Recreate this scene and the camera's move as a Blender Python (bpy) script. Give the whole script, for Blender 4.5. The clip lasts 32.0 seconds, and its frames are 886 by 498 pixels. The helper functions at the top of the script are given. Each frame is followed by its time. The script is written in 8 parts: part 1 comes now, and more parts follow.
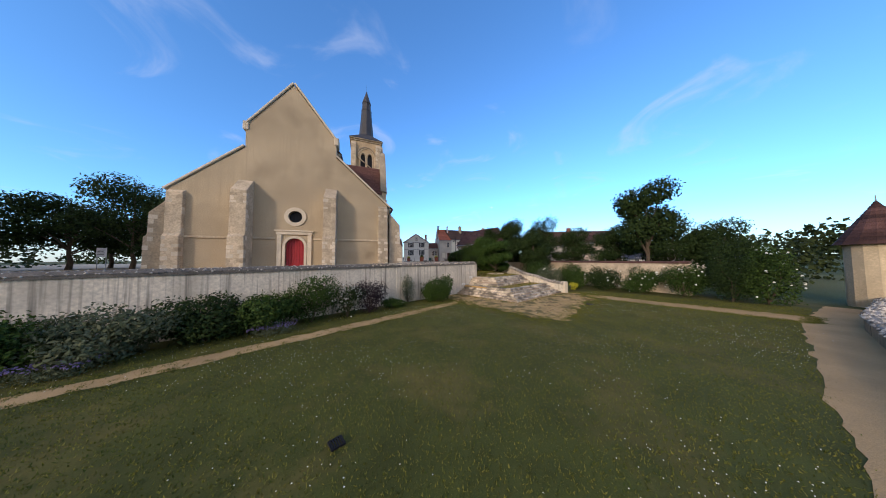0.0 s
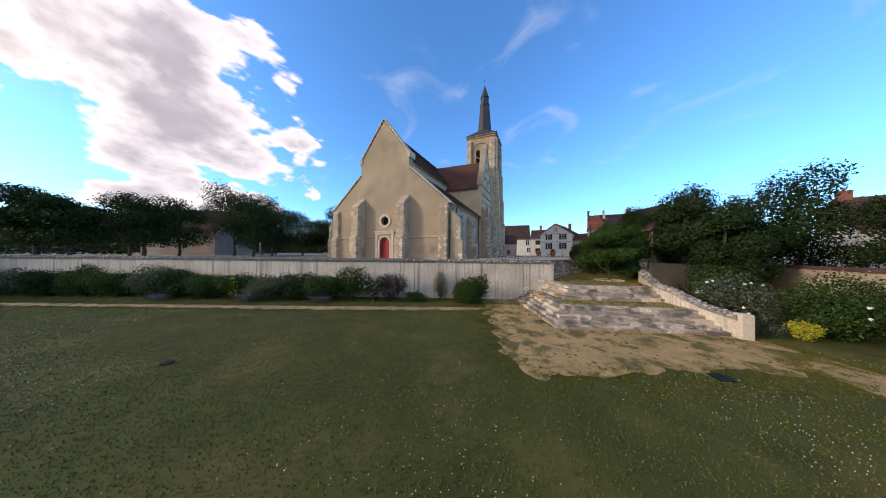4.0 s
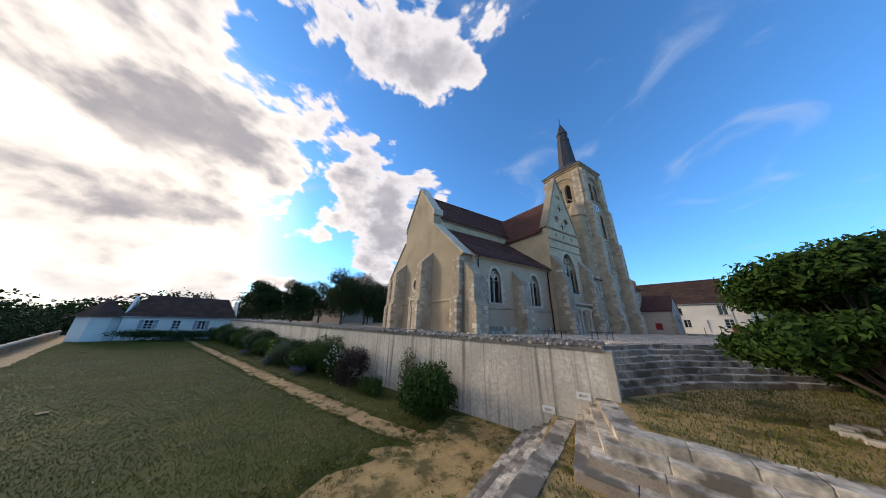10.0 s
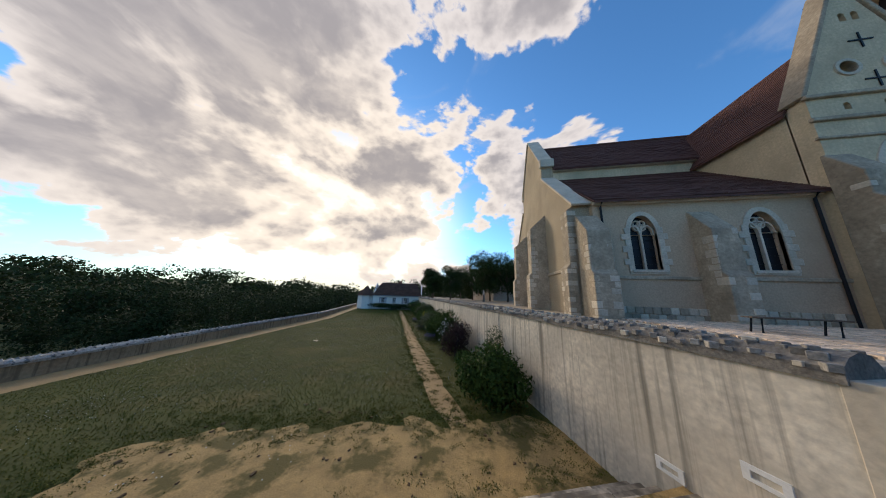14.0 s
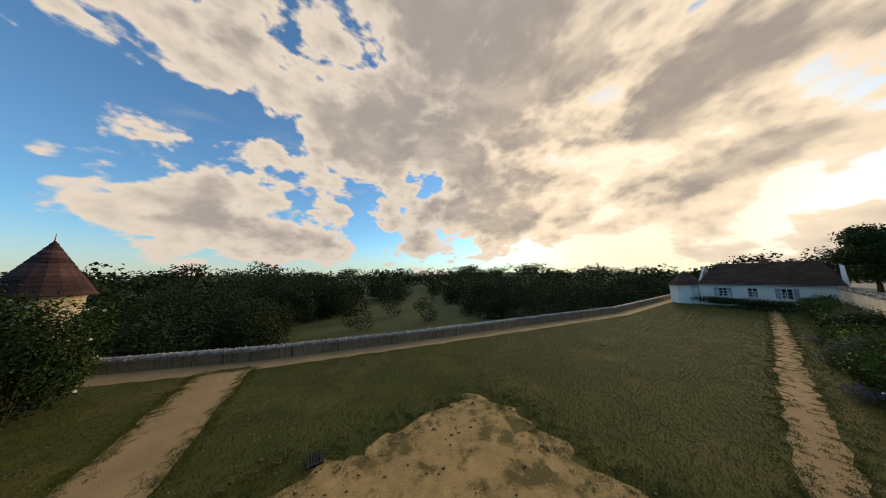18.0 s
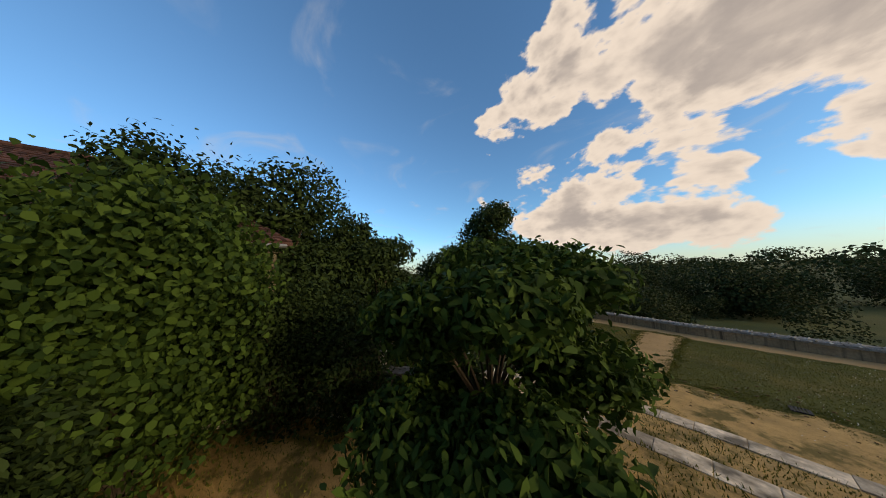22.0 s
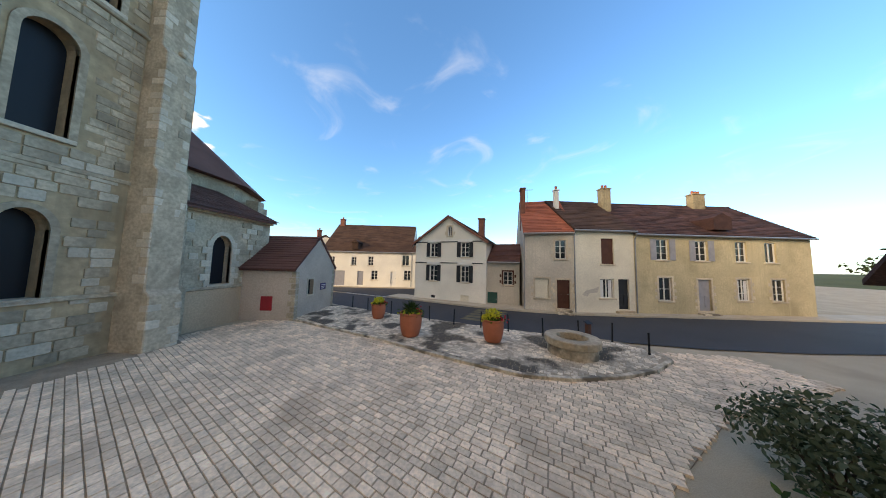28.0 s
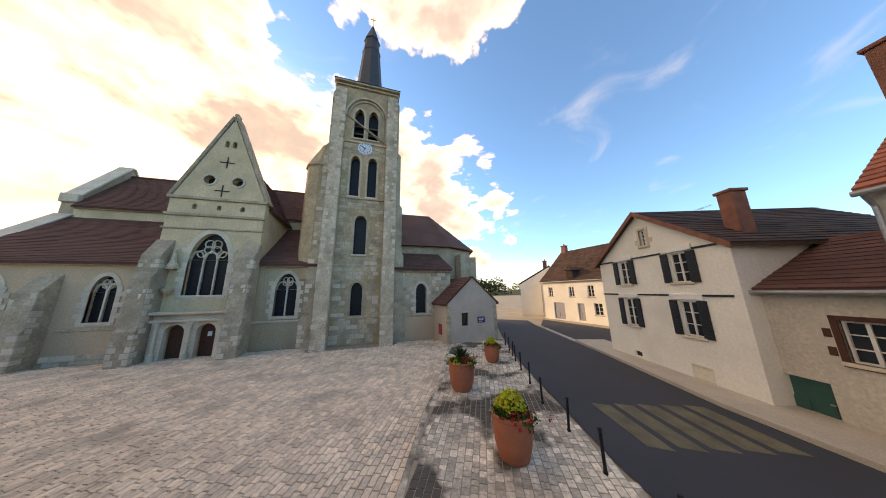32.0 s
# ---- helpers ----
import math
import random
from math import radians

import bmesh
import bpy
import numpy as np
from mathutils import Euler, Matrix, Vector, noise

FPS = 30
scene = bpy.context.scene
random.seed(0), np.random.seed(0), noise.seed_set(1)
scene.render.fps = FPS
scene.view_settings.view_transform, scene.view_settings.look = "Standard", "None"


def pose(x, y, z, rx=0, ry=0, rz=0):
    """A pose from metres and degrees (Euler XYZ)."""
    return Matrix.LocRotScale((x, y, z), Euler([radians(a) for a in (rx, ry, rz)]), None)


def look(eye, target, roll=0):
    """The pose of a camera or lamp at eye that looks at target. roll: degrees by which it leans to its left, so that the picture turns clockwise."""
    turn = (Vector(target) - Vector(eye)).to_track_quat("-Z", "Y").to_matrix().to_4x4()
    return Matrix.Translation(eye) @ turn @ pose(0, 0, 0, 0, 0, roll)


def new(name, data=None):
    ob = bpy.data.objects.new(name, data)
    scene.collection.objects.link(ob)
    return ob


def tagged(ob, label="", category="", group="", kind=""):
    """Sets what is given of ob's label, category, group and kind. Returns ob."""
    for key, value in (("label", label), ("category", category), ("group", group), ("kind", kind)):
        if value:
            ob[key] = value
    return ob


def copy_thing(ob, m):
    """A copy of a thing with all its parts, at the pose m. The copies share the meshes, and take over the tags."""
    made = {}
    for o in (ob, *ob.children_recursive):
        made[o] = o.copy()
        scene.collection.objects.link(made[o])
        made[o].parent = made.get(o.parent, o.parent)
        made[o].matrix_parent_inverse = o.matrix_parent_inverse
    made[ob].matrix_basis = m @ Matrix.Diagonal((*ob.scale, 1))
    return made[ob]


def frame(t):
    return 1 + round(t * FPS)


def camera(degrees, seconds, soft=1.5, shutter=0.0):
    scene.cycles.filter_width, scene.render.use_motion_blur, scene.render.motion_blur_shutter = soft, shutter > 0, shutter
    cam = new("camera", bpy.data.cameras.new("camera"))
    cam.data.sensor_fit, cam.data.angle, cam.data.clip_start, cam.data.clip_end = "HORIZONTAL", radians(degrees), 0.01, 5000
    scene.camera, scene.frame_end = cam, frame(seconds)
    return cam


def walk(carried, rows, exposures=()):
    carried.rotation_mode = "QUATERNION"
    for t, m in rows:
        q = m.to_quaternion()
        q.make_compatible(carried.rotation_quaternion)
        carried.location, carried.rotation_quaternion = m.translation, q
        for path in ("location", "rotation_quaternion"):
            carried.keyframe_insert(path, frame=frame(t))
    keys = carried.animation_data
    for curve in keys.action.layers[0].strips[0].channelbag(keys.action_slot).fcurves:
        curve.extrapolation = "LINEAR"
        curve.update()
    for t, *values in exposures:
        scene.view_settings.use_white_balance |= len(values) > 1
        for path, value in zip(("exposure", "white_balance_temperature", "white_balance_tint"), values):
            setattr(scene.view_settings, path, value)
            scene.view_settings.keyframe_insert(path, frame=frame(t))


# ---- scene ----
# ---- plan in numbers (metres) ----
CH_SHEAR = 0.057                       # lean of the church's side walls against its west front
YW1, YB, YW2 = 3.1, 5.6, 8.0           # aisle windows and buttress
YT0, YT1, XT = 10.4, 16.0, 8.75        # south transept
ZG, ZA, ZR = 10.6, 17.5, 15.3
YV0, YV1, XV = 20.2, 25.5, 8.65        # bell tower
YE1 = 25.5
LAWN_Z = -3.0
Z1, Z2 = -2.15, -1.39                  # earth landings of the stairs
SKY_GAIN, SUN_POWER = 0.25, 2.2
# seconds, stops, kelvin, tint
EXPO = [(0, 0.1, 6200, 20), (3.5, 0.15, 6200, 20), (6, 0.1, 6200, 16), (9, -0.05, 6100, 14), (12, -0.08, 6000, 16), (15.5, -0.4, 6900, 12),
        (20, -0.45, 7800, 12), (23, -0.2, 7700, 14), (25, 0.15, 7800, 14), (26.5, 0.4, 7700, 14), (28.5, 0.6, 7800, 16), (32, 0.64, 9200, 23)]

# ---- camera and its way ----
cam = camera(128, 32.0, soft=1.0)
PATH = [  # seconds, x, y, z, rx, ry, rz
    (0, 4.40, -22.46, 0.58, 92.73, 0.61, -23.36),
    (0.5, 5.79, -22.24, 0.64, 92.39, 0.38, -18.14),
    (1, 7.07, -22.29, 0.66, 92.33, 0.22, -12.67),
    (1.5, 8.44, -22.20, 0.74, 92.13, -0.03, -6.81),
    (2, 9.96, -21.93, 0.77, 91.84, -0.27, -0.97),
    (2.5, 11.39, -21.75, 0.77, 91.60, -0.26, 4.84),
    (3, 12.78, -21.59, 0.86, 91.34, -0.48, 10.47),
    (3.5, 14.13, -21.40, 0.94, 91.08, -0.52, 15.72),
    (5.5, 19.20, -19.01, 0.52, 91.76, -0.22, 36.23),
    (6, 19.70, -17.90, 0.61, 93.56, -0.20, 38.73),
    (6.5, 19.97, -16.88, 0.73, 95.32, -0.20, 40.94),
    (7, 19.91, -15.98, 0.81, 97.06, -0.50, 42.90),
    (7.5, 19.69, -15.05, 0.90, 98.64, -0.58, 44.84),
    (8, 19.75, -14.20, 0.78, 100.78, -0.89, 47.06),
    (8.5, 20.13, -13.36, 0.72, 102.86, -1.02, 49.04),
    (9, 20.54, -12.58, 0.65, 104.87, -1.04, 51.18),
    (9.5, 20.72, -11.59, 0.65, 106.78, -1.21, 53.70),
    (10, 20.91, -10.32, 0.77, 108.66, -1.53, 56.41),
    (10.5, 20.68, -9.18, 0.79, 110.57, -1.96, 59.50),
    (11, 20.38, -7.98, 0.80, 111.26, -2.04, 63.01),
    (11.5, 20.47, -7.18, 0.70, 109.69, -2.13, 68.78),
    (12, 20.46, -6.68, 0.73, 108.54, -1.89, 74.29),
    (12.5, 20.35, -6.39, 0.73, 107.28, -1.74, 79.66),
    (13, 20.38, -6.14, 0.72, 105.81, -1.57, 85.16),
    (13.5, 20.50, -5.97, 0.69, 104.05, -1.54, 90.97),
    (15.5, 20.07, -3.71, 1.31, 98.54, -1.03, 124.17),
    (16, 19.90, -3.60, 1.55, 99.04, 0.60, 132.79),
    (16.5, 19.78, -3.59, 1.90, 99.43, 1.65, 141.56),
    (17, 19.40, -3.72, 1.95, 98.73, 0.62, 150.30),
    (17.5, 19.11, -4.06, 2.05, 97.91, 0.08, 158.90),
    (18, 19.23, -4.27, 2.00, 97.52, 0.68, 166.69),
    (18.5, 19.16, -3.92, 1.93, 98.00, 1.62, 174.49),
    (19, 19.15, -3.37, 2.06, 97.99, 1.88, 183.19),
    (19.5, 19.20, -2.51, 1.95, 98.25, 2.02, 192.84),
    (20, 19.10, -1.46, 1.85, 98.31, 2.38, 202.83),
    (20.5, 18.87, -0.31, 1.83, 98.17, 2.56, 213.30),
    (21, 18.67, 0.94, 1.90, 98.20, 1.99, 224.47),
    (21.5, 18.64, 2.04, 1.95, 97.76, 1.68, 235.64),
    (22, 18.53, 3.05, 2.18, 96.43, 1.60, 246.99),
    (22.5, 18.56, 3.86, 2.77, 95.29, 0.72, 258.96),
    (23, 18.81, 4.52, 3.33, 94.35, -0.35, 270.32),
    (23.5, 19.34, 5.25, 3.52, 93.40, -1.01, 279.21),
    (24, 19.80, 6.36, 3.51, 92.53, -1.44, 288.50),
    (24.5, 20.02, 7.83, 3.46, 91.60, -1.26, 297.21),
    (25, 20.28, 9.47, 3.46, 90.10, -0.97, 306.29),
    (25.5, 20.34, 10.91, 3.41, 89.45, -0.74, 315.85),
    (26, 20.44, 12.37, 3.34, 90.48, -0.83, 324.37),
    (26.5, 20.80, 13.77, 3.11, 91.81, -0.69, 333.84),
    (28.5, 22.60, 18.09, 3.50, 94.26, -1.24, 370.32),
    (29, 23.36, 18.88, 3.59, 95.33, -0.85, 378.13),
    (29.5, 24.37, 19.89, 3.59, 96.23, -0.38, 385.83),
    (30, 25.15, 20.74, 3.63, 97.49, 0.10, 393.47),
    (30.5, 25.76, 21.69, 3.68, 98.26, 0.58, 401.37),
    (31, 26.32, 22.49, 3.79, 99.27, 0.98, 410.51),
    (31.5, 27.39, 23.07, 3.84, 100.25, 0.87, 420.61),
    (32, 28.86, 23.49, 3.87, 101.14, 0.94, 430.51),
]
walk(cam, [(t, pose(*v)) for t, *v in PATH], EXPO)

# ---- sky, clouds and sun ----
SUN_BEARING, SUN_EL = -124.0, 15.0      # degrees clockwise from +y, degrees above the horizon
sb, se = radians(SUN_BEARING), radians(SUN_EL)
SUN_DIR = Vector((math.sin(sb) * math.cos(se), math.cos(sb) * math.cos(se), math.sin(se)))
world = bpy.data.worlds.new("sky")
scene.world = world
world.use_nodes = True
wn, wl = world.node_tree.nodes, world.node_tree.links
bg = wn["Background"]
bg.inputs["Strength"].default_value = 1.0
sky = wn.new("ShaderNodeTexSky")
sky.sky_type, sky.sun_disc = "NISHITA", False
sky.sun_elevation, sky.sun_rotation = se, sb
sky.air_density, sky.dust_density, sky.ozone_density = 1.0, 0.6, 3.0


def wmath(op, a, b=None, clamp=False):
    m = wn.new("ShaderNodeMath")
    m.operation, m.use_clamp = op, clamp
    for i, v in enumerate((a, b)):
        if v is None:
            continue
        if isinstance(v, (int, float)):
            m.inputs[i].default_value = v
        else:
            wl.new(v, m.inputs[i])
    return m.outputs[0]


def wrange(v, lo, hi, a=0.0, b=1.0):
    m = wn.new("ShaderNodeMapRange")
    m.interpolation_type = "SMOOTHSTEP"
    for i, x in ((1, lo), (2, hi), (3, a), (4, b)):
        m.inputs[i].default_value = x
    wl.new(v, m.inputs[0])
    return m.outputs[0]


def wmix(f, a, b):
    m = wn.new("ShaderNodeMix")
    m.data_type = "RGBA"
    wl.new(f, m.inputs[0])
    for v, s in ((a, 6), (b, 7)):
        if isinstance(v, tuple):
            m.inputs[s].default_value = (*v, 1)
        else:
            wl.new(v, m.inputs[s])
    return m.outputs[2]


tc = wn.new("ShaderNodeTexCoord")
sp = wn.new("ShaderNodeSeparateXYZ")
wl.new(tc.outputs["Generated"], sp.inputs[0])
zz = wmath("MAXIMUM", sp.outputs[2], 0.0)
den = wmath("ADD", zz, 0.16)
cm = wn.new("ShaderNodeCombineXYZ")
wl.new(wmath("DIVIDE", sp.outputs[0], den), cm.inputs[0])
wl.new(wmath("DIVIDE", sp.outputs[1], den), cm.inputs[1])


def cloud_noise(scale, detail, dist=0.0, off=(0, 0, 0)):
    mp = wn.new("ShaderNodeMapping")
    mp.inputs["Location"].default_value = off
    wl.new(cm.outputs[0], mp.inputs["Vector"])
    t = wn.new("ShaderNodeTexNoise")
    t.inputs["Scale"].default_value, t.inputs["Detail"].default_value, t.inputs["Distortion"].default_value = scale, detail, dist
    t.inputs["Roughness"].default_value = 0.55
    wl.new(mp.outputs[0], t.inputs["Vector"])
    return t.outputs["Fac"]


# how far a way points to the sun's side of the sky
dt = wn.new("ShaderNodeVectorMath")
dt.operation = "DOT_PRODUCT"
nv = wn.new("ShaderNodeVectorMath")
nv.operation = "NORMALIZE"
wl.new(tc.outputs["Generated"], nv.inputs[0])
wl.new(nv.outputs[0], dt.inputs[0])
west = radians(SUN_BEARING - 12)
dt.inputs[1].default_value = (math.sin(west) * 0.92, math.cos(west) * 0.92, 0.39)
side = dt.outputs["Value"]
bank = wn.new("ShaderNodeVectorMath")        # the large grey cloud bank over the valley
bank.operation = "DOT_PRODUCT"
wl.new(nv.outputs[0], bank.inputs[0])
bb, be = radians(-165.0), radians(44.0)
bank.inputs[1].default_value = (math.sin(bb) * math.cos(be), math.cos(bb) * math.cos(be), math.sin(be))
bank2 = wn.new("ShaderNodeVectorMath")       # heaped clouds over the lawn's far end
bank2.operation = "DOT_PRODUCT"
wl.new(nv.outputs[0], bank2.inputs[0])
bb, be = radians(-98.0), radians(42.0)
bank2.inputs[1].default_value = (math.sin(bb) * math.cos(be), math.cos(bb) * math.cos(be), math.sin(be))
low_bank = wn.new("ShaderNodeVectorMath")    # cumulus low over the gardens
low_bank.operation = "DOT_PRODUCT"
wl.new(nv.outputs[0], low_bank.inputs[0])
bb, be = radians(147.0), radians(23.0)
low_bank.inputs[1].default_value = (math.sin(bb) * math.cos(be), math.cos(bb) * math.cos(be), math.sin(be))
heaps = wmath("MAXIMUM", wrange(bank.outputs["Value"], 0.62, 0.95, 0.0, 0.25), wrange(bank2.outputs["Value"], 0.66, 0.94, 0.0, 0.22))
heaps = wmath("MAXIMUM", heaps, wrange(low_bank.outputs["Value"], 0.82, 0.975, 0.0, 0.26))
west_bank = wn.new("ShaderNodeVectorMath")   # loose puffs over the trees west of the church
west_bank.operation = "DOT_PRODUCT"
wl.new(nv.outputs[0], west_bank.inputs[0])
bb, be = radians(-66.0), radians(22.0)
west_bank.inputs[1].default_value = (math.sin(bb) * math.cos(be), math.cos(bb) * math.cos(be), math.sin(be))
heaps = wmath("MAXIMUM", heaps, wrange(west_bank.outputs["Value"], 0.90, 0.99, 0.0, 0.3))
heap = wmath("ADD", heaps, wrange(side, -0.2, 0.8, -0.12, 0.04))


def puff(scale, detail, off=(0, 0, 0)):
    mp = wn.new("ShaderNodeMapping")
    mp.inputs["Location"].default_value, mp.inputs["Scale"].default_value = off, (1.0, 1.0, 1.9)
    wl.new(nv.outputs[0], mp.inputs["Vector"])
    t = wn.new("ShaderNodeTexNoise")
    t.inputs["Scale"].default_value, t.inputs["Detail"].default_value, t.inputs["Roughness"].default_value = scale, detail, 0.58
    t.inputs["Distortion"].default_value = 0.25
    wl.new(mp.outputs[0], t.inputs["Vector"])
    return t.outputs["Fac"]


# round heads at the clouds' rims
cells = wn.new("ShaderNodeTexVoronoi")
cells.feature, cells.distance = "SMOOTH_F1", "EUCLIDEAN"
cells.inputs["Scale"].default_value, cells.inputs["Smoothness"].default_value, cells.inputs["Detail"].default_value, cells.inputs["Roughness"].default_value = 6.0, 0.5, 3.0, 0.55
cmap = wn.new("ShaderNodeMapping")
cmap.inputs["Scale"].default_value = (1.0, 1.0, 1.5)
wl.new(nv.outputs[0], cmap.inputs["Vector"])
wl.new(cmap.outputs[0], cells.inputs["Vector"])
heads = wmath("MULTIPLY", wmath("SUBTRACT", 0.42, cells.outputs["Distance"]), 0.20)
body = wmath("ADD", wmath("ADD", puff(2.3, 10.0, (1.3, 4.1, 0.7)), heads), heap)
mask = wrange(body, 0.535, 0.585)
thick = wmath("MULTIPLY", wrange(body, 0.575, 0.74), wrange(puff(5.0, 8.0, (5.0, 0.3, 2.0)), 0.3, 0.62, 0.6, 1.0))
glow = wn.new("ShaderNodeVectorMath")
glow.operation = "DOT_PRODUCT"
wl.new(nv.outputs[0], glow.inputs[0])
glow.inputs[1].default_value = SUN_DIR
near_sun = wrange(glow.outputs["Value"], 0.66, 1.0)
veil = wrange(glow.outputs["Value"], 0.84, 0.992, 0.0, 0.95)
base_sky = wn.new("ShaderNodeMix")
base_sky.data_type, base_sky.blend_type = "RGBA", "MULTIPLY"
base_sky.inputs[0].default_value = 1.0
wl.new(sky.outputs[0], base_sky.inputs[6])
base_sky.inputs[7].default_value = (SKY_GAIN * 0.66, SKY_GAIN * 1.06, SKY_GAIN * 1.28, 1)
lit = wmix(near_sun, (1.0, 0.93, 0.87), (1.32, 1.16, 0.94))
dark = wmix(near_sun, (0.50, 0.475, 0.48), (0.50, 0.46, 0.44))
cloud = wmix(thick, lit, dark)
sky1 = wmix(veil, base_sky.outputs[2], (1.48, 1.31, 1.05))
wisp = wmath("MULTIPLY", wrange(cloud_noise(2.2, 8.0, 1.2, (8.0, 2.0, 0.0)), 0.55, 0.8), 0.4)
sky2 = wmix(wisp, sky1, (0.62, 0.70, 0.82))
final = wmix(mask, sky2, cloud)
haze = wrange(sp.outputs[2], 0.0, 0.17, 0.5, 0.0)
final2 = wmix(haze, final, (0.86, 0.82, 0.78))
wl.new(final2, bg.inputs["Color"])
sun = new("sun", bpy.data.lights.new("sun", "SUN"))
sun.data.energy, sun.data.angle, sun.data.color = SUN_POWER, radians(11.0), (1.0, 0.85, 0.64)
sun.matrix_basis = look(SUN_DIR * 300, (0, 0, 0))

# ---- materials ----
def shader(name, base, rough=0.8, var=0.25, scale=1.5, fine=30.0, bump=0.25, dark=None, stain=0.0, streak=0.0, metal=0.0, island=0.0, hue=None, spec=0.3, blot=(0.52, 0.77)):
    """A weathered surface: base colour, broad patches, fine grain, relief, optional stains and vertical streaks."""
    m = bpy.data.materials.new(name)
    m.use_nodes = True
    nt = m.node_tree
    n, l = nt.nodes, nt.links
    b = n["Principled BSDF"]
    b.inputs["Roughness"].default_value, b.inputs["Metallic"].default_value = rough, metal
    b.inputs["Specular IOR Level"].default_value = spec
    co = n.new("ShaderNodeTexCoord")
    geo = n.new("ShaderNodeNewGeometry")
    pos = geo.outputs["Position"]

    def noise_tex(sc, detail=5.0, vec=pos):
        t = n.new("ShaderNodeTexNoise")
        t.inputs["Scale"].default_value, t.inputs["Detail"].default_value = sc, detail
        l.new(vec, t.inputs["Vector"])
        return t.outputs["Fac"]

    def mix(fac, a, c, kind="MIX"):
        x = n.new("ShaderNodeMix")
        x.data_type, x.blend_type = "RGBA", kind
        if isinstance(fac, float):
            x.inputs[0].default_value = fac
        else:
            l.new(fac, x.inputs[0])
        for v, s in ((a, 6), (c, 7)):
            if isinstance(v, tuple):
                x.inputs[s].default_value = (*v, 1)
            else:
                l.new(v, x.inputs[s])
        return x.outputs[2]

    def ramp(v, lo, hi):
        r = n.new("ShaderNodeMapRange")
        r.inputs[1].default_value, r.inputs[2].default_value = lo, hi
        l.new(v, r.inputs[0])
        return r.outputs[0]

    d = dark or tuple(c * (1 - var * 1.6) for c in base)
    li = hue or tuple(min(1.0, c * (1 + var * 0.6)) for c in base)
    big, small = noise_tex(scale), noise_tex(fine, 7.0)
    col = mix(ramp(big, 0.3, 0.7), d, li)
    col = mix(0.55, base, col)
    sm = n.new("ShaderNodeMapRange")
    sm.inputs[1].default_value, sm.inputs[2].default_value, sm.inputs[3].default_value, sm.inputs[4].default_value = 0.28, 0.72, 1 - var * 0.85, 1 + var * 0.65
    l.new(small, sm.inputs[0])
    hsv = n.new("ShaderNodeHueSaturation")
    l.new(sm.outputs[0], hsv.inputs["Value"])
    l.new(col, hsv.inputs["Color"])
    col = hsv.outputs["Color"]
    if island:
        ob = n.new("ShaderNodeObjectInfo")
        ad = n.new("ShaderNodeMath")
        ad.operation = "ADD"
        l.new(ob.outputs["Random"], ad.inputs[0])
        l.new(geo.outputs["Random Per Island"], ad.inputs[1])
        fr = n.new("ShaderNodeMath")
        fr.operation = "FRACT"
        l.new(ad.outputs[0], fr.inputs[0])
        rg = n.new("ShaderNodeMapRange")
        rg.inputs[3].default_value, rg.inputs[4].default_value = 1 - island, 1 + island
        l.new(fr.outputs[0], rg.inputs[0])
        h2 = n.new("ShaderNodeHueSaturation")
        l.new(rg.outputs[0], h2.inputs["Value"])
        l.new(col, h2.inputs["Color"])
        col = h2.outputs["Color"]
    if stain:
        col = mix(ramp(noise_tex(scale * 0.6 + 0.13, 7.0), *blot), col, tuple(c * (1 - stain) for c in base))
    if streak:
        mp = n.new("ShaderNodeMapping")
        mp.inputs["Scale"].default_value = (7.0, 7.0, 0.22)
        l.new(pos, mp.inputs["Vector"])
        col = mix(ramp(noise_tex(1.0, 6.0, mp.outputs["Vector"]), 0.52, 0.72), col, tuple(c * (1 - streak) for c in base))
    l.new(col, b.inputs["Base Color"])
    if bump:
        bp = n.new("ShaderNodeBump")
        bp.inputs["Strength"].default_value, bp.inputs["Distance"].default_value = bump, 0.03
        l.new(noise_tex(fine * 0.7, 6.0), bp.inputs["Height"])
        l.new(bp.outputs["Normal"], b.inputs["Normal"])
    return m


def leaf_shader(name, base, tip, trans=0.25):
    m = bpy.data.materials.new(name)
    m.use_nodes = True
    nt = m.node_tree
    n, l = nt.nodes, nt.links
    b = n["Principled BSDF"]
    b.inputs["Roughness"].default_value = 0.7
    b.inputs["Specular IOR Level"].default_value = 0.12
    g = n.new("ShaderNodeNewGeometry")
    r = n.new("ShaderNodeValToRGB")
    r.color_ramp.elements[0].color, r.color_ramp.elements[1].color = (*base, 1), (*tip, 1)
    l.new(g.outputs["Random Per Island"], r.inputs[0])
    l.new(r.outputs[0], b.inputs["Base Color"])
    t = n.new("ShaderNodeBsdfTranslucent")
    l.new(r.outputs[0], t.inputs["Color"])
    mx = n.new("ShaderNodeMixShader")
    mx.inputs[0].default_value = trans
    l.new(b.outputs[0], mx.inputs[1])
    l.new(t.outputs[0], mx.inputs[2])
    l.new(mx.outputs[0], n["Material Output"].inputs["Surface"])
    return m


def glass_shader(name, col=(0.02, 0.025, 0.03), rough=0.08, spec=0.5):
    m = bpy.data.materials.new(name)
    m.use_nodes = True
    b = m.node_tree.nodes["Principled BSDF"]
    b.inputs["Base Color"].default_value, b.inputs["Roughness"].default_value = (*col, 1), rough
    b.inputs["Specular IOR Level"].default_value = spec
    return m


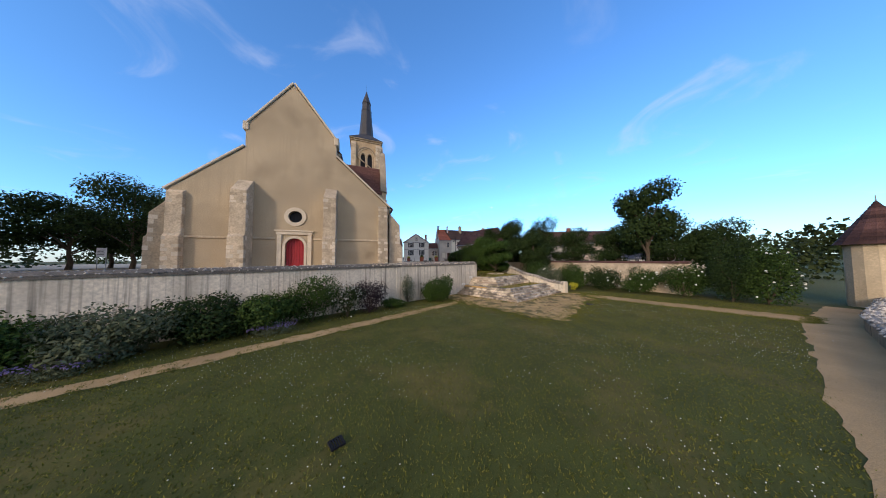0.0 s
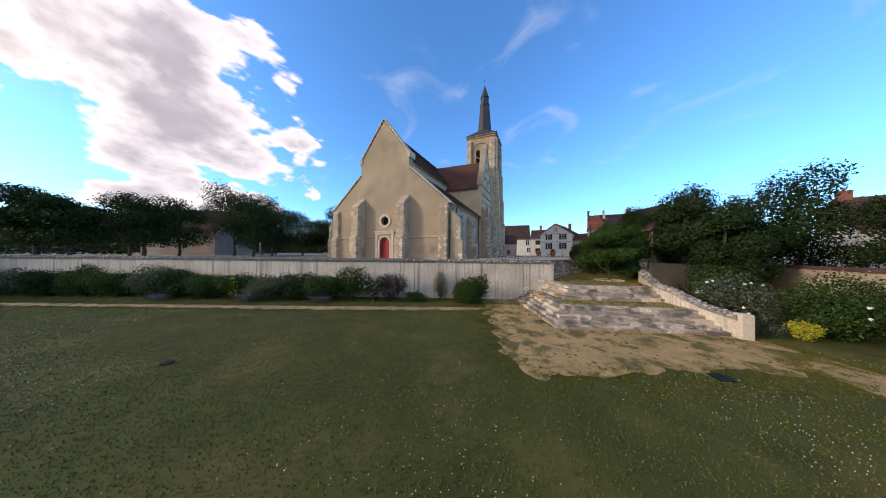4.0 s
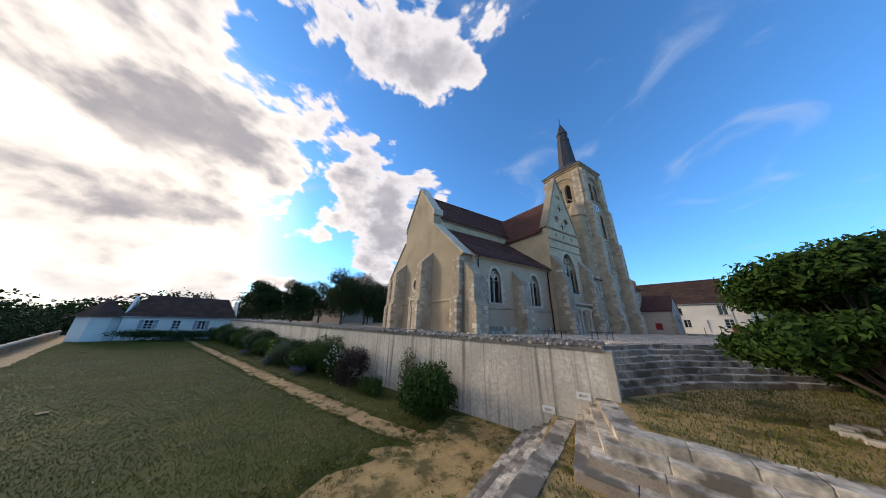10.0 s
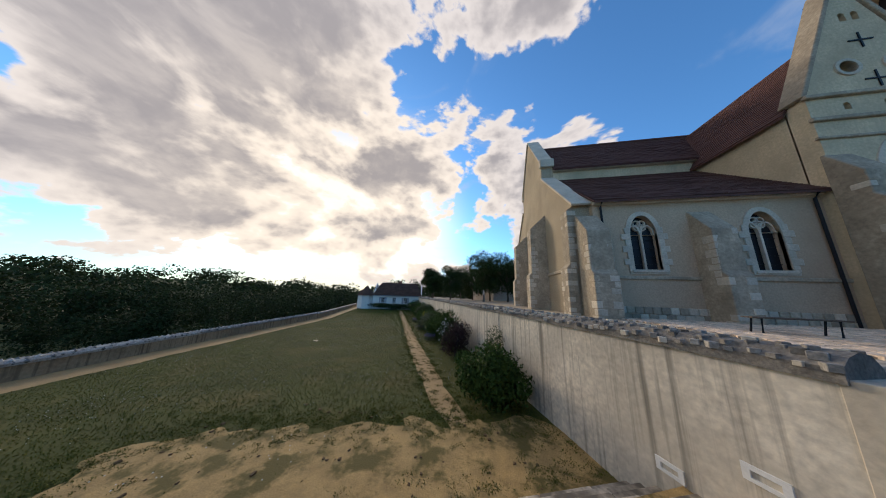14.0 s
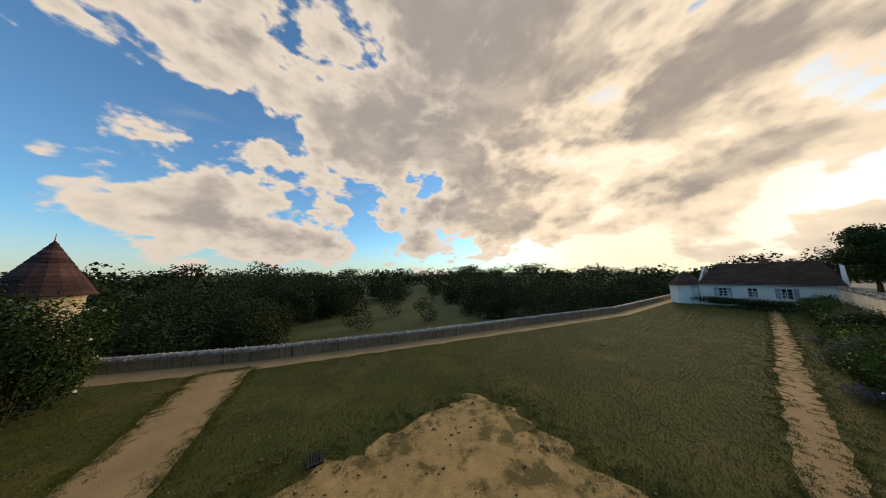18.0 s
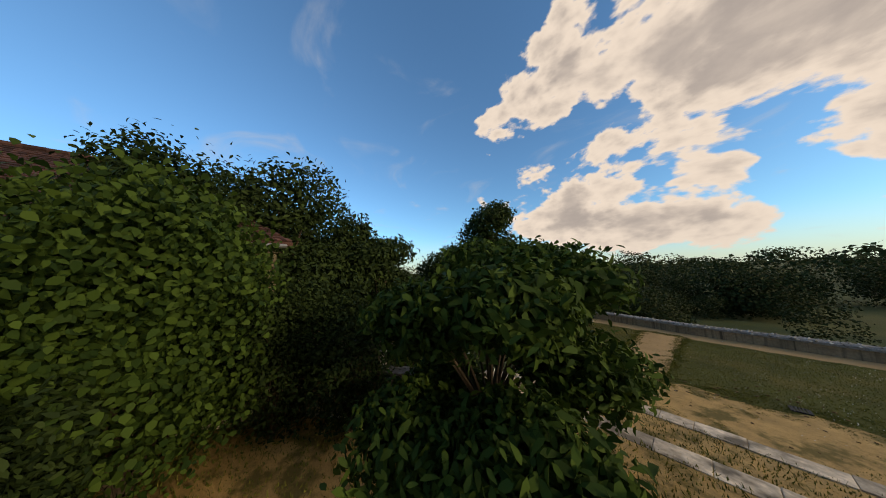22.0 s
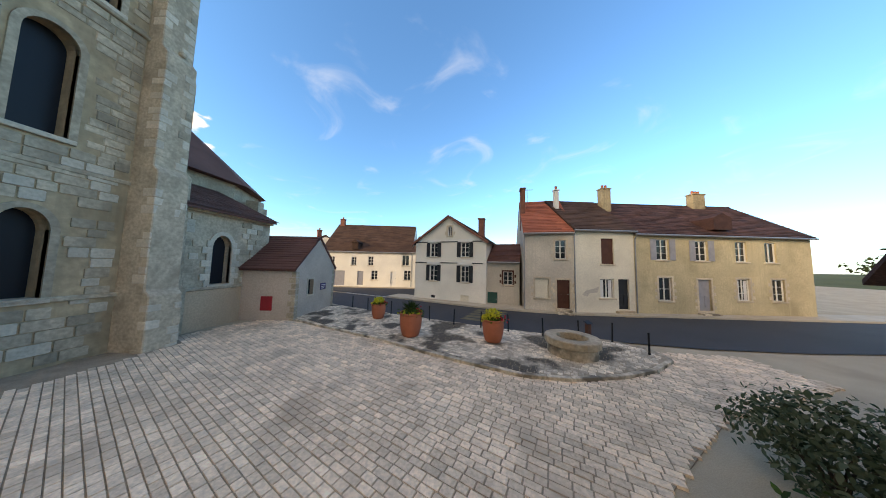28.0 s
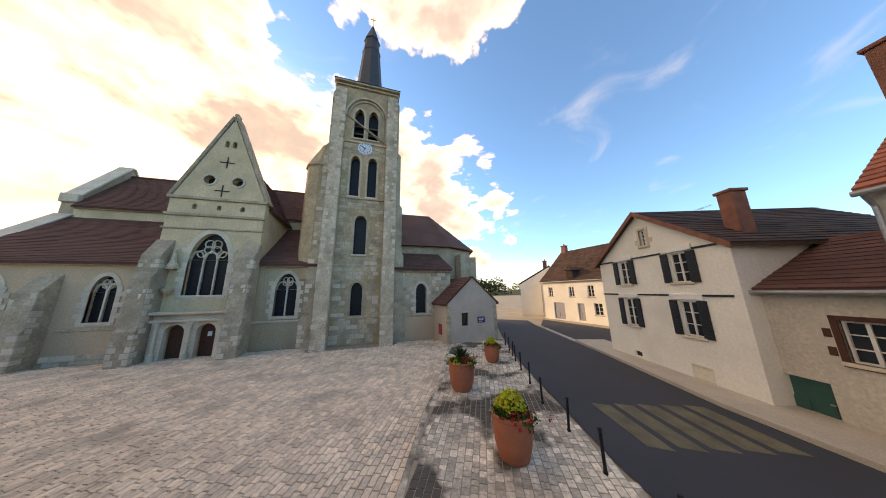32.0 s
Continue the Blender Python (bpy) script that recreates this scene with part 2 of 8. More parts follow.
def two_tone(name, a, c, lo, hi, scale, rough=0.95, bump=0.5, fine=40.0):
    """Two ground covers that run into each other in patches (worn turf and bare earth)."""
    m = shader(name, a, rough, 0.3, scale * 2.3, fine, bump)
    nt = m.node_tree
    n, l = nt.nodes, nt.links
    b = n["Principled BSDF"]
    old = b.inputs["Base Color"].links[0].from_socket
    t = n.new("ShaderNodeTexNoise")
    t.inputs["Scale"].default_value, t.inputs["Detail"].default_value = scale, 9.0
    t.inputs["Roughness"].default_value = 0.65
    g = n.new("ShaderNodeNewGeometry")
    l.new(g.outputs["Position"], t.inputs["Vector"])
    r = n.new("ShaderNodeMapRange")
    r.inputs[1].default_value, r.inputs[2].default_value = lo, hi
    l.new(t.outputs["Fac"], r.inputs[0])
    x = n.new("ShaderNodeMix")
    x.data_type = "RGBA"
    l.new(r.outputs[0], x.inputs[0])
    l.new(old, x.inputs[6])
    x.inputs[7].default_value = (*c, 1)
    l.new(x.outputs[2], b.inputs["Base Color"])
    return m


RENDER_W = shader("ochre_render", (0.47, 0.375, 0.25), 0.9, 0.3, 0.22, 14, 0.3, stain=0.5, streak=0.2)
RENDER_S = shader("grey_beige_render", (0.55, 0.40, 0.265), 0.9, 0.18, 0.4, 14, 0.2, stain=0.15)
ASHLAR = shader("ashlar_stone", (0.50, 0.405, 0.285), 0.9, 0.3, 1.2, 9, 0.5, stain=0.45, island=0.22)
STONE_PALE = shader("pale_limestone", (0.62, 0.535, 0.41), 0.88, 0.2, 1.1, 12, 0.3, stain=0.3, island=0.12)
TOWER_STONE = shader("tower_masonry", (0.50, 0.37, 0.225), 0.92, 0.28, 0.9, 5, 0.6, stain=0.4, streak=0.2)
ROUGHCAST = shader("white_roughcast", (0.64, 0.505, 0.32), 0.9, 0.2, 0.8, 10, 0.35, stain=0.3, streak=0.15)
WALL_RENDER = shader("lime_render_wall", (0.70, 0.62, 0.49), 0.92, 0.28, 0.5, 9, 0.3, stain=0.35, streak=0.66)
PARAPET = shader("brown_streaked_parapet", (0.37, 0.265, 0.155), 0.92, 0.3, 0.7, 9, 0.4, stain=0.5, streak=0.7)
FLINT = shader("flint_coping", (0.30, 0.27, 0.23), 0.85, 0.4, 3, 25, 0.6, island=0.5)
MORTAR = shader("mortar", (0.16, 0.145, 0.12), 0.95, 0.25, 3, 30, 0.4)
SLATE = shader("spire_slate", (0.055, 0.055, 0.062), 0.55, 0.2, 2, 20, 0.3)
TILE_NAVE = shader("plain_tile_roof", (0.135, 0.062, 0.048), 0.85, 0.22, 0.6, 25, 0.5, stain=0.25, island=0.14)
TILE_OLD = shader("old_mossy_tiles", (0.088, 0.044, 0.037), 0.9, 0.5, 1.2, 25, 0.6, stain=0.5, island=0.5)
TILE_RED = shader("new_red_tiles", (0.40, 0.125, 0.07), 0.85, 0.2, 1.2, 25, 0.5, island=0.22)
TILE_BROWN = shader("brown_house_tiles", (0.088, 0.05, 0.035), 0.9, 0.3, 0.9, 25, 0.6, stain=0.35, island=0.25)
WHITE_PAINT = shader("white_facade_paint", (0.82, 0.78, 0.69), 0.85, 0.1, 0.5, 12, 0.12, stain=0.18)
CREAM_PAINT = shader("cream_facade", (0.75, 0.695, 0.565), 0.88, 0.14, 0.5, 12, 0.15, stain=0.22)
GREY_PLASTER = shader("grey_old_plaster", (0.58, 0.53, 0.45), 0.9, 0.22, 0.5, 12, 0.25, stain=0.45, streak=0.12)
YELLOW_PLASTER = shader("yellowed_plaster", (0.58, 0.49, 0.31), 0.9, 0.25, 0.5, 12, 0.25, stain=0.5, streak=0.15)
BARN_PLASTER = shader("crumbling_plaster", (0.40, 0.33, 0.21), 0.92, 0.35, 0.8, 8, 0.6, stain=0.6, streak=0.3, blot=(0.46, 0.62))
PINK_PLASTER = shader("pinkish_plaster", (0.50, 0.41, 0.33), 0.9, 0.14, 0.8, 12, 0.2, stain=0.2)
# shutter paint; also the painted darkness inside gable openings, drain slots and well
SHUTTER_VOID = shader("shutter_paint_and_dark_voids", (0.025, 0.028, 0.034), 0.5, 0.15, 3, 30, 0.1)
GREY_SHUTTER = shader("grey_shutter_paint", (0.33, 0.33, 0.36), 0.6, 0.15, 3, 30, 0.1)
RED_DOOR = shader("red_door_paint", (0.33, 0.025, 0.03), 0.5, 0.12, 2, 25, 0.1)
BROWN_WOOD = shader("brown_door_wood", (0.09, 0.035, 0.022), 0.6, 0.2, 3, 30, 0.2)
GREEN_PAINT = shader("green_gate_paint", (0.03, 0.10, 0.085), 0.55, 0.15, 3, 30, 0.1)
WOOD = shader("weathered_wood", (0.16, 0.12, 0.085), 0.8, 0.3, 4, 40, 0.4)
FRAME_WHITE = shader("white_window_paint", (0.75, 0.74, 0.70), 0.5, 0.08, 3, 30, 0.05)
GLASS = glass_shader("dark_window_glass")
LEADED = glass_shader("leaded_glass", (0.014, 0.014, 0.017), 0.4, 0.2)
IRON = shader("black_iron", (0.02, 0.02, 0.022), 0.5, 0.2, 5, 40, 0.1, metal=0.4)
GREY_METAL = shader("zinc_metal", (0.32, 0.33, 0.34), 0.45, 0.15, 3, 30, 0.1, metal=0.6)
BRICK_RED = shader("chimney_brick", (0.26, 0.11, 0.075), 0.9, 0.3, 3, 30, 0.4, stain=0.3)
TERRACOTTA = shader("terracotta_pot", (0.42, 0.13, 0.065), 0.75, 0.12, 3, 25, 0.15)
CLOD = shader("earth_clods", (0.17, 0.105, 0.05), 0.95, 0.35, 5, 40, 0.6)
SOIL = shader("potting_soil", (0.05, 0.035, 0.025), 0.95, 0.3, 5, 40, 0.6)
ASPHALT = shader("asphalt", (0.052, 0.054, 0.060), 0.85, 0.16, 0.4, 60, 0.25)
ROAD_WHITE = shader("worn_white_marking", (0.55, 0.55, 0.52), 0.8, 0.2, 3, 30, 0.1)
ROAD_YELLOW = shader("worn_crossing_paint", (0.16, 0.14, 0.085), 0.85, 0.35, 2, 30, 0.1)
SIDEWALK = shader("pale_pavement", (0.50, 0.44, 0.35), 0.9, 0.18, 0.8, 30, 0.25)
PAVING = shader("stone_paving", (0.84, 0.655, 0.475), 0.88, 0.26, 0.8, 18, 0.35, stain=0.42, island=0.19, blot=(0.55, 0.7))
STEP_STONE = shader("worn_step_stone", (0.62, 0.525, 0.395), 0.9, 0.38, 2.4, 10, 0.7, stain=0.72, island=0.3, blot=(0.46, 0.6))
JOINT = shader("sandy_joint", (0.38, 0.30, 0.215), 0.95, 0.25, 2, 40, 0.4)
LAWN = two_tone("mown_lawn", (0.074, 0.080, 0.012), (0.155, 0.118, 0.03), 0.5, 0.74, 0.35, bump=0.15)
EARTH = two_tone("bare_earth", (0.50, 0.325, 0.125), (0.15, 0.115, 0.035), 0.5, 0.6, 1.1)
PATH = shader("sandy_path", (0.47, 0.31, 0.14), 0.95, 0.2, 0.6, 45, 0.5, stain=0.3)
MEADOW = two_tone("meadow", (0.10, 0.105, 0.03), (0.05, 0.07, 0.018), 0.45, 0.6, 0.03)
GRAVEL = shader("plaza_gravel", (0.45, 0.37, 0.26), 0.95, 0.2, 0.5, 60, 0.4, stain=0.3)
BARK = shader("bark", (0.10, 0.075, 0.05), 0.9, 0.3, 4, 25, 0.6)
LEAF = leaf_shader("green_leaves", (0.022, 0.045, 0.010), (0.068, 0.115, 0.022), 0.15)
LEAF_FIG = leaf_shader("bright_green_leaves", (0.018, 0.042, 0.009), (0.075, 0.13, 0.022), 0.18)
LEAF_DARK = leaf_shader("dark_green_leaves", (0.014, 0.028, 0.009), (0.042, 0.07, 0.017), 0.12)
LEAF_PURPLE = leaf_shader("purple_leaves", (0.022, 0.016, 0.018), (0.06, 0.035, 0.035))
LEAF_GREY = leaf_shader("silver_green_leaves", (0.06, 0.085, 0.045), (0.15, 0.17, 0.10))
LEAF_YELLOW = leaf_shader("yellow_flowers", (0.35, 0.36, 0.03), (0.65, 0.58, 0.05))
LEAF_FAR = leaf_shader("woodland_leaves", (0.016, 0.026, 0.008), (0.042, 0.055, 0.015), 0.1)
GRASS = leaf_shader("grass_blades", (0.054, 0.074, 0.010), (0.19, 0.175, 0.032), 0.05)
PETAL = shader("white_petals", (0.80, 0.79, 0.70), 0.7, 0.08, 5, 40, 0.0)
LAVENDER = shader("lavender_flowers", (0.19, 0.15, 0.30), 0.8, 0.2, 5, 40, 0.0)
RED_PETAL = shader("red_petals", (0.45, 0.02, 0.03), 0.7, 0.1, 5, 40, 0.0)
CLOCK_FACE = shader("clock_face_enamel", (0.62, 0.68, 0.75), 0.4, 0.05, 3, 20, 0.0)
SIGN_PURPLE = shader("purple_sign_board", (0.05, 0.03, 0.11), 0.5, 0.1, 3, 20, 0.0)
SIGN_WHITE = shader("white_sign_board", (0.7, 0.7, 0.7), 0.5, 0.1, 3, 20, 0.0)

# ---- building kit ----
def thing(name, label, category, x=0.0, y=0.0, z=0.0, rz=0.0, group="", kind=""):
    e = new(name)
    e.empty_display_size = 0.2
    e.matrix_basis = pose(x, y, z, 0, 0, rz)
    return tagged(e, label, category, group, kind)


def part(name, bm, material, parent=None, label="", smooth=False, m=None):
    me = bpy.data.meshes.new(name)
    bmesh.ops.recalc_face_normals(bm, faces=bm.faces) if len(bm.faces) < 20000 else None
    bm.to_mesh(me)
    bm.free()
    me.materials.append(material)
    if smooth:
        me.shade_smooth()
    ob = new(name, me)
    ob.parent = parent
    if m is not None:
        ob.matrix_basis = m
    if label:
        ob["label"] = label
    return ob


def raw(name, verts, faces, material, parent=None, label=""):
    me = bpy.data.meshes.new(name)
    me.from_pydata(verts, [], faces)
    me.materials.append(material)
    ob = new(name, me)
    ob.parent = parent
    if label:
        ob["label"] = label
    return ob


def B():
    return bmesh.new()


def box(bm, x0, x1, y0, y1, z0, z1, bev=0.0, jit=0.0):
    r = bmesh.ops.create_cube(bm, size=1.0, matrix=Matrix.LocRotScale(((x0 + x1) / 2, (y0 + y1) / 2, (z0 + z1) / 2), None, (abs(x1 - x0), abs(y1 - y0), abs(z1 - z0))))
    vs = r["verts"]
    if jit:
        for v in vs:
            v.co += Vector((random.uniform(-jit, jit), random.uniform(-jit, jit), random.uniform(-jit, jit)))
    if bev:
        es = list({e for v in vs for e in v.link_edges})
        bmesh.ops.bevel(bm, geom=es, offset=bev, segments=1, affect="EDGES")
    return vs


def prism(bm, pts, d, bev=0.0):
    """A polygon (3D points, any plane) pushed along the vector d."""
    vs = [bm.verts.new(p) for p in pts]
    f = bm.faces.new(vs)
    r = bmesh.ops.extrude_face_region(bm, geom=[f])
    nv = [g for g in r["geom"] if isinstance(g, bmesh.types.BMVert)]
    bmesh.ops.translate(bm, verts=nv, vec=Vector(d))
    if bev:
        es = list({e for v in vs + nv for e in v.link_edges})
        bmesh.ops.bevel(bm, geom=es, offset=bev, segments=1, affect="EDGES")
    return vs + nv


def tube(bm, pts, r0, r1=None, n=8):
    """A tapered round bar along points."""
    r1 = r0 if r1 is None else r1
    rings = []
    for i, p in enumerate(pts):
        p = Vector(p)
        a = Vector(pts[max(0, i - 1)])
        c = Vector(pts[min(len(pts) - 1, i + 1)])
        d = (c - a).normalized()
        u = d.cross(Vector((0, 0, 1)) if abs(d.z) < 0.9 else Vector((1, 0, 0))).normalized()
        w = d.cross(u)
        r = r0 + (r1 - r0) * i / max(1, len(pts) - 1)
        rings.append([bm.verts.new(p + (u * math.cos(6.2832 * k / n) + w * math.sin(6.2832 * k / n)) * r) for k in range(n)])
    for a, c in zip(rings, rings[1:]):
        for k in range(n):
            bm.faces.new((a[k], a[(k + 1) % n], c[(k + 1) % n], c[k]))
    bm.faces.new(rings[0][::-1])
    bm.faces.new(rings[-1])


def lathe(bm, prof, n=20, cx=0.0, cy=0.0):
    rings = []
    for r, z in prof:
        rings.append([bm.verts.new((cx + r * math.cos(6.2832 * k / n), cy + r * math.sin(6.2832 * k / n), z)) for k in range(n)])
    for a, c in zip(rings, rings[1:]):
        for k in range(n):
            bm.faces.new((a[k], a[(k + 1) % n], c[(k + 1) % n], c[k]))
    if prof[0][0] > 0.001:
        bm.faces.new(rings[0][::-1])
    if prof[-1][0] > 0.001:
        bm.faces.new(rings[-1])
    bmesh.ops.remove_doubles(bm, verts=bm.verts[:], dist=0.0005)


def arch(u, z0, w, spring, rise, n=7, pointed=True):
    """Outline of an arched opening centred on u, sill z0, in (u, z)."""
    h = w / 2
    pts = [(u - h, z0), (u + h, z0), (u + h, spring)]
    if pointed:
        # two arcs that meet at the crown
        for i in range(1, n + 1):
            t = i / n
            pts.append((u + h * (1 - t ** 1.55), spring + rise * math.sin(t * math.pi / 2) ** 0.9))
        for i in range(n - 1, -1, -1):
            t = i / n
            pts.append((u - h * (1 - t ** 1.55), spring + rise * math.sin(t * math.pi / 2) ** 0.9))
    else:
        for i in range(1, 2 * n):
            a = math.pi * i / (2 * n)
            pts.append((u + h * math.cos(a), spring + rise * math.sin(a)))
        pts.append((u - h, spring))
    return pts


def rect(u, z0, w, h):
    return [(u - w / 2, z0), (u + w / 2, z0), (u + w / 2, z0 + h), (u - w / 2, z0 + h)]


def circ(u, z, r, n=20):
    return [(u + r * math.cos(6.2832 * k / n), z + r * math.sin(6.2832 * k / n)) for k in range(n)]


def panel(bm, outline, holes, place, depth):
    """A wall with holes: outline and holes in (u, z); place(u, z, d) gives the point at depth d."""
    fr = []
    es = []
    for loop in [outline] + list(holes):
        vs = [bm.verts.new(place(u, z, 0.0)) for u, z in loop]
        fr.append(vs)
        es += [bm.edges.new((vs[i], vs[(i + 1) % len(vs)])) for i in range(len(vs))]
    r = bmesh.ops.triangle_fill(bm, use_beauty=True, use_dissolve=False, edges=es)
    fs = [g for g in r["geom"] if isinstance(g, bmesh.types.BMFace)]
    off = Vector(place(0, 0, depth)) - Vector(place(0, 0, 0))
    back = {}
    for vs in fr:
        for v in vs:
            back[v] = bm.verts.new(v.co + off)
    for f in fs:
        bm.faces.new([back[v] for v in reversed(f.verts)])
    for vs in fr:
        for i in range(len(vs)):
            a, c = vs[i], vs[(i + 1) % len(vs)]
            bm.faces.new((a, c, back[c], back[a]))


def ring(bm, inner, outer, place, d0, d1):
    """A frame between two outlines of the same length, from depth d0 to d1."""
    n = len(inner)
    q = [[bm.verts.new(place(u, z, d)) for u, z in lp] for lp in (inner, outer) for d in (d0, d1)]
    i0, i1, o0, o1 = q
    for k in range(n):
        j = (k + 1) % n
        for a, c in ((i0, o0), (o1, i1), (o0, o1), (i1, i0)):
            bm.faces.new((a[k], a[j], c[j], c[k]))


def grow(loop, d):
    """An outline pushed outward by d."""
    n = len(loop)
    area = sum(loop[i][0] * loop[(i + 1) % n][1] - loop[(i + 1) % n][0] * loop[i][1] for i in range(n))
    s = 1 if area > 0 else -1
    out = []
    for i in range(n):
        a, b, c = Vector(loop[i - 1]), Vector(loop[i]), Vector(loop[(i + 1) % n])
        d1, d2 = (b - a).normalized(), (c - b).normalized()
        nn = Vector((d1.y, -d1.x)) + Vector((d2.y, -d2.x))
        nn = nn.normalized() if nn.length > 1e-6 else Vector((d1.y, -d1.x))
        k = max(0.5, nn.dot(Vector((d1.y, -d1.x))))
        p = b + nn * (s * d / k)
        out.append((p.x, p.y))
    return out


def fill(bm, loop, place, d):
    bm.faces.new([bm.verts.new(place(u, z, d)) for u, z in loop])


def face_x(x):
    return lambda u, z, d: (x - d, u, z)


def face_y(y):
    return lambda u, z, d: (u, y + d, z)

# ---- the church ----
SHEAR = Matrix(((1, CH_SHEAR, 0, 0), (0, 1, 0, 0), (0, 0, 1, 0), (0, 0, 0, 1)))
church = thing("church", "old village church of ochre render and limestone with a bell tower", "church")


def cp(name, bm, material, parent=None, label="", smooth=False):
    bm.transform(SHEAR)
    return part(name, bm, material, parent or church, label, smooth)


# one bevelled block, shared by all loose stones
_b = B()
box(_b, -0.5, 0.5, -0.5, 0.5, -0.5, 0.5, 0.06)
UNIT = bpy.data.meshes.new("stone")
_b.to_mesh(UNIT)
_b.free()
BLOCKS = {}


def stone(parent, c, s, material, rz=0.0, name="stone", shear=False):
    key = material.name
    if key not in BLOCKS:
        BLOCKS[key] = UNIT.copy()
        BLOCKS[key].materials.clear()
        BLOCKS[key].materials.append(material)
    o = new(name, BLOCKS[key])
    o.parent = parent
    x, y, z = c
    o.matrix_basis = Matrix.LocRotScale((x + (CH_SHEAR * y if shear else 0), y, z), Euler((0, 0, rz)), s)
    return o


def buttress(cx, cy, dirx, diry, w, proj, top, setback, base_h, name="buttress", stages=(), quoins=True):
    """A stepped stone buttress whose root stands at (cx, cy) on the wall and which projects along (dirx, diry)."""
    u = Vector((-diry, dirx, 0))
    d = Vector((dirx, diry, 0))
    o = Vector((cx, cy, 0))
    bm = B()
    prof = [(-0.1, -0.3), (proj + 0.22, -0.3), (proj + 0.22, base_h), (proj + 0.1, base_h + 0.12), (proj + 0.04, base_h + 0.2)]
    pr = proj
    for zz, back in stages:
        prof += [(pr, zz), (pr - back, zz + back * 1.2)]
        pr -= back
    prof += [(pr, top - setback), (0.02, top), (-0.1, top)]
    prism(bm, [o + d * a - u * (w / 2) + Vector((0, 0, z)) for a, z in prof], u * w, 0.03)
    b = cp(name, bm, ASHLAR)
    if quoins:
        z = -0.2
        k = 0
        while z < top - setback - 0.25:
            h = random.uniform(0.26, 0.38)
            for sd in (-1, 1):
                ln = (0.42 if (k + (sd > 0)) % 2 else 0.25) * min(1.0, w)
                dep = 0.3 + 0.2 * ((k + 1) % 2)
                out = proj + (0.22 if z + h < base_h else 0.0) - sum(bk for zs, bk in stages if z + h > zs - 0.05)
                if any(zs - 0.4 < z + h < zs + bk * 1.2 + 0.35 for zs, bk in stages):
                    continue
                c = o + d * (out - dep / 2 + 0.012) + u * sd * (w / 2 - ln / 2 + 0.012) + Vector((0, 0, z + h / 2))
                if random.random() < 0.8:
                    sx, sy = (dep, ln) if abs(dirx) > 0.5 else (ln, dep)
                    stone(b, c, (sx, sy, h - 0.025), STONE_PALE if random.random() < 0.75 else ASHLAR, shear=True)
            z += h
            k += 1
    return b


def window(outline, place, depth, lights=2, tracery=True, name="window", frame_w=0.22, mat=None, quo=True):
    """A recessed church window: dressed surround, glass, mullions and tracery."""
    u0, u1 = min(p[0] for p in outline), max(p[0] for p in outline)
    z0, z1 = min(p[1] for p in outline), max(p[1] for p in outline)
    w, uc = u1 - u0, (u0 + u1) / 2
    bm = B()
    ring(bm, outline, grow(outline, frame_w), place, -0.05, 0.14)
    win = cp(name, bm, mat or STONE_PALE)
    bm = B()
    fill(bm, outline, place, depth)
    cp("glass", bm, LEADED, win)
    if quo:
        z = z0 - 0.1
        k = 0
        while z < z1 - w * 0.55:
            h = 0.33
            for sd, ue in ((-1, u0), (1, u1)):
                ln = 0.42 if k % 2 else 0.24
                uu = ue + sd * (ln / 2 + 0.015)
                a = Vector(place(uu - ln / 2, z, -0.065))
                b2 = Vector(place(uu + ln / 2, z + h - 0.02, 0.10))
                c = (a + b2) / 2
                s = (abs(b2.x - a.x), abs(b2.y - a.y), abs(b2.z - a.z))
                stone(win, c, s, STONE_PALE, shear=True, name="quoin")
            z += h
            k += 1
    if lights > 1:
        sp = z1 - w * 0.85
        bm = B()
        for i in range(1, lights):
            uu = u0 + w * i / lights
            a, c = Vector(place(uu - 0.045, z0, depth - 0.16)), Vector(place(uu + 0.045, sp + 0.12, depth - 0.02))
            box(bm, a.x, c.x, a.y, c.y, a.z, c.z)
        cp("mullion", bm, STONE_PALE, win)
        if tracery:
            bm = B()
            lw = w / lights
            for i in range(lights):
                inn = arch(u0 + lw * (i + 0.5), sp - 0.05, lw - 0.09, sp, lw * 0.8, 5)
                ring(bm, inn[2:] , grow(inn, 0.07)[2:], place, depth - 0.16, depth - 0.02)
                cp("tracery", bm, STONE_PALE, win)
                bm = B()
            for q in range(4):
                an = q * math.pi / 2 + math.pi / 4
                cc = circ(uc + 0.13 * w * math.cos(an), z1 - w * 0.42 + 0.13 * w * math.sin(an), 0.115 * w, 10)
                ring(bm, cc, grow(cc, 0.045), place, depth - 0.15, depth - 0.03)
            if lights > 2:
                for sd in (-1, 1):
                    cp("tracery", bm, STONE_PALE, win)
                    bm = B()
                    cc = circ(uc + sd * 0.26 * w, sp + 0.2 * w, 0.1 * w, 10)
                    ring(bm, cc, grow(cc, 0.045), place, depth - 0.15, depth - 0.03)
            cp("tracery", bm, STONE_PALE, win)
        bm = B()
        zz = z0 + 0.3
        while zz < sp:
            a, c = Vector(place(u0, zz, depth - 0.05)), Vector(place(u1, zz + 0.025, depth - 0.03))
            box(bm, a.x, c.x, a.y, c.y, a.z, c.z)
            zz += 0.42
        cp("saddle_bar", bm, IRON, win)
    a, c = Vector(place(u0 - 0.15, z0 - 0.16, -0.1)), Vector(place(u1 + 0.15, z0 - 0.01, 0.25))
    bm = B()
    box(bm, a.x, c.x, a.y, c.y, a.z, c.z, 0.02)
    cp("sill", bm, STONE_PALE, win)
    return win


def slab(name, pts, th, material, parent=None, label=""):
    """A sloping roof sheet: four corners, thickness down."""
    bm = B()
    prism(bm, pts, (0, 0, -th))
    return cp(name, bm, material, parent, label)


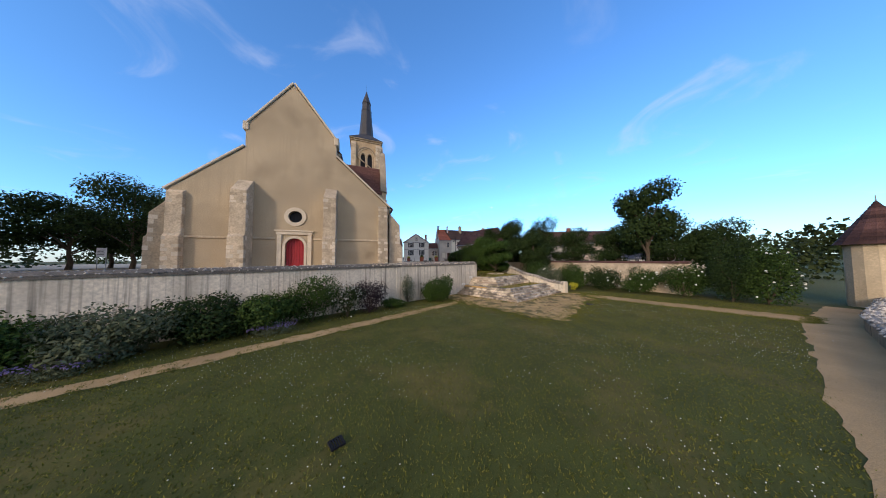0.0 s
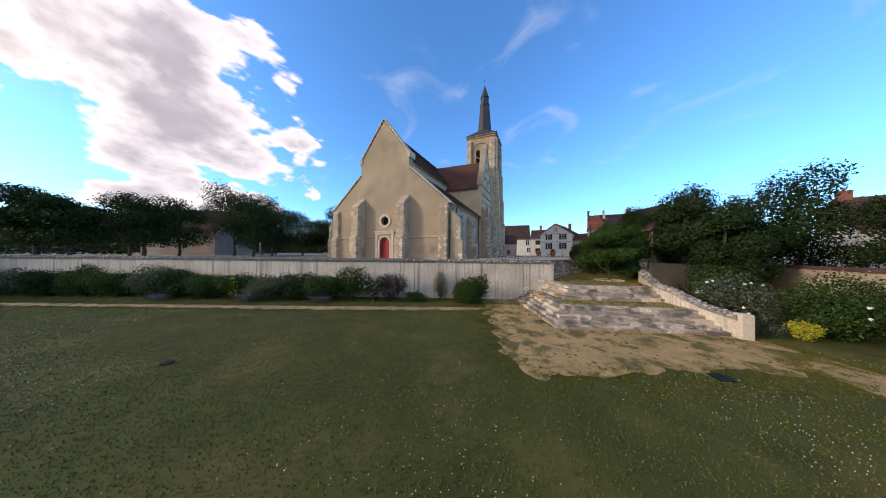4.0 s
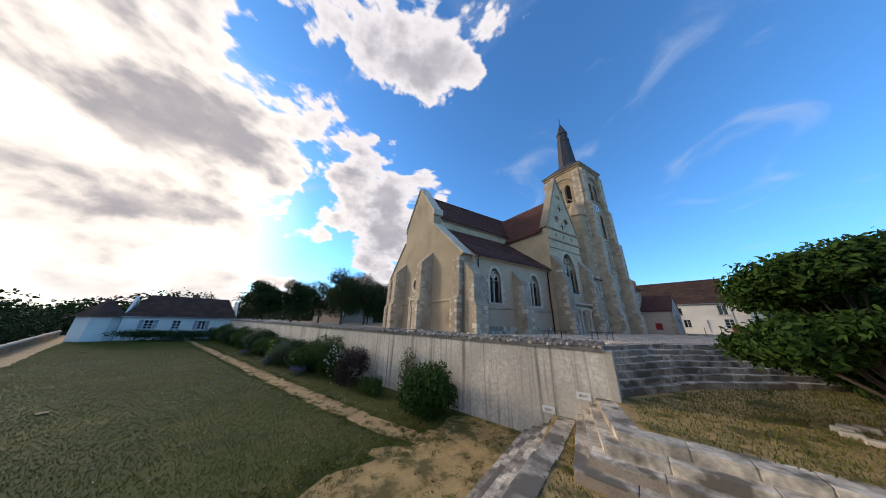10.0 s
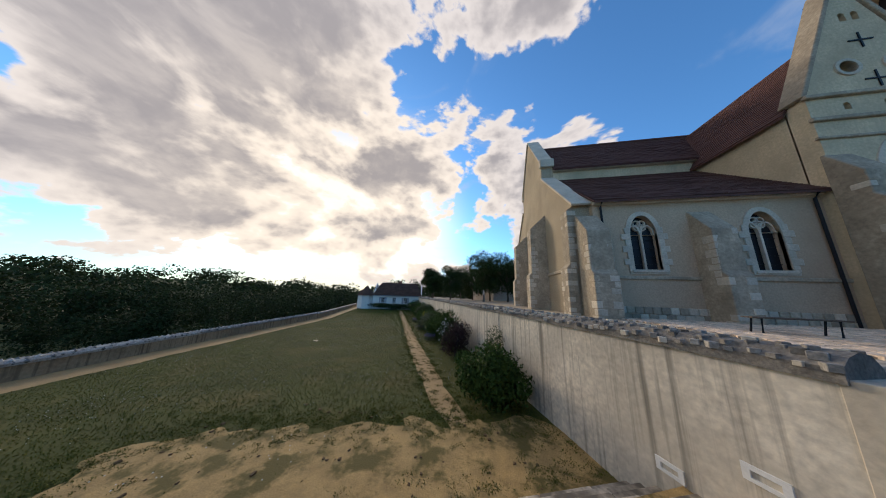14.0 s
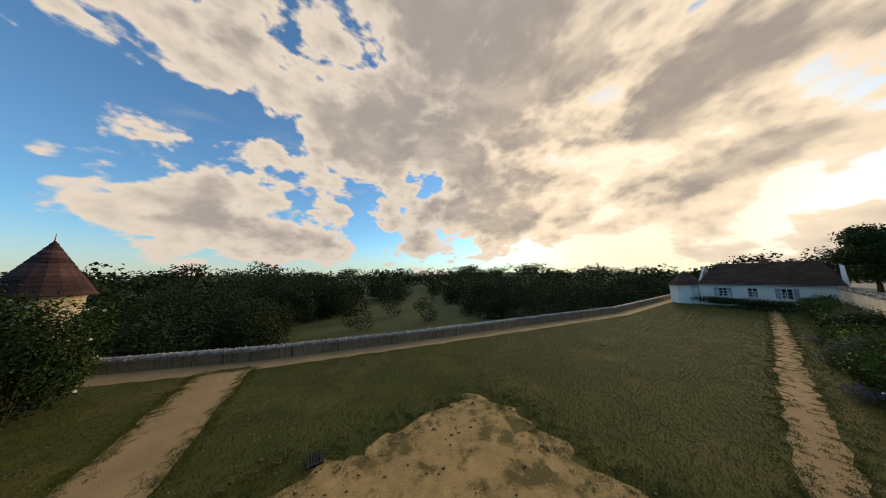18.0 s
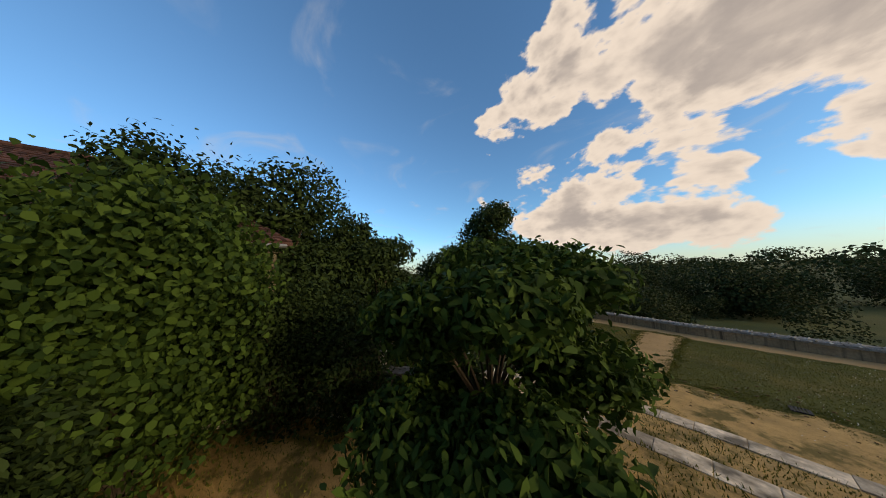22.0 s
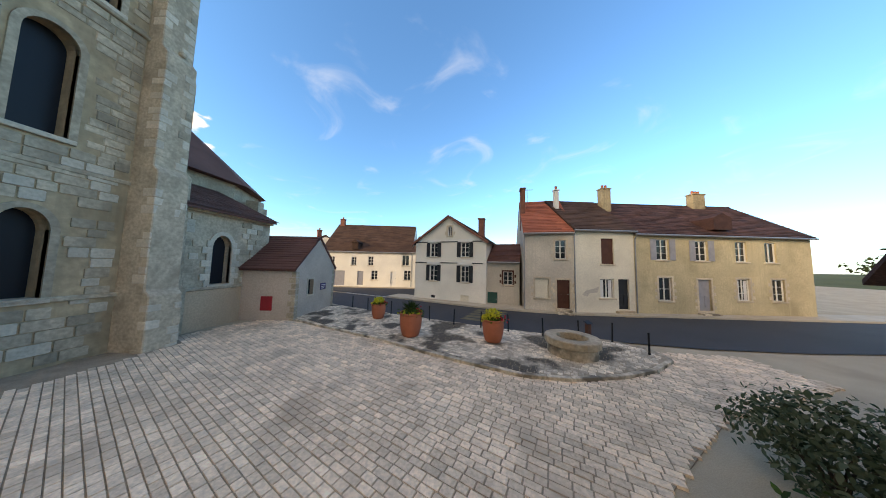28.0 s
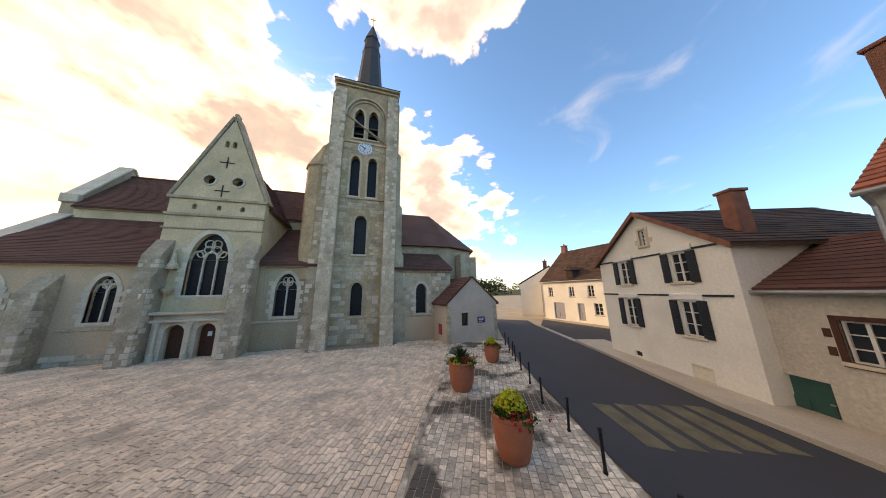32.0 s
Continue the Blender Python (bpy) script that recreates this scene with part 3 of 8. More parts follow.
def courses(name, a, b, c, d, material, parent, step=0.22, label="", seed=1, th=0.03, wob=0.02):
    """Roof tiles as real overlapping rows on the sheet a-b (eave) to d-c (ridge); one part."""
    rnd = random.Random(seed)
    a, b, c, d = map(Vector, (a, b, c, d))
    n = max(2, int((d - a).length / step))
    nrm = (b - a).cross(d - a).normalized()
    if nrm.z < 0:
        nrm = -nrm
    vs, fs = [], []
    for i in range(n):
        t0, t1 = i / n, min(1.0, (i + 1.25) / n)
        l0, r0, l1, r1 = a.lerp(d, t0), b.lerp(c, t0), a.lerp(d, t1), b.lerp(c, t1)
        m = max(2, int((r0 - l0).length / 1.2))
        off = rnd.uniform(0, 0.5) / m
        cuts = [0.0] + [min(1, max(0, (k + rnd.uniform(-0.3, 0.3)) / m + off)) for k in range(1, m)] + [1.0]
        for p, q in zip(cuts, cuts[1:]):
            lift = th + rnd.uniform(0, wob)
            s = len(vs)
            for v in (l0.lerp(r0, p) + nrm * lift, l0.lerp(r0, q) + nrm * lift, l1.lerp(r1, q) + nrm * 0.006, l1.lerp(r1, p) + nrm * 0.006, l0.lerp(r0, p), l0.lerp(r0, q)):
                vs.append(tuple(SHEAR @ v) if parent is church or parent in SHEARED else tuple(v))
            fs += [(s, s + 1, s + 2, s + 3), (s + 4, s + 5, s + 1, s)]
    return raw(name, vs, fs, material, parent, label)


SHEARED = set()
W0, W1 = 7.9, 8.2          # half width of the west front, plane of the south aisle
RX = -0.3                  # axis of the nave
# west front
holes = [circ(0.0, 4.45, 0.52), arch(0.0, -0.25, 1.4, 1.85, 0.7, 6, False)]
bm = B()
panel(bm, [(-W0, -0.6), (W0, -0.6), (W0, 6.1), (3.15, 10.3), (3.15, 11.9), (RX, 16.35), (-3.6, 11.9), (-3.6, 10.0), (-W0, 6.1)], holes, face_y(0.0), 0.9)
west = cp("west_wall", bm, RENDER_W, None, "ochre-rendered west gable front with soft dark stains")
bm = B()
for p, q in (((W0 + 0.25, 5.95), (3.15, 10.42)), ((3.15, 11.95), (RX, 16.5)), ((-3.6, 11.95), (RX, 16.5)), ((-W0 - 0.25, 5.95), (-3.6, 10.12))):
    n_ = Vector((-(q[1] - p[1]), 0, q[0] - p[0])).normalized()
    n_ = n_ if n_.z > 0 else -n_
    P, Q = Vector((p[0], -0.12, p[1])), Vector((q[0], -0.12, q[1]))
    prism(bm, [P, Q, Q + n_ * 0.15, P + n_ * 0.15], (0, 1.1, 0), 0.03)
for x in (3.15, -3.6):
    box(bm, x - 0.2, x + 0.2, -0.1, 1.0, 11.5, 12.25, 0.05)
cp("coping", bm, STONE_PALE, None, "pale stone coping of the gable")
bm = B()
cc = circ(0.0, 4.45, 0.52)
ring(bm, cc, grow(cc, 0.3), face_y(0.0), -0.08, 0.3)
oc = cp("oculus", bm, STONE_PALE, None, "round window with a pale stone ring")
bm = B()
fill(bm, cc, face_y(0.0), 0.4)
cp("glass", bm, LEADED, oc)
bm = B()
for k in range(-2, 3):
    box(bm, k * 0.2 - 0.015, k * 0.2 + 0.015, 0.34, 0.37, 3.98, 4.92)
cp("bar", bm, IRON, oc)
# door
bm = B()
dl = arch(0.0, -0.25, 1.4, 1.85, 0.7, 6, False)
fr = grow(dl, 0.2)
ring(bm, dl, fr, face_y(0.0), -0.1, 0.35)
for x in (-1.12, 1.12):
    box(bm, x - 0.16, x + 0.16, -0.12, 0.05, -0.3, 2.85, 0.02)
box(bm, -1.35, 1.35, -0.14, 0.05, 2.85, 3.12, 0.03)
box(bm, -1.45, 1.45, -0.22, 0.05, 3.12, 3.24, 0.03)
ds = cp("door_surround", bm, STONE_PALE, None, "carved pale stone door surround")
bm = B()
fill(bm, dl, face_y(0.0), 0.3)
wd = cp("door", bm, RED_DOOR, None, "closed dark red wooden double door")
for k in range(7):
    bm = B()
    u = -0.6 + 0.2 * k
    h = 1.85 + 0.7 * math.sqrt(max(0.02, 1 - (abs(u) / 0.72) ** 2))
    box(bm, u - 0.094, u + 0.094, 0.25, 0.3, -0.25, h - 0.02, 0.01)
    cp("plank", bm, RED_DOOR, wd)
# string course and plinth round west and south
for x0_, x1_ in ((-W0 - 0.05, -4.1), (-2.95, -1.4), (1.4, 2.3), (3.3, W0 + 0.05)):
    bm = B()
    box(bm, x0_, x1_, -0.1, 0.02, 2.4, 2.58, 0.03)
    cp("string_course", bm, ASHLAR)
bm = B()
box(bm, W1 - 0.02, W1 + 0.1, 1.2, YT0, 1.85, 2.02, 0.03)
cp("string_course", bm, ASHLAR)
for k in range(26):
    for r in range(2):
        y0 = 1.3 + k * 0.36 + (0.18 if r else 0)
        if y0 + 0.36 < YT0:
            stone(church, (W1 + 0.03, y0 + 0.18, 0.05 + r * 0.33), (0.14, 0.345, 0.31), ASHLAR if random.random() < 0.6 else STONE_PALE, shear=True, name="plinth_stone")
for x in (-3.45, 2.8):
    buttress(x, 0.0, 0, -1, 1.0, 1.15, 7.25, 1.1, 2.5)
buttress(W0 - 0.45, 0.0, 0, -1, 0.9, 0.28, 6.0, 0.2, 2.5)
buttress(-W0 + 0.45, 0.0, 0, -1, 0.9, 0.28, 6.0, 0.2, 2.5)
buttress(W1, 0.55, 1, 0, 1.05, 1.0, 5.3, 1.1, 2.0)
buttress(-W0, 0.55, -1, 0, 1.05, 1.0, 5.3, 1.1, 2.4)
buttress(W1, YB, 1, 0, 0.95, 0.95, 5.3, 1.15, 2.0)
# downpipes
for y in (1.25, YT0 - 0.35):
    bm = B()
    tube(bm, [(W1 + 0.12, y, 0.0), (W1 + 0.12, y, 5.7), (W1 + 0.3, y, 5.95)], 0.055)
    cp("downpipe", bm, IRON, None, "dark metal downpipe")
# south aisle
HO = [arch(YW1, 2.35, 1.2, 4.15, 1.05), arch(YW2, 2.35, 1.2, 4.15, 1.05)]
bm = B()
panel(bm, [(0.9, -0.6), (YT0, -0.6), (YT0, 6.05), (0.9, 6.05)], HO, face_x(W1), 0.8)
cp("south_aisle_wall", bm, RENDER_S, None, "grey-beige rendered south aisle wall")
for o in HO:
    window(o, face_x(W1), 0.3, 2)
bm = B()
box(bm, W1 - 0.1, W1 + 0.22, 0.9, YT0, 5.86, 6.06, 0.04)
cp("eave_cornice", bm, STONE_PALE)
slab("aisle_roof", [(W1 + 0.4, 0.85, 6.02), (W1 + 0.4, YT0, 6.02), (3.2, YT0, 10.25), (3.2, 0.85, 10.25)], 0.12, TILE_NAVE, None, "red-brown plain tile lean-to roof of the aisle")
courses("roof_tiles", (W1 + 0.42, 0.9, 6.03), (W1 + 0.42, YT0, 6.03), (3.2, YT0, 10.26), (3.2, 0.9, 10.26), TILE_NAVE, church, 0.2, seed=3)
bm = B()
box(bm, 2.6, 3.2, 0.9, YE1, 8.5, 11.25)
box(bm, -3.65, -3.05, 0.9, YE1, 0.0, 11.25)
cp("nave_wall", bm, ROUGHCAST)
bm = B()
box(bm, 3.0, 3.42, 0.9, YE1, 10.98, 11.2, 0.04)
cp("nave_cornice", bm, STONE_PALE)
for sx, x in ((1, 3.5), (-1, -3.95)):
    slab("nave_roof", [(x, 0.9, 11.15), (x, YE1, 11.15), (RX, YE1, 15.6), (RX, 0.9, 15.6)], 0.12, TILE_NAVE, None, "steep red-brown plain tile nave roof")
courses("roof_tiles", (3.52, 0.95, 11.16), (3.52, YE1, 11.16), (RX, YE1, 15.61), (RX, 0.95, 15.61), TILE_NAVE, church, 0.2, seed=4)
bm = B()
tube(bm, [(RX, 0.9, 15.65), (RX, YE1, 15.65)], 0.13, n=8)
cp("ridge", bm, TILE_NAVE)
# north side, closed
bm = B()
prism(bm, [(-W0, 0.9, -0.6), (-W0, 0.9, 6.05), (-3.3, 0.9, 9.9), (-3.3, 0.9, -0.6)], (0, YE1 - 0.9, 0))
cp("north_aisle", bm, RENDER_S)
slab("north_aisle_roof", [(-W0 - 0.3, 0.9, 5.95), (-W0 - 0.3, YE1, 5.95), (-3.5, YE1, 10.0), (-3.5, 0.9, 10.0)], 0.12, TILE_NAVE)
# ---- south transept ----
TC, TW = (YT0 + YT1) / 2, YT1 - YT0
DX = [TC - 0.85, TC + 0.75]
HT = [arch(TC, 3.9, 2.2, 6.2, 1.95), circ(TC - 0.85, 12.2, 0.34, 14), circ(TC + 0.85, 12.2, 0.34, 14)]
HT += [arch(d, -0.2, 1.0, 1.6, 0.5, 5, False) for d in DX]
HT += [arch(TC + k * 1.4, 9.9, 0.26, 10.15, 0.13, 3, False) for k in (-1, 0, 1)]
HT += [arch(TC + k * 0.24, 15.0, 0.26, 15.4, 0.13, 3, False) for k in (-1, 1)]
bm = B()
panel(bm, [(YT0, -0.6), (YT1, -0.6), (YT1, ZG), (TC, ZA), (YT0, ZG)], HT, face_x(XT), 0.75)
cp("transept_wall", bm, ROUGHCAST, None, "pale roughcast transept gable with tall tracery window")
window(HT[0], face_x(XT), 0.32, 3, True, "transept_window", 0.3)
for o in HT[1:3]:
    bm = B()
    ring(bm, o, grow(o, 0.14), face_x(XT), -0.06, 0.2)
    cp("oculus_ring", bm, STONE_PALE)
# near-black sheets paint in the unlit depth of these openings
bm = B()
for o in HT[1:3] + HT[5:]:
    fill(bm, o, face_x(XT), 0.5)
cp("recess", bm, SHUTTER_VOID, None, "near-black sheets standing for the unlit gable openings")
for zz, pr, hh in ((ZG - 1.25, 0.14, 0.2), (ZG, 0.16, 0.2), (ZG - 2.2, 0.1, 0.14)):
    bm = B()
    box(bm, XT - 0.05, XT + pr, YT0 - 0.12, YT1 + 0.12, zz, zz + hh, 0.03)
    cp("cornice", bm, ASHLAR)
bm = B()
for z, w in ((13.7, 0.45), (11.4, 0.45)):
    box(bm, XT + 0.01, XT + 0.05, TC - w, TC + w, z - 0.03, z + 0.03)
    box(bm, XT + 0.01, XT + 0.05, TC - 0.03, TC + 0.03, z - w, z + w)
cp("wall_anchor", bm, IRON, None, "dark iron wall anchors shaped like crosses")
bm = B()
for s in (YT0, YT1):
    P, Q = Vector((XT + 0.1, s, ZG + 0.1)), Vector((XT + 0.1, TC, ZA + 0.15))
    dn = Vector((0, (s - TC) / abs(s - TC), 0.35)).normalized()
    prism(bm, [P, Q, Q + dn * 0.2, P + dn * 0.2], (-0.9, 0, 0), 0.03)
box(bm, XT - 0.5, XT + 0.05, TC - 0.15, TC + 0.15, ZA - 0.1, ZA + 0.55, 0.08)
cp("coping", bm, ASHLAR)
for y, s in ((YT0 + 0.35, 1), (YT1 - 0.35, 1)):
    buttress(XT, y, 1, 0, 0.95, 1.15, 7.6, 1.2, 1.9, stages=((5.0, 0.3),))
# sides and roof of the transept
bm = B()
for y in (YT0, YT1 - 0.6):
    box(bm, -3.0, XT - 0.7, y, y + 0.6, -0.3, ZG - 0.1)
cp("transept_side_wall", bm, ROUGHCAST)
for y in (YT0 - 0.25, YT1 + 0.25):
    slab("transept_roof", [(XT - 0.6, y, ZG - 0.25), (-3.5, y, ZG - 0.25), (-3.5, TC, ZR), (XT - 0.6, TC, ZR)], 0.12, TILE_NAVE, None, "red-brown plain tile transept roof")
    courses("roof_tiles", (XT - 0.6, y, ZG - 0.24), (-2.0, y, ZG - 0.24), (-2.0, TC, ZR + 0.01), (XT - 0.6, TC, ZR + 0.01), TILE_NAVE, church, 0.2, seed=6)
# portal
po = [(YT0 + 0.75, -0.3), (YT1 - 0.75, -0.3), (YT1 - 0.75, 2.75), (YT0 + 0.75, 2.75)]
bm = B()
panel(bm, po, HT[3:5], face_x(XT + 0.35), 0.34)
portal = cp("portal", bm, STONE_PALE, None, "carved limestone double portal with columns")
bm = B()
box(bm, XT, XT + 0.62, YT0 + 0.6, YT1 - 0.6, 2.25, 2.42, 0.03)
box(bm, XT, XT + 0.75, YT0 + 0.5, YT1 - 0.5, 2.72, 2.9, 0.04)
cp("entablature", bm, STONE_PALE, portal)
for y in (TC - 1.65, TC - 0.05, TC + 1.55):
    bm = B()
    lathe(bm, [(0.18, -0.1), (0.18, 0.4), (0.11, 0.5), (0.1, 1.9), (0.17, 2.08), (0.18, 2.26)], 12, XT + 0.5, y)
    cp("column", bm, STONE_PALE, portal, smooth=False)
for d in DX:
    bm = B()
    fill(bm, arch(d, -0.2, 1.0, 1.6, 0.5, 5, False), face_x(XT), 0.15)
    dd = cp("door", bm, BROWN_WOOD, None, "dark red-brown arched wooden door")
    for k in range(5):
        bm = B()
        u = d - 0.38 + 0.19 * k
        box(bm, XT - 0.15, XT - 0.11, u - 0.09, u + 0.09, -0.2, 1.58 + 0.46 * math.sqrt(max(0.02, 1 - (abs(u - d) / 0.52) ** 2)), 0.008)
        cp("plank", bm, BROWN_WOOD, dd)
bm = B()
box(bm, XT - 0.1, XT - 0.07, DX[1] - 0.1, DX[1] + 0.12, 1.25, 1.55)
cp("notice", bm, SIGN_WHITE, None, "small white paper notice on the door")
# niche with canopy beside the window
bm = B()
lathe(bm, [(0.05, 3.9), (0.28, 4.2), (0.3, 4.35), (0.12, 4.36)], 8, XT + 0.32, YT0 + 1.15)
lathe(bm, [(0.28, 5.6), (0.3, 5.8), (0.16, 6.1), (0.12, 6.5), (0.02, 7.0)], 8, XT + 0.32, YT0 + 1.15)
cp("niche_canopy", bm, ASHLAR)
# ---- bay between transept and tower ----
HB = [arch(17.9, 2.3, 1.4, 4.2, 1.2), rect(YV0 - 0.75, 2.1, 0.35, 0.4)]
bm = B()
panel(bm, [(YT1, -0.6), (YV0, -0.6), (YV0, 6.1), (YT1, 6.1)], HB, face_x(W1 + 0.1), 0.8)
cp("choir_aisle_wall", bm, RENDER_W, None, "ochre rendered bay beside the tower")
window(HB[0], face_x(W1 + 0.1), 0.3, 2)
bm = B()
ring(bm, HB[1], grow(HB[1], 0.12), face_x(W1 + 0.1), -0.03, 0.2)
fill(bm, HB[1], face_x(W1 + 0.1), 0.3)
cp("small_window", bm, ASHLAR)
bm = B()
box(bm, W1 + 0.05, W1 + 0.22, YT1, YV0, 1.85, 2.0, 0.03)
cp("string_course", bm, STONE_PALE)
bm = B()
box(bm, W1 + 0.05, W1 + 0.4, YT1, YV0, 5.9, 6.1, 0.04)
cp("string_course", bm, STONE_PALE)
slab("choir_aisle_roof", [(W1 + 0.5, YT1, 6.05), (W1 + 0.5, YV0, 6.05), (3.2, YV0, 10.2), (3.2, YT1, 10.2)], 0.12, TILE_NAVE)
courses("roof_tiles", (W1 + 0.52, YT1, 6.07), (W1 + 0.52, YV0, 6.07), (3.2, YV0, 10.22), (3.2, YT1, 10.22), TILE_NAVE, church, 0.2, seed=8)

# ---- bell tower ----
VC, VW = (YV0 + YV1) / 2, YV1 - YV0
HV = [arch(VC, 2.1, 0.85, 4.1, 0.6, 6), arch(VC, 7.0, 0.95, 9.8, 0.55, 6, False), arch(VC - 0.72, 12.1, 0.75, 15.4, 0.5, 6), arch(VC + 0.72, 12.1, 0.75, 15.4, 0.5, 6),
      arch(VC - 0.62, 17.75, 0.85, 20.0, 0.8, 6), arch(VC + 0.62, 17.75, 0.85, 20.0, 0.8, 6)]
VT = 23.4
bm = B()
panel(bm, [(YV0, -0.6), (YV1, -0.6), (YV1, VT), (YV0, VT)], HV, face_x(XV), 0.8)
cp("tower_wall", bm, TOWER_STONE, None, "weathered limestone south face of the tower")
HVW = [arch(XV - VW / 2 + k * 0.62, 17.75, 0.85, 20.0, 0.8, 6) for k in (-1, 1)]
for y, dd in ((YV0, 0.8), (YV1, -0.8)):
    bm = B()
    panel(bm, [(XV - VW, -0.6), (XV - 0.8, -0.6), (XV - 0.8, VT), (XV - VW, VT)], HVW if dd > 0 else [], face_y(y), dd)
    cp("tower_wall", bm, TOWER_STONE)
bm = B()
box(bm, XV - VW, XV - VW + 0.8, YV0 + 0.8, YV1 - 0.8, 8.0, VT)
cp("tower_wall", bm, TOWER_STONE)
for i, o in enumerate(HV):
    window(o, face_x(XV), 0.45, 1, False, "tower_window", 0.16, ASHLAR, quo=False)
for o in HVW:
    window(o, face_y(YV0), 0.45, 1, False, "tower_window", 0.14, ASHLAR, quo=False)
# louvre boards of the belfry
for c in (VC - 0.62, VC + 0.62):
    bm = B()
    for k in range(2):
        z = 18.35 + k * 0.75
        prism(bm, [(XV - 0.1, c - 0.42, z - 0.12), (XV - 0.14, c - 0.42, z - 0.14), (XV - 0.4, c - 0.42, z + 0.16), (XV - 0.36, c - 0.42, z + 0.18)], (0, 0.84, 0))
    cp("louvre", bm, WOOD)
# big relieving arches over belfry openings
for pl, c in ((face_x(XV), VC), (face_y(YV0), XV - VW / 2)):
    for g, d in ((1.45, 0.1), (1.72, 0.18)):
        bm = B()
        a = arch(c, 17.6, 2 * g, 20.0, g * 1.12, 8)
        ring(bm, a[1:], grow(a, 0.16)[1:], pl, -d, 0.05)
        cp("archivolt", bm, ASHLAR)
for z, pr in ((1.95, 0.1), (6.0, 0.06), (11.8, 0.12), (17.2, 0.12), (VT - 0.35, 0.18), (VT, 0.28)):
    bm = B()
    box(bm, XV - VW - pr, XV + pr, YV0 - pr, YV1 + pr, z, z + 0.16, 0.03)
    cp("string_course", bm, ASHLAR)
for y in (YV0 + 0.35, YV1 - 0.35):
    buttress(XV, y, 1, 0, 0.95, 1.05, VT - 0.6, 0.3, 2.0, "tower_buttress", stages=((6.6, 0.2), (11.4, 0.25), (16.6, 0.25)))
for y, s in ((YV0, -1), (YV1, 1)):
    buttress(XV - 0.5, y, 0, s, 0.95, 1.0, VT - 0.6, 0.6, 2.0, "tower_buttress", stages=((7.0, 0.2), (11.4, 0.2), (16.6, 0.25)), quoins=(s < 0))
    buttress(XV - VW + 0.4, y, 0, s, 0.9, 0.8, VT - 0.6, 0.6, 2.0, "tower_buttress", stages=((11.4, 0.2), (16.6, 0.2)), quoins=False)
# coursed stones standing slightly proud on the tower's south face
rs = random.Random(5)
z = 0.1
while z < 17.0:
    h = rs.uniform(0.26, 0.36)
    y = YV0 + 0.85
    while y < YV1 - 0.9:
        w = rs.uniform(0.35, 0.75)
        inside = any(min(p[0] for p in o) - 0.22 < y + w and y < max(p[0] for p in o) + 0.22 and min(p[1] for p in o) - 0.2 < z + h and z < max(p[1] for p in o) + 0.2 for o in HV)
        if not inside and rs.random() < 0.85 and z < 6.5 and y + w < YV1 - 0.85:
            stone(church, (XV + 0.005, y + w / 2, z + h / 2), (0.06, w - 0.03, h - 0.025), ASHLAR if rs.random() < 0.7 else STONE_PALE, shear=True, name="ashlar_block")
        y += w
    z += h
# coursed rubble facing of the tower, south and west faces
rs = random.Random(15)
vs, fs = [], []
for side_, lo_, hi_, top_, bottom_ in (("south", YV0 + 0.85, YV1 - 0.85, 17.1, 6.6), ("west", XV - VW + 0.9, XV - 1.0, 17.1, 8.2), ("south", YV0 + 0.85, YV1 - 0.85, VT - 0.5, 17.4), ("west", XV - VW + 0.9, XV - 1.0, VT - 0.5, 17.4)):
    z = bottom_
    gaps = HV if side_ == "south" else HVW
    while z < top_ - 0.3:
        h = rs.uniform(0.22, 0.34)
        y = lo_
        while y < hi_ - 0.2:
            w = min(rs.uniform(0.3, 0.7), hi_ - y)
            arch_zone = z + h > 17.4 and abs(y + w / 2 - (lo_ + hi_) / 2) < 1.95
            if not arch_zone and not any(min(p[0] for p in o) - 0.2 < y + w and y < max(p[0] for p in o) + 0.2 and min(p[1] for p in o) - 0.2 < z + h and z < max(p[1] for p in o) + 0.25 for o in gaps):
                q = len(vs)
                pr_ = rs.uniform(0.012, 0.04)
                c = [(y + 0.012, z + 0.012, 0.0), (y + w - 0.012, z + 0.012, 0.0), (y + w - 0.012, z + h - 0.012, 0.0), (y + 0.012, z + h - 0.012, 0.0), (y + 0.03, z + 0.03, pr_), (y + w - 0.03, z + 0.03, pr_), (y + w - 0.03, z + h - 0.03, pr_), (y + 0.03, z + h - 0.03, pr_)]
                vs += [(XV + d + CH_SHEAR * a, a, b2) if side_ == "south" else (a + CH_SHEAR * YV0, YV0 - d, b2) for a, b2, d in c]
                fs += [(q + 4, q + 5, q + 6, q + 7), (q, q + 1, q + 5, q + 4), (q + 1, q + 2, q + 6, q + 5), (q + 2, q + 3, q + 7, q + 6), (q + 3, q, q + 4, q + 7)]
            y += w
        z += h
o = raw("rubble_facing", vs, fs, ASHLAR, church, "coursed rubble blocks with recessed joints")
o["kind"] = "stuff"
# clock
bm = B()
lathe(bm, [(0.62, 0.0), (0.62, 0.08), (0.55, 0.1), (0.0, 0.1)], 28)
bm.transform(Matrix.Translation((XV, VC, 16.75)) @ Matrix.Rotation(math.pi / 2, 4, "Y"))
clock = cp("clock", bm, CLOCK_FACE, None, "round white clock face on the tower")
bm = B()
for a, ln in ((-60, 0.5), (-160, 0.34)):
    d = Vector((0, math.sin(radians(a)), math.cos(radians(a))))
    tube(bm, [Vector((XV + 0.13, VC, 16.75)) - d * 0.08, Vector((XV + 0.13, VC, 16.75)) + d * ln], 0.03, 0.015, 6)
cp("clock_hand", bm, IRON, clock)
bm = B()
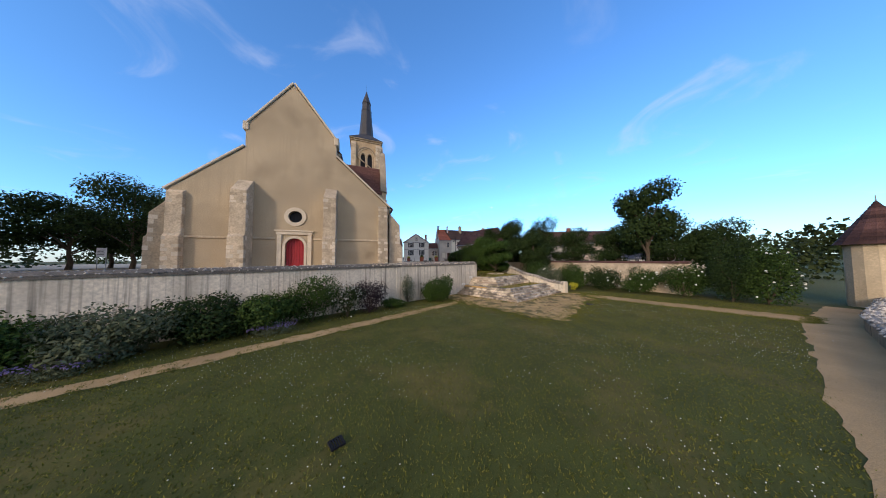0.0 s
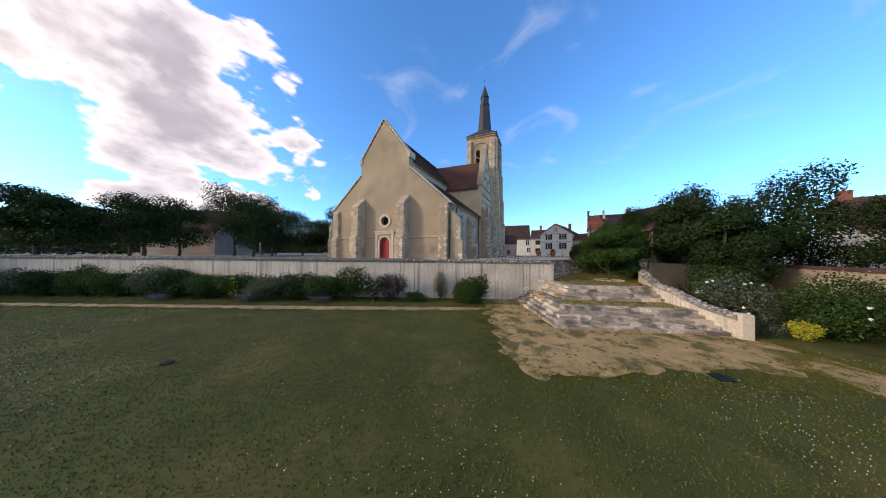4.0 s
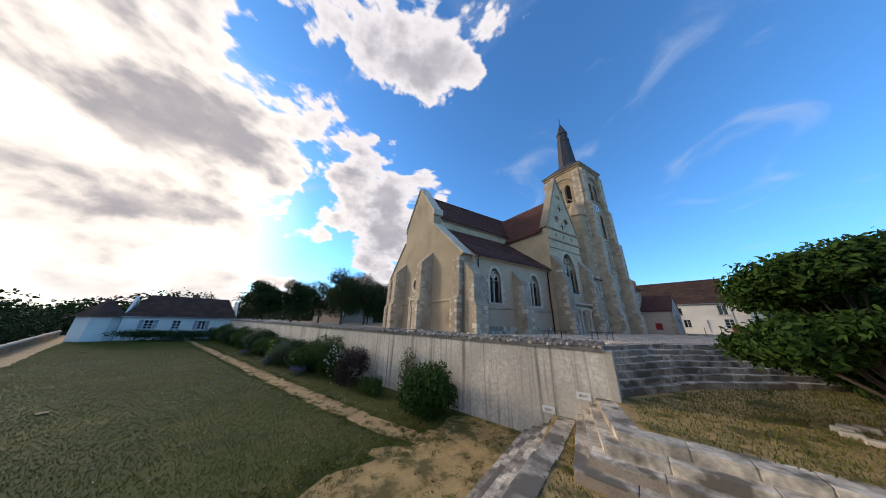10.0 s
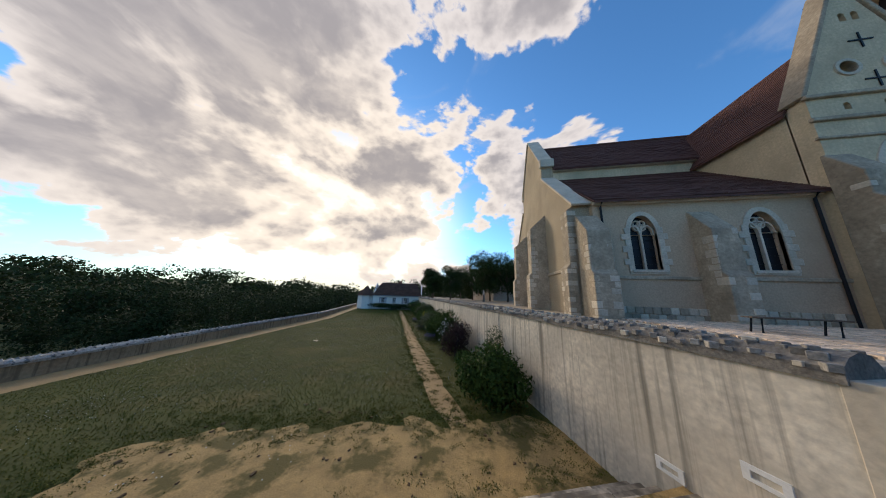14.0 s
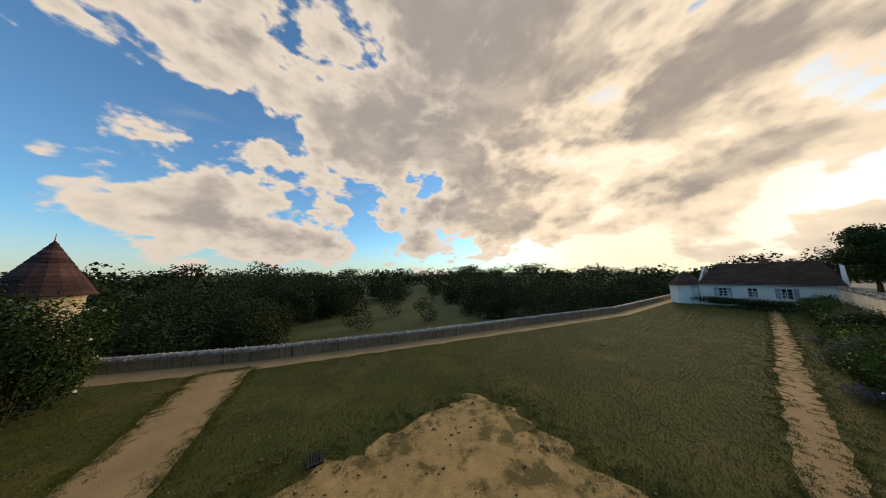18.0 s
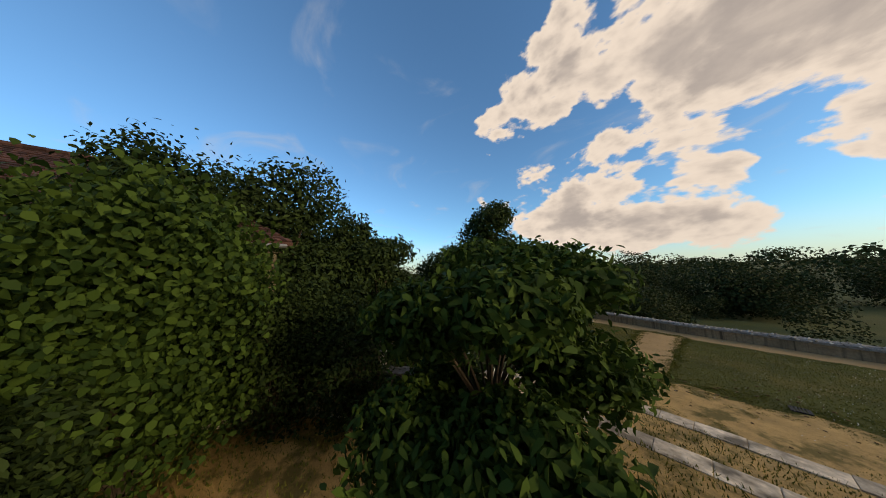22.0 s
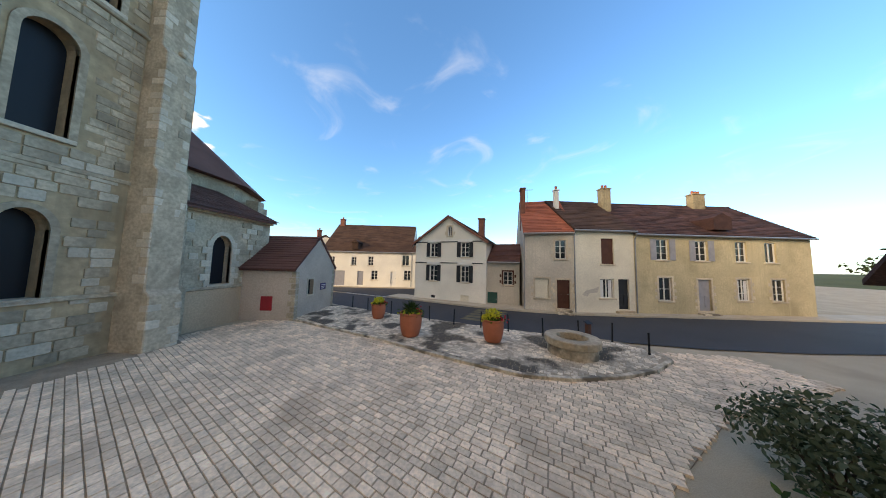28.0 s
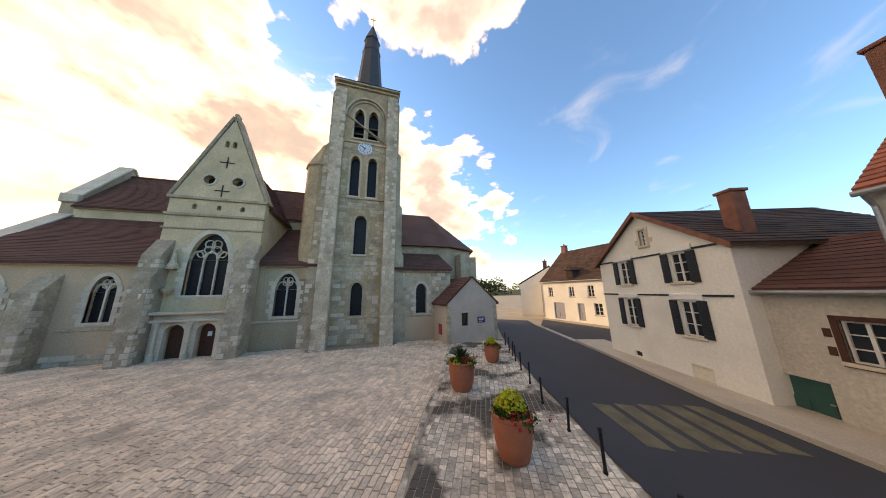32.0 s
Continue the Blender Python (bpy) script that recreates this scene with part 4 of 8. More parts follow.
for k in range(12):
    a = math.pi * k / 6
    c = Vector((XV + 0.105, VC + 0.46 * math.sin(a), 16.75 + 0.46 * math.cos(a)))
    box(bm, c.x, c.x + 0.02, c.y - 0.03, c.y + 0.03, c.z - 0.05, c.z + 0.05)
cp("hour_mark", bm, IRON, clock)
# spire
SC = (XV - VW / 2, VC)
bm = B()
h = VW / 2 + 0.35
sq = [(SC[0] + h * a, SC[1] + h * b) for a, b in ((-1, -1), (1, -1), (1, 1), (-1, 1))]
lo = [bm.verts.new((x, y, VT + 0.15)) for x, y in sq]
oc8 = [(SC[0] + 1.45 * math.cos(math.pi / 8 + math.pi * k / 4), SC[1] + 1.45 * math.sin(math.pi / 8 + math.pi * k / 4)) for k in range(8)]
hi = [bm.verts.new((x, y, VT + 1.9)) for x, y in oc8]
bm.faces.new(lo[::-1])
pairs = {2: (3, 2), 3: (5, 4), 0: (5, 6), 1: (7, 0)}
for k in range(4):
    c = lo[k]
    ang = math.atan2(sq[k][1] - SC[1], sq[k][0] - SC[0])
    order = sorted(range(8), key=lambda i: abs((math.pi / 8 + math.pi * i / 4 - ang + math.pi) % (2 * math.pi) - math.pi))[:2]
    i, j = sorted(order)
    bm.faces.new((c, hi[i], hi[j]))
bmesh.ops.convex_hull(bm, input=bm.verts[:])
spire = cp("spire_skirt", bm, SLATE, None, "dark slate spire roof")
bm = B()
lathe(bm, [(1.42, VT + 1.7), (0.95, VT + 7.2), (1.0, VT + 7.3), (0.98, VT + 7.6), (0.85, VT + 7.75), (0.8, VT + 8.9), (0.9, VT + 9.0), (0.06, VT + 11.6)], 8, *SC)
cp("spire", bm, SLATE, spire)
bm = B()
tube(bm, [(*SC, VT + 11.4), (*SC, VT + 13.0)], 0.03, 0.02, 6)
box(bm, SC[0] - 0.02, SC[0] + 0.02, SC[1] - 0.35, SC[1] + 0.35, VT + 12.5, VT + 12.55)
cp("cross", bm, IRON, spire)
# stair turret on the west side
bm = B()
lathe(bm, [(1.15, 5.0), (1.15, 14.6), (1.3, 14.7), (0.05, 17.3)], 8, XV - 1.2, YV0 - 0.9)
cp("stair_turret", bm, TOWER_STONE, None, "stone stair turret with a pointed cap")
# water spout
bm = B()
box(bm, XV - 0.3, XV + 0.75, YV1 - 0.35, YV1 - 0.15, 11.7, 11.9, 0.04)
cp("gargoyle_spout", bm, ASHLAR)
# ---- choir east of the tower ----
YC1 = 30.8
HC = [arch(28.1, 2.1, 0.9, 4.0, 0.6, 6)]
XC = W1 + 0.3
bm = B()
panel(bm, [(YV1, -0.6), (YC1, -0.6), (YC1, 5.8), (YV1, 5.8)], HC, face_x(XC), 0.8)
cp("choir_aisle_wall", bm, ASHLAR, None, "grey limestone wall beside the tower")
window(HC[0], face_x(XC), 0.35, 1, False, "window", 0.2)
rs = random.Random(9)
z = 2.1
while z < 5.4:
    y = YV1 + 0.6
    while y < YC1 - 0.5:
        w = rs.uniform(0.35, 0.8)
        if not (27.3 < y + w and y < 28.9) and rs.random() < 0.9 and y + w < YC1:
            stone(church, (XC + 0.01, y + w / 2, z + 0.15), (0.07, w - 0.03, 0.29), ASHLAR if rs.random() < 0.6 else STONE_PALE, shear=True, name="ashlar_block")
        y += w
    z += 0.31
bm = B()
box(bm, XC - 0.05, XC + 0.12, YV1, YC1, 1.85, 2.0, 0.03)
cp("string_course", bm, ASHLAR)
bm = B()
box(bm, XC - 0.05, XC + 0.25, YV1, YC1, 5.6, 5.8, 0.03)
cp("string_course", bm, ASHLAR)
bm = B()
box(bm, XC - 0.05, XC + 0.04, YV1, YC1, -0.3, 1.85)
cp("dado", bm, RENDER_S)
bm = B()
box(bm, 0, XC - 0.8, YC1 - 0.7, YC1, -0.6, 5.8)
cp("end_wall", bm, ASHLAR)
slab("choir_aisle_roof", [(XC + 0.45, YV1, 5.8), (XC + 0.45, YC1, 5.8), (4.3, YC1, 8.0), (4.3, YV1, 8.0)], 0.12, TILE_NAVE)
courses("roof_tiles", (XC + 0.47, YV1, 5.82), (XC + 0.47, YC1 + 0.15, 5.82), (4.3, YC1 + 0.15, 8.02), (4.3, YV1, 8.02), TILE_NAVE, church, 0.2, seed=11)
# apse: seven-sided wall and hipped roof
AX, AY, AR = RX + 0.2, 32.0, 4.6
ap = [(AX + AR, 25.7)] + [(AX + AR * math.cos(a), AY + AR * math.sin(a)) for a in (0.0, 0.9, 1.57, 2.24, 3.1416)] + [(AX - AR, 25.7)]
bm = B()
prism(bm, [(x, y, -0.6) for x, y in ap], (0, 0, 9.4))
cp("apse_wall", bm, ASHLAR, None, "limestone apse wall")
bm = B()
eo = [bm.verts.new((AX + (x - AX) * 1.12, y + (0.4 if y > 30 else 0), 8.75)) for x, y in ap]
r1, r2 = bm.verts.new((AX, 25.7, 14.0)), bm.verts.new((AX, 31.2, 14.0))
bm.faces.new((eo[0], eo[1], r2, r1))
for a, b2 in zip(eo[1:-2], eo[2:-1]):
    bm.faces.new((a, b2, r2))
bm.faces.new((eo[-2], eo[-1], r1, r2))
bm.faces.new(eo[::-1])
cp("choir_roof", bm, TILE_NAVE, None, "red-brown tile choir roof with hipped end")
for a in (0.35, 1.0):
    bm = B()
    c = (AX + (AR + 0.25) * math.cos(a), AY + (AR + 0.25) * math.sin(a))
    box(bm, -0.4, 0.4, -0.4, 0.4, -0.5, 8.0)
    bm.transform(Matrix.Translation((c[0], c[1], 0)) @ Matrix.Rotation(a, 4, "Z"))
    cp("apse_buttress", bm, ASHLAR)
bm = B()
fill(bm, arch(31.4, 3.5, 0.75, 6.4, 0.5, 6), face_x(AX + AR + 0.02), 0.0)
cp("apse_window", bm, LEADED)
# ---- sacristy ----
sac = thing("sacristy", "small pinkish rendered annex with a tiled gable roof", "annex", 13.2, 31.5, 0.0, 2.0)


def sp_(name, bm, material, parent=None, label=""):
    return part(name, bm, material, parent or sac, label)


hw, dp = 2.15, 4.6
ho = [rect(-0.75, 1.3, 0.55, 0.95)]
bm = B()
panel(bm, [(-hw, -0.4), (hw, -0.4), (hw, 2.95), (0.05, 5.0), (-hw, 2.95)], ho, face_x(0.0), 0.4)
sp_("gable_wall", bm, PINK_PLASTER)
for y_ in (-hw, hw - 0.35):
    bm = B()
    box(bm, -dp, -0.4, y_, y_ + 0.35, -0.4, 2.95)
    sp_("side_wall", bm, PINK_PLASTER)
for s in (-1, 1):
    bm = B()
    prism(bm, [(0.06, s * (hw + 0.2), 2.88), (-dp, s * (hw + 0.2), 2.88), (-dp, 0.0, 5.02), (0.06, 0.0, 5.02)], (0, 0, -0.1))
    sp_("roof", bm, TILE_NAVE)
    courses("roof_tiles", (0.06, s * (hw + 0.22), 2.9), (-dp, s * (hw + 0.22), 2.9), (-dp, 0, 5.04), (0.06, 0, 5.04), TILE_NAVE, sac, 0.2, seed=21)
bm = B()
ring(bm, ho[0], grow(ho[0], 0.09), face_x(0.0), -0.03, 0.15)
wn_ = sp_("window", bm, STONE_PALE)
bm = B()
fill(bm, ho[0], face_x(0.0), 0.2)
sp_("pane", bm, GLASS, wn_)
bm = B()
box(bm, -0.02, 0.04, 0.35, 1.0, 1.45, 1.9, 0.01)
sg = sp_("sign", bm, SIGN_PURPLE, None, "dark purple information board")
bm = B()
for k in range(3):
    box(bm, 0.042, 0.048, 0.42, 0.93 - 0.1 * k, 1.76 - 0.11 * k, 1.80 - 0.11 * k)
sp_("line", bm, SIGN_WHITE, sg)
bm = B()
box(bm, -1.9, -1.25, -hw - 0.05, -hw + 0.02, 0.55, 1.35, 0.02)
sp_("hatch", bm, RED_DOOR, None, "small red metal hatch")
bm = B()
lathe(bm, [(0.22, 0.0), (0.22, 0.12), (0.12, 0.13)], 14)
bm.transform(Matrix.Translation((-3.4, -hw - 0.0, 1.55)) @ Matrix.Rotation(math.pi / 2, 4, "X"))
sp_("round_vent", bm, STONE_PALE)
rs = random.Random(3)
for s in (-1, 1):
    z = -0.2
    k = 0
    while z < 2.6:
        ln = 0.42 if k % 2 else 0.26
        stone(sac, (-ln / 2 + 0.015, s * (hw - 0.14) + 0.0, z + 0.16), (ln, 0.3, 0.3), ASHLAR, name="quoin")
        z += 0.33
        k += 1

# ---- ground, terraces, walls and stairs ----
WALL = [(17.3, -1.35), (8.3, -4.1), (-14.0, -11.6), (-34.0, -19.0), (-48.0, -24.0)]            # foot of the church terrace
PARA = [(36.5, -20.9), (27.0, -21.0), (18.0, -22.4), (7.0, -24.7), (-10.0, -28.2), (-45.0, -41.5)]  # valley parapet


def on(line, x):
    pts = sorted(line)
    if x <= pts[0][0]:
        (a, b), (c, d) = pts[0], pts[1]
    elif x >= pts[-1][0]:
        (a, b), (c, d) = pts[-2], pts[-1]
    else:
        for (a, b), (c, d) in zip(pts, pts[1:]):
            if a <= x <= c:
                break
    return b + (d - b) * (x - a) / (c - a)


def land(x, y):
    """Height of the natural ground."""
    e = on(PARA, max(-45.0, min(60.0, x))) - 0.4
    r = math.hypot(x, y)
    if y > e:
        z = LAWN_Z - 0.03
        if r > 90:
            z += min(1.0, (r - 90) / 150) * (4 + 9 * noise.noise((x * 0.006, y * 0.006, 3.0)))
        return z
    d = e - y
    z = LAWN_Z - 0.03 - 7.0 * min(1.0, d / 9.0) ** 0.8
    if d > 70:
        hills = 14 + 12 * noise.noise((x * 0.004, y * 0.004, 0.5))
        z += min(1.0, (d - 70) / 260) ** 1.3 * hills
    return z + 0.4 * noise.noise((x * 0.05, y * 0.05, 0.0)) * min(1.0, d / 12)


def axis(lo, hi, fine_lo, fine_hi, step):
    v = []
    x = fine_lo
    while x <= fine_hi:
        v.append(x)
        x += step
    s = step
    a, b = fine_lo, fine_hi
    while a > lo or b < hi:
        s *= 1.28
        a -= s
        b += s
        v = [max(lo, a)] + v + [min(hi, b)]
    return v


gx, gy = axis(-1500, 1500, -60, 50, 2.0), axis(-1500, 1500, -70, 20, 1.5)
vs = [(x, y, land(x, y)) for y in gy for x in gx]
nx = len(gx)
fs = [(j * nx + i, j * nx + i + 1, (j + 1) * nx + i + 1, (j + 1) * nx + i) for j in range(len(gy) - 1) for i in range(nx - 1)]
ground = tagged(raw("ground", vs, fs, MEADOW), "grassy ground falling into a wooded valley", "ground", kind="structure")
ground.data.shade_smooth()

# church terrace, one block with its top at the plaza's level
edge = [(17.2, -1.2), (16.0, 0.0), (16.3, 4.5), (18.1, 8.5), (20.2, 11.1), (23.8, 11.2), (26.2, 9.4), (26.1, 4.6), (34.0, 4.0), (120.0, 4.0), (120.0, 160.0), (-120.0, 160.0), (-120.0, -46.0), (-48.0, -23.8), (-34.0, -18.8), (-14.0, -11.4), (8.3, -3.9)]
bm = B()
prism(bm, [(x, y, -3.6) for x, y in edge], (0, 0, 3.58))
tagged(part("terrace", bm, GRAVEL), "sandy gravel terrace round the church", "terrace", kind="structure")


def sheet(name, outline, z, material, label, cat, kind="structure", jit=0.0, step=0.6, th=0.0):
    """A flat cover with an uneven edge."""
    pts = []
    n = len(outline)
    for i in range(n):
        a, b2 = Vector(outline[i]), Vector(outline[(i + 1) % n])
        m = max(1, int((b2 - a).length / step)) if jit else 1
        for k in range(m):
            p = a.lerp(b2, k / m)
            if jit:
                p = p + Vector((noise.noise((p.x * 1.3, p.y * 1.3, 1.0)), noise.noise((p.x * 1.3, p.y * 1.3, 5.0)))) * jit * 1.6 + Vector((random.uniform(-1, 1), random.uniform(-1, 1))) * jit * 0.25
            pts.append((p.x, p.y, z))
    bm = B()
    v = [bm.verts.new(p) for p in pts]
    es = [bm.edges.new((v[i], v[(i + 1) % len(v)])) for i in range(len(v))]
    bmesh.ops.triangle_fill(bm, use_beauty=True, edges=es)
    if th:
        r = bmesh.ops.extrude_face_region(bm, geom=bm.faces[:])
        bmesh.ops.translate(bm, verts=[g for g in r["geom"] if isinstance(g, bmesh.types.BMVert)], vec=(0, 0, -th))
    for f in bm.faces:
        if f.normal.z < 0 and not th:
            f.normal_flip()
    return tagged(part(name, bm, material), label, cat, kind=kind)


lawn_edge = [(17.3, -1.5)] + [(x, y) for x, y in WALL[1:]] + [(x, y + 0.3) for x, y in PARA[::-1]] + [(36.5, -3.0), (34.0, 4.0), (26.5, 4.5), (24.0, 2.0), (17.0, 2.0)]
sheet("lawn", lawn_edge, LAWN_Z, LAWN, "mown lawn with dry and clover patches", "lawn")
# sandy paths and the worn patch before the stairs
pp = [(35.0, -19.0), (27.0, -19.2), (18.0, -20.7), (7.0, -22.8), (-10.0, -26.3), (-44.0, -39.2)]
parapet_path = [(x, y - 1.75) for x, y in pp] + pp[::-1]
sheet("parapet_path", parapet_path, LAWN_Z + 0.012, PATH, "trodden sandy path along the parapet", "path", jit=0.12, step=0.4)
wp = [(13.4, -5.2), (11.5, -6.3), (8.0, -7.7), (2.0, -10.1), (-9.0, -14.2), (-20.0, -18.4), (-33.0, -23.4)]
wall_path = wp + [(x, y - 0.95) for x, y in wp[::-1]]
sheet("wall_path", wall_path, LAWN_Z + 0.012, PATH, "narrow trodden earth path below the wall", "path", jit=0.14)
cross_path = [(24.2, -9.2), (26.0, -8.0), (27.4, -13.5), (29.2, -19.3), (26.9, -19.5), (25.2, -13.5)]
sheet("cross_path", cross_path, LAWN_Z + 0.016, PATH, "sandy path crossing the grass", "path", jit=0.14)
patch = [(12.4, -4.4), (13.4, -8.2), (14.2, -10.5), (14.3, -12.2), (15.4, -13.6), (17.7, -13.0), (19.6, -12.1), (21.2, -11.3), (23.5, -10.5), (25.8, -9.0), (25.4, -6.4), (16.9, -8.3), (14.5, -2.0), (13.0, -2.4)]
sheet("bare_patch", patch, LAWN_Z + 0.02, EARTH, "worn bare earth before the stairs", "ground", jit=0.4, step=0.25)


def strip_wall(name, line, z0, z1, th, material, label, coping=None, cat="wall", cop_h=0.28, cop_over=0.06, zt=None, seed=1, stones=0):
    """A standing wall along a line, with a rounded coping of bedded stones."""
    w = thing(name, label, cat, kind="structure")
    bm = B()
    bc = B()
    rnd = random.Random(seed)
    pos = []
    for i, ((ax, ay), (bx, by)) in enumerate(zip(line, line[1:])):
        d = Vector((bx - ax, by - ay, 0))
        L = d.length
        d.normalize()
        u = Vector((-d.y, d.x, 0))
        a, b2 = Vector((ax, ay, 0)), Vector((bx, by, 0))
        ta, tb = (zt[i], zt[i + 1]) if zt else (z1, z1)
        prism(bm, [a - u * th / 2 + Vector((0, 0, z0)), a + u * th / 2 + Vector((0, 0, z0)), a + u * th / 2 + Vector((0, 0, ta)), a - u * th / 2 + Vector((0, 0, ta))], d * L + Vector((0, 0, 0)))
        if zt:
            for v in bm.verts:
                if (v.co.xy - b2.xy).length < th and abs(v.co.z - ta) < 1e-4:
                    v.co.z = tb
        hw2 = th / 2 + cop_over
        prof = [(-hw2, -0.02), (-hw2, cop_h * 0.45), (-hw2 * 0.6, cop_h * 0.9), (0, cop_h), (hw2 * 0.6, cop_h * 0.9), (hw2, cop_h * 0.45), (hw2, -0.02)]
        n = max(1, int(L / 0.8))
        prev = None
        for k in range(n + 1):
            t = k / n
            c = a.lerp(b2, t) + Vector((0, 0, ta + (tb - ta) * t))
            cur = [bc.verts.new(c + u * (p + rnd.uniform(-0.012, 0.012)) + Vector((0, 0, q + rnd.uniform(-0.015, 0.015)))) for p, q in prof]
            if prev:
                for m in range(len(prof) - 1):
                    bc.faces.new((prev[m], prev[m + 1], cur[m + 1], cur[m]))
                bc.faces.new((prev[-1], prev[0], cur[0], cur[-1]))
            if k in (0, n):
                bc.faces.new(cur)
            prev = cur
        pos.append((a, d, u, L, ta, tb))
    part("wall_body", bm, material, w)
    cpart = part("coping", bc, coping or FLINT, w)
    return w, pos


def bed_stones(parent, pos, th, cop_h, size, single, seed, material, over=0.05, maxd=1e9, sides=(1, -1), white=0.35):
    """Flint stones bedded in a coping: the first ones as pieces, the rest joined."""
    rnd = random.Random(seed)
    vs, fs = [], []
    cnt = 0
    for a, d, u, L, ta, tb in pos:
        n = int(L / size)
        for k in range(n):
            for r in range(5):
                t = (k + rnd.uniform(0.1, 0.9)) / n
                ang = (r - 2) / 2 * 1.25 + rnd.uniform(-0.2, 0.2)
                c = a + d * (L * t) + u * (math.sin(ang) * (th / 2 + over)) + Vector((0, 0, ta + (tb - ta) * t + cop_h * (0.25 + 0.72 * math.cos(ang) ** 1.0)))
                s = size * rnd.uniform(0.28, 0.5)
                if cnt < single:
                    stone(parent, c, (s * 1.5, s * 1.2, s), material if rnd.random() > white else STONE_PALE, rnd.uniform(0, 3), name="flint")
                    cnt += 1
                else:
                    q = len(vs)
                    for sx, sy, sz in ((1, 0, 0), (0, 1, 0), (-1, 0, 0), (0, -1, 0), (0, 0, 0.8), (0, 0, -0.8)):
                        j = rnd.uniform(0.7, 1.15)
                        vs.append(tuple(c + (d * sx + u * sy + Vector((0, 0, sz))) * s * 0.75 * j))
                    fs += [(q, q + 1, q + 4), (q + 1, q + 2, q + 4), (q + 2, q + 3, q + 4), (q + 3, q, q + 4), (q + 1, q, q + 5), (q + 2, q + 1, q + 5), (q + 3, q + 2, q + 5), (q, q + 3, q + 5)]
    if vs:
        o = raw("coping_flints", vs, fs, FLINTS, parent)
        o["kind"] = "stuff"


FLINTS = shader("bedded_flints", (0.36, 0.33, 0.28), 0.8, 0.3, 3, 25, 0.4, island=0.75)
tw, tpos = strip_wall("terrace_wall", WALL, -3.7, 0.0, 0.5, WALL_RENDER, "streaked lime-rendered terrace wall with a flint coping")
bed_stones(tw, tpos[:2], 0.5, 0.28, 0.2, 300, 4, FLINT, 0.07)
bed_stones(tw, tpos[2:3], 0.5, 0.28, 0.3, 0, 5, FLINT, 0.07)
bm = B()
box(bm, -0.36, 0.36, -0.28, 0.28, -3.6, 0.25, 0.03)
bm.transform(Matrix.Translation((8.2, -4.13, 0)) @ Matrix.Rotation(0.3, 4, "Z"))
part("pier", bm, WALL_RENDER, tw)
bm = B()
box(bm, -0.2, 0.06, -0.28, 0.28, -3.6, 0.02, 0.01)
bm.transform(Matrix.Translation((17.42, -1.31, 0)) @ Matrix.Rotation(0.297, 4, "Z"))
part("end_pier", bm, STONE_PALE, tw)
# overflow slots in the wall
for x, y, z in ((16.6, -1.82, -1.42), (15.5, -2.16, -2.05)):
    bm = B()
    o_, i_ = rect(0, -0.1, 0.42, 0.2), rect(0, -0.05, 0.26, 0.09)
    ring(bm, i_, o_, face_y(0.0), -0.03, 0.1)
    bm.transform(Matrix.Translation((x, y, z)) @ Matrix.Rotation(0.297, 4, "Z"))
    v_ = part("slot_frame", bm, FRAME_WHITE, tw, "white-framed drain slot")
    # near-black plate stands for the shade inside the slot
    bm = B()
    fill(bm, i_, face_y(0.0), 0.02)
    bm.transform(Matrix.Translation((x, y, z)) @ Matrix.Rotation(0.297, 4, "Z"))
    part("slot", bm, SHUTTER_VOID, v_)
para, ppos = strip_wall("parapet", PARA, -10.5, LAWN_Z + 0.6, 0.4, PARAPET, "low streaked parapet wall above the valley", cop_h=0.2)
bed_stones(para, ppos[:4], 0.4, 0.2, 0.3, 0, 6, FLINT, 0.06)
gw, gpos = strip_wall("garden_wall", [(33.4, -13.1), (33.4, -2.0), (33.2, 10.0)], -3.6, -0.05, 0.45, ASHLAR, "old rubble garden wall with a tiled top", TILE_OLD, cop_h=0.22)
bed_stones(gw, gpos, 0.45, 0.1, 0.3, 0, 12, FLINT, 0.0)
rw, rpos = strip_wall("stair_wall", [(24.84, -6.72), (24.3, -5.3), (23.9, -3.9), (23.7, -2.4), (23.7, -1.0), (24.0, 0.6), (24.7, 2.2)], -3.7, 0, 0.42, WALL_RENDER, "stepped rendered stair wall with a flint coping", zt=[-2.15, -1.95, -1.5, -1.3, -0.85, -0.6, -0.5], cop_h=0.22)
bed_stones(rw, rpos, 0.42, 0.22, 0.18, 260, 7, FLINT, 0.06)
bm = B()
box(bm, 24.62, 25.08, -6.98, -6.52, -3.2, -1.85, 0.04)
part("end_pillar", bm, STONE_PALE, rw)
for x, y, z in ((24.12, -4.5, -2.0), (23.72, -2.2, -1.55)):
    bm = B()
    ring(bm, rect(0, -0.05, 0.24, 0.09), rect(0, -0.1, 0.38, 0.19), face_y(0.0), -0.03, 0.05)
    bm.transform(Matrix.Translation((x - 0.2, y + 0.1, z)) @ Matrix.Rotation(1.12 + math.pi, 4, "Z"))
    part("slot_frame", bm, FRAME_WHITE, rw)
bw, bpos = strip_wall("retaining_wall", [(24.7, 2.2), (26.1, 4.6), (26.2, 9.4), (23.8, 11.2)], -3.6, 0.15, 0.45, WALL_RENDER, "streaked rendered retaining wall behind the tree")
bed_stones(bw, bpos, 0.45, 0.28, 0.25, 0, 8, FLINT, 0.06)

# ---- stairs ----
stairs = thing("stairs", "worn limestone stairs with earth landings", "stairs", kind="structure")


STEP = bpy.data.meshes.new("step")
tb = B()
box(tb, -0.5, 0.5, -0.5, 0.5, -0.5, 0.5, 0.018)
tb.to_mesh(STEP)
tb.free()
STEP.materials.append(STEP_STONE)


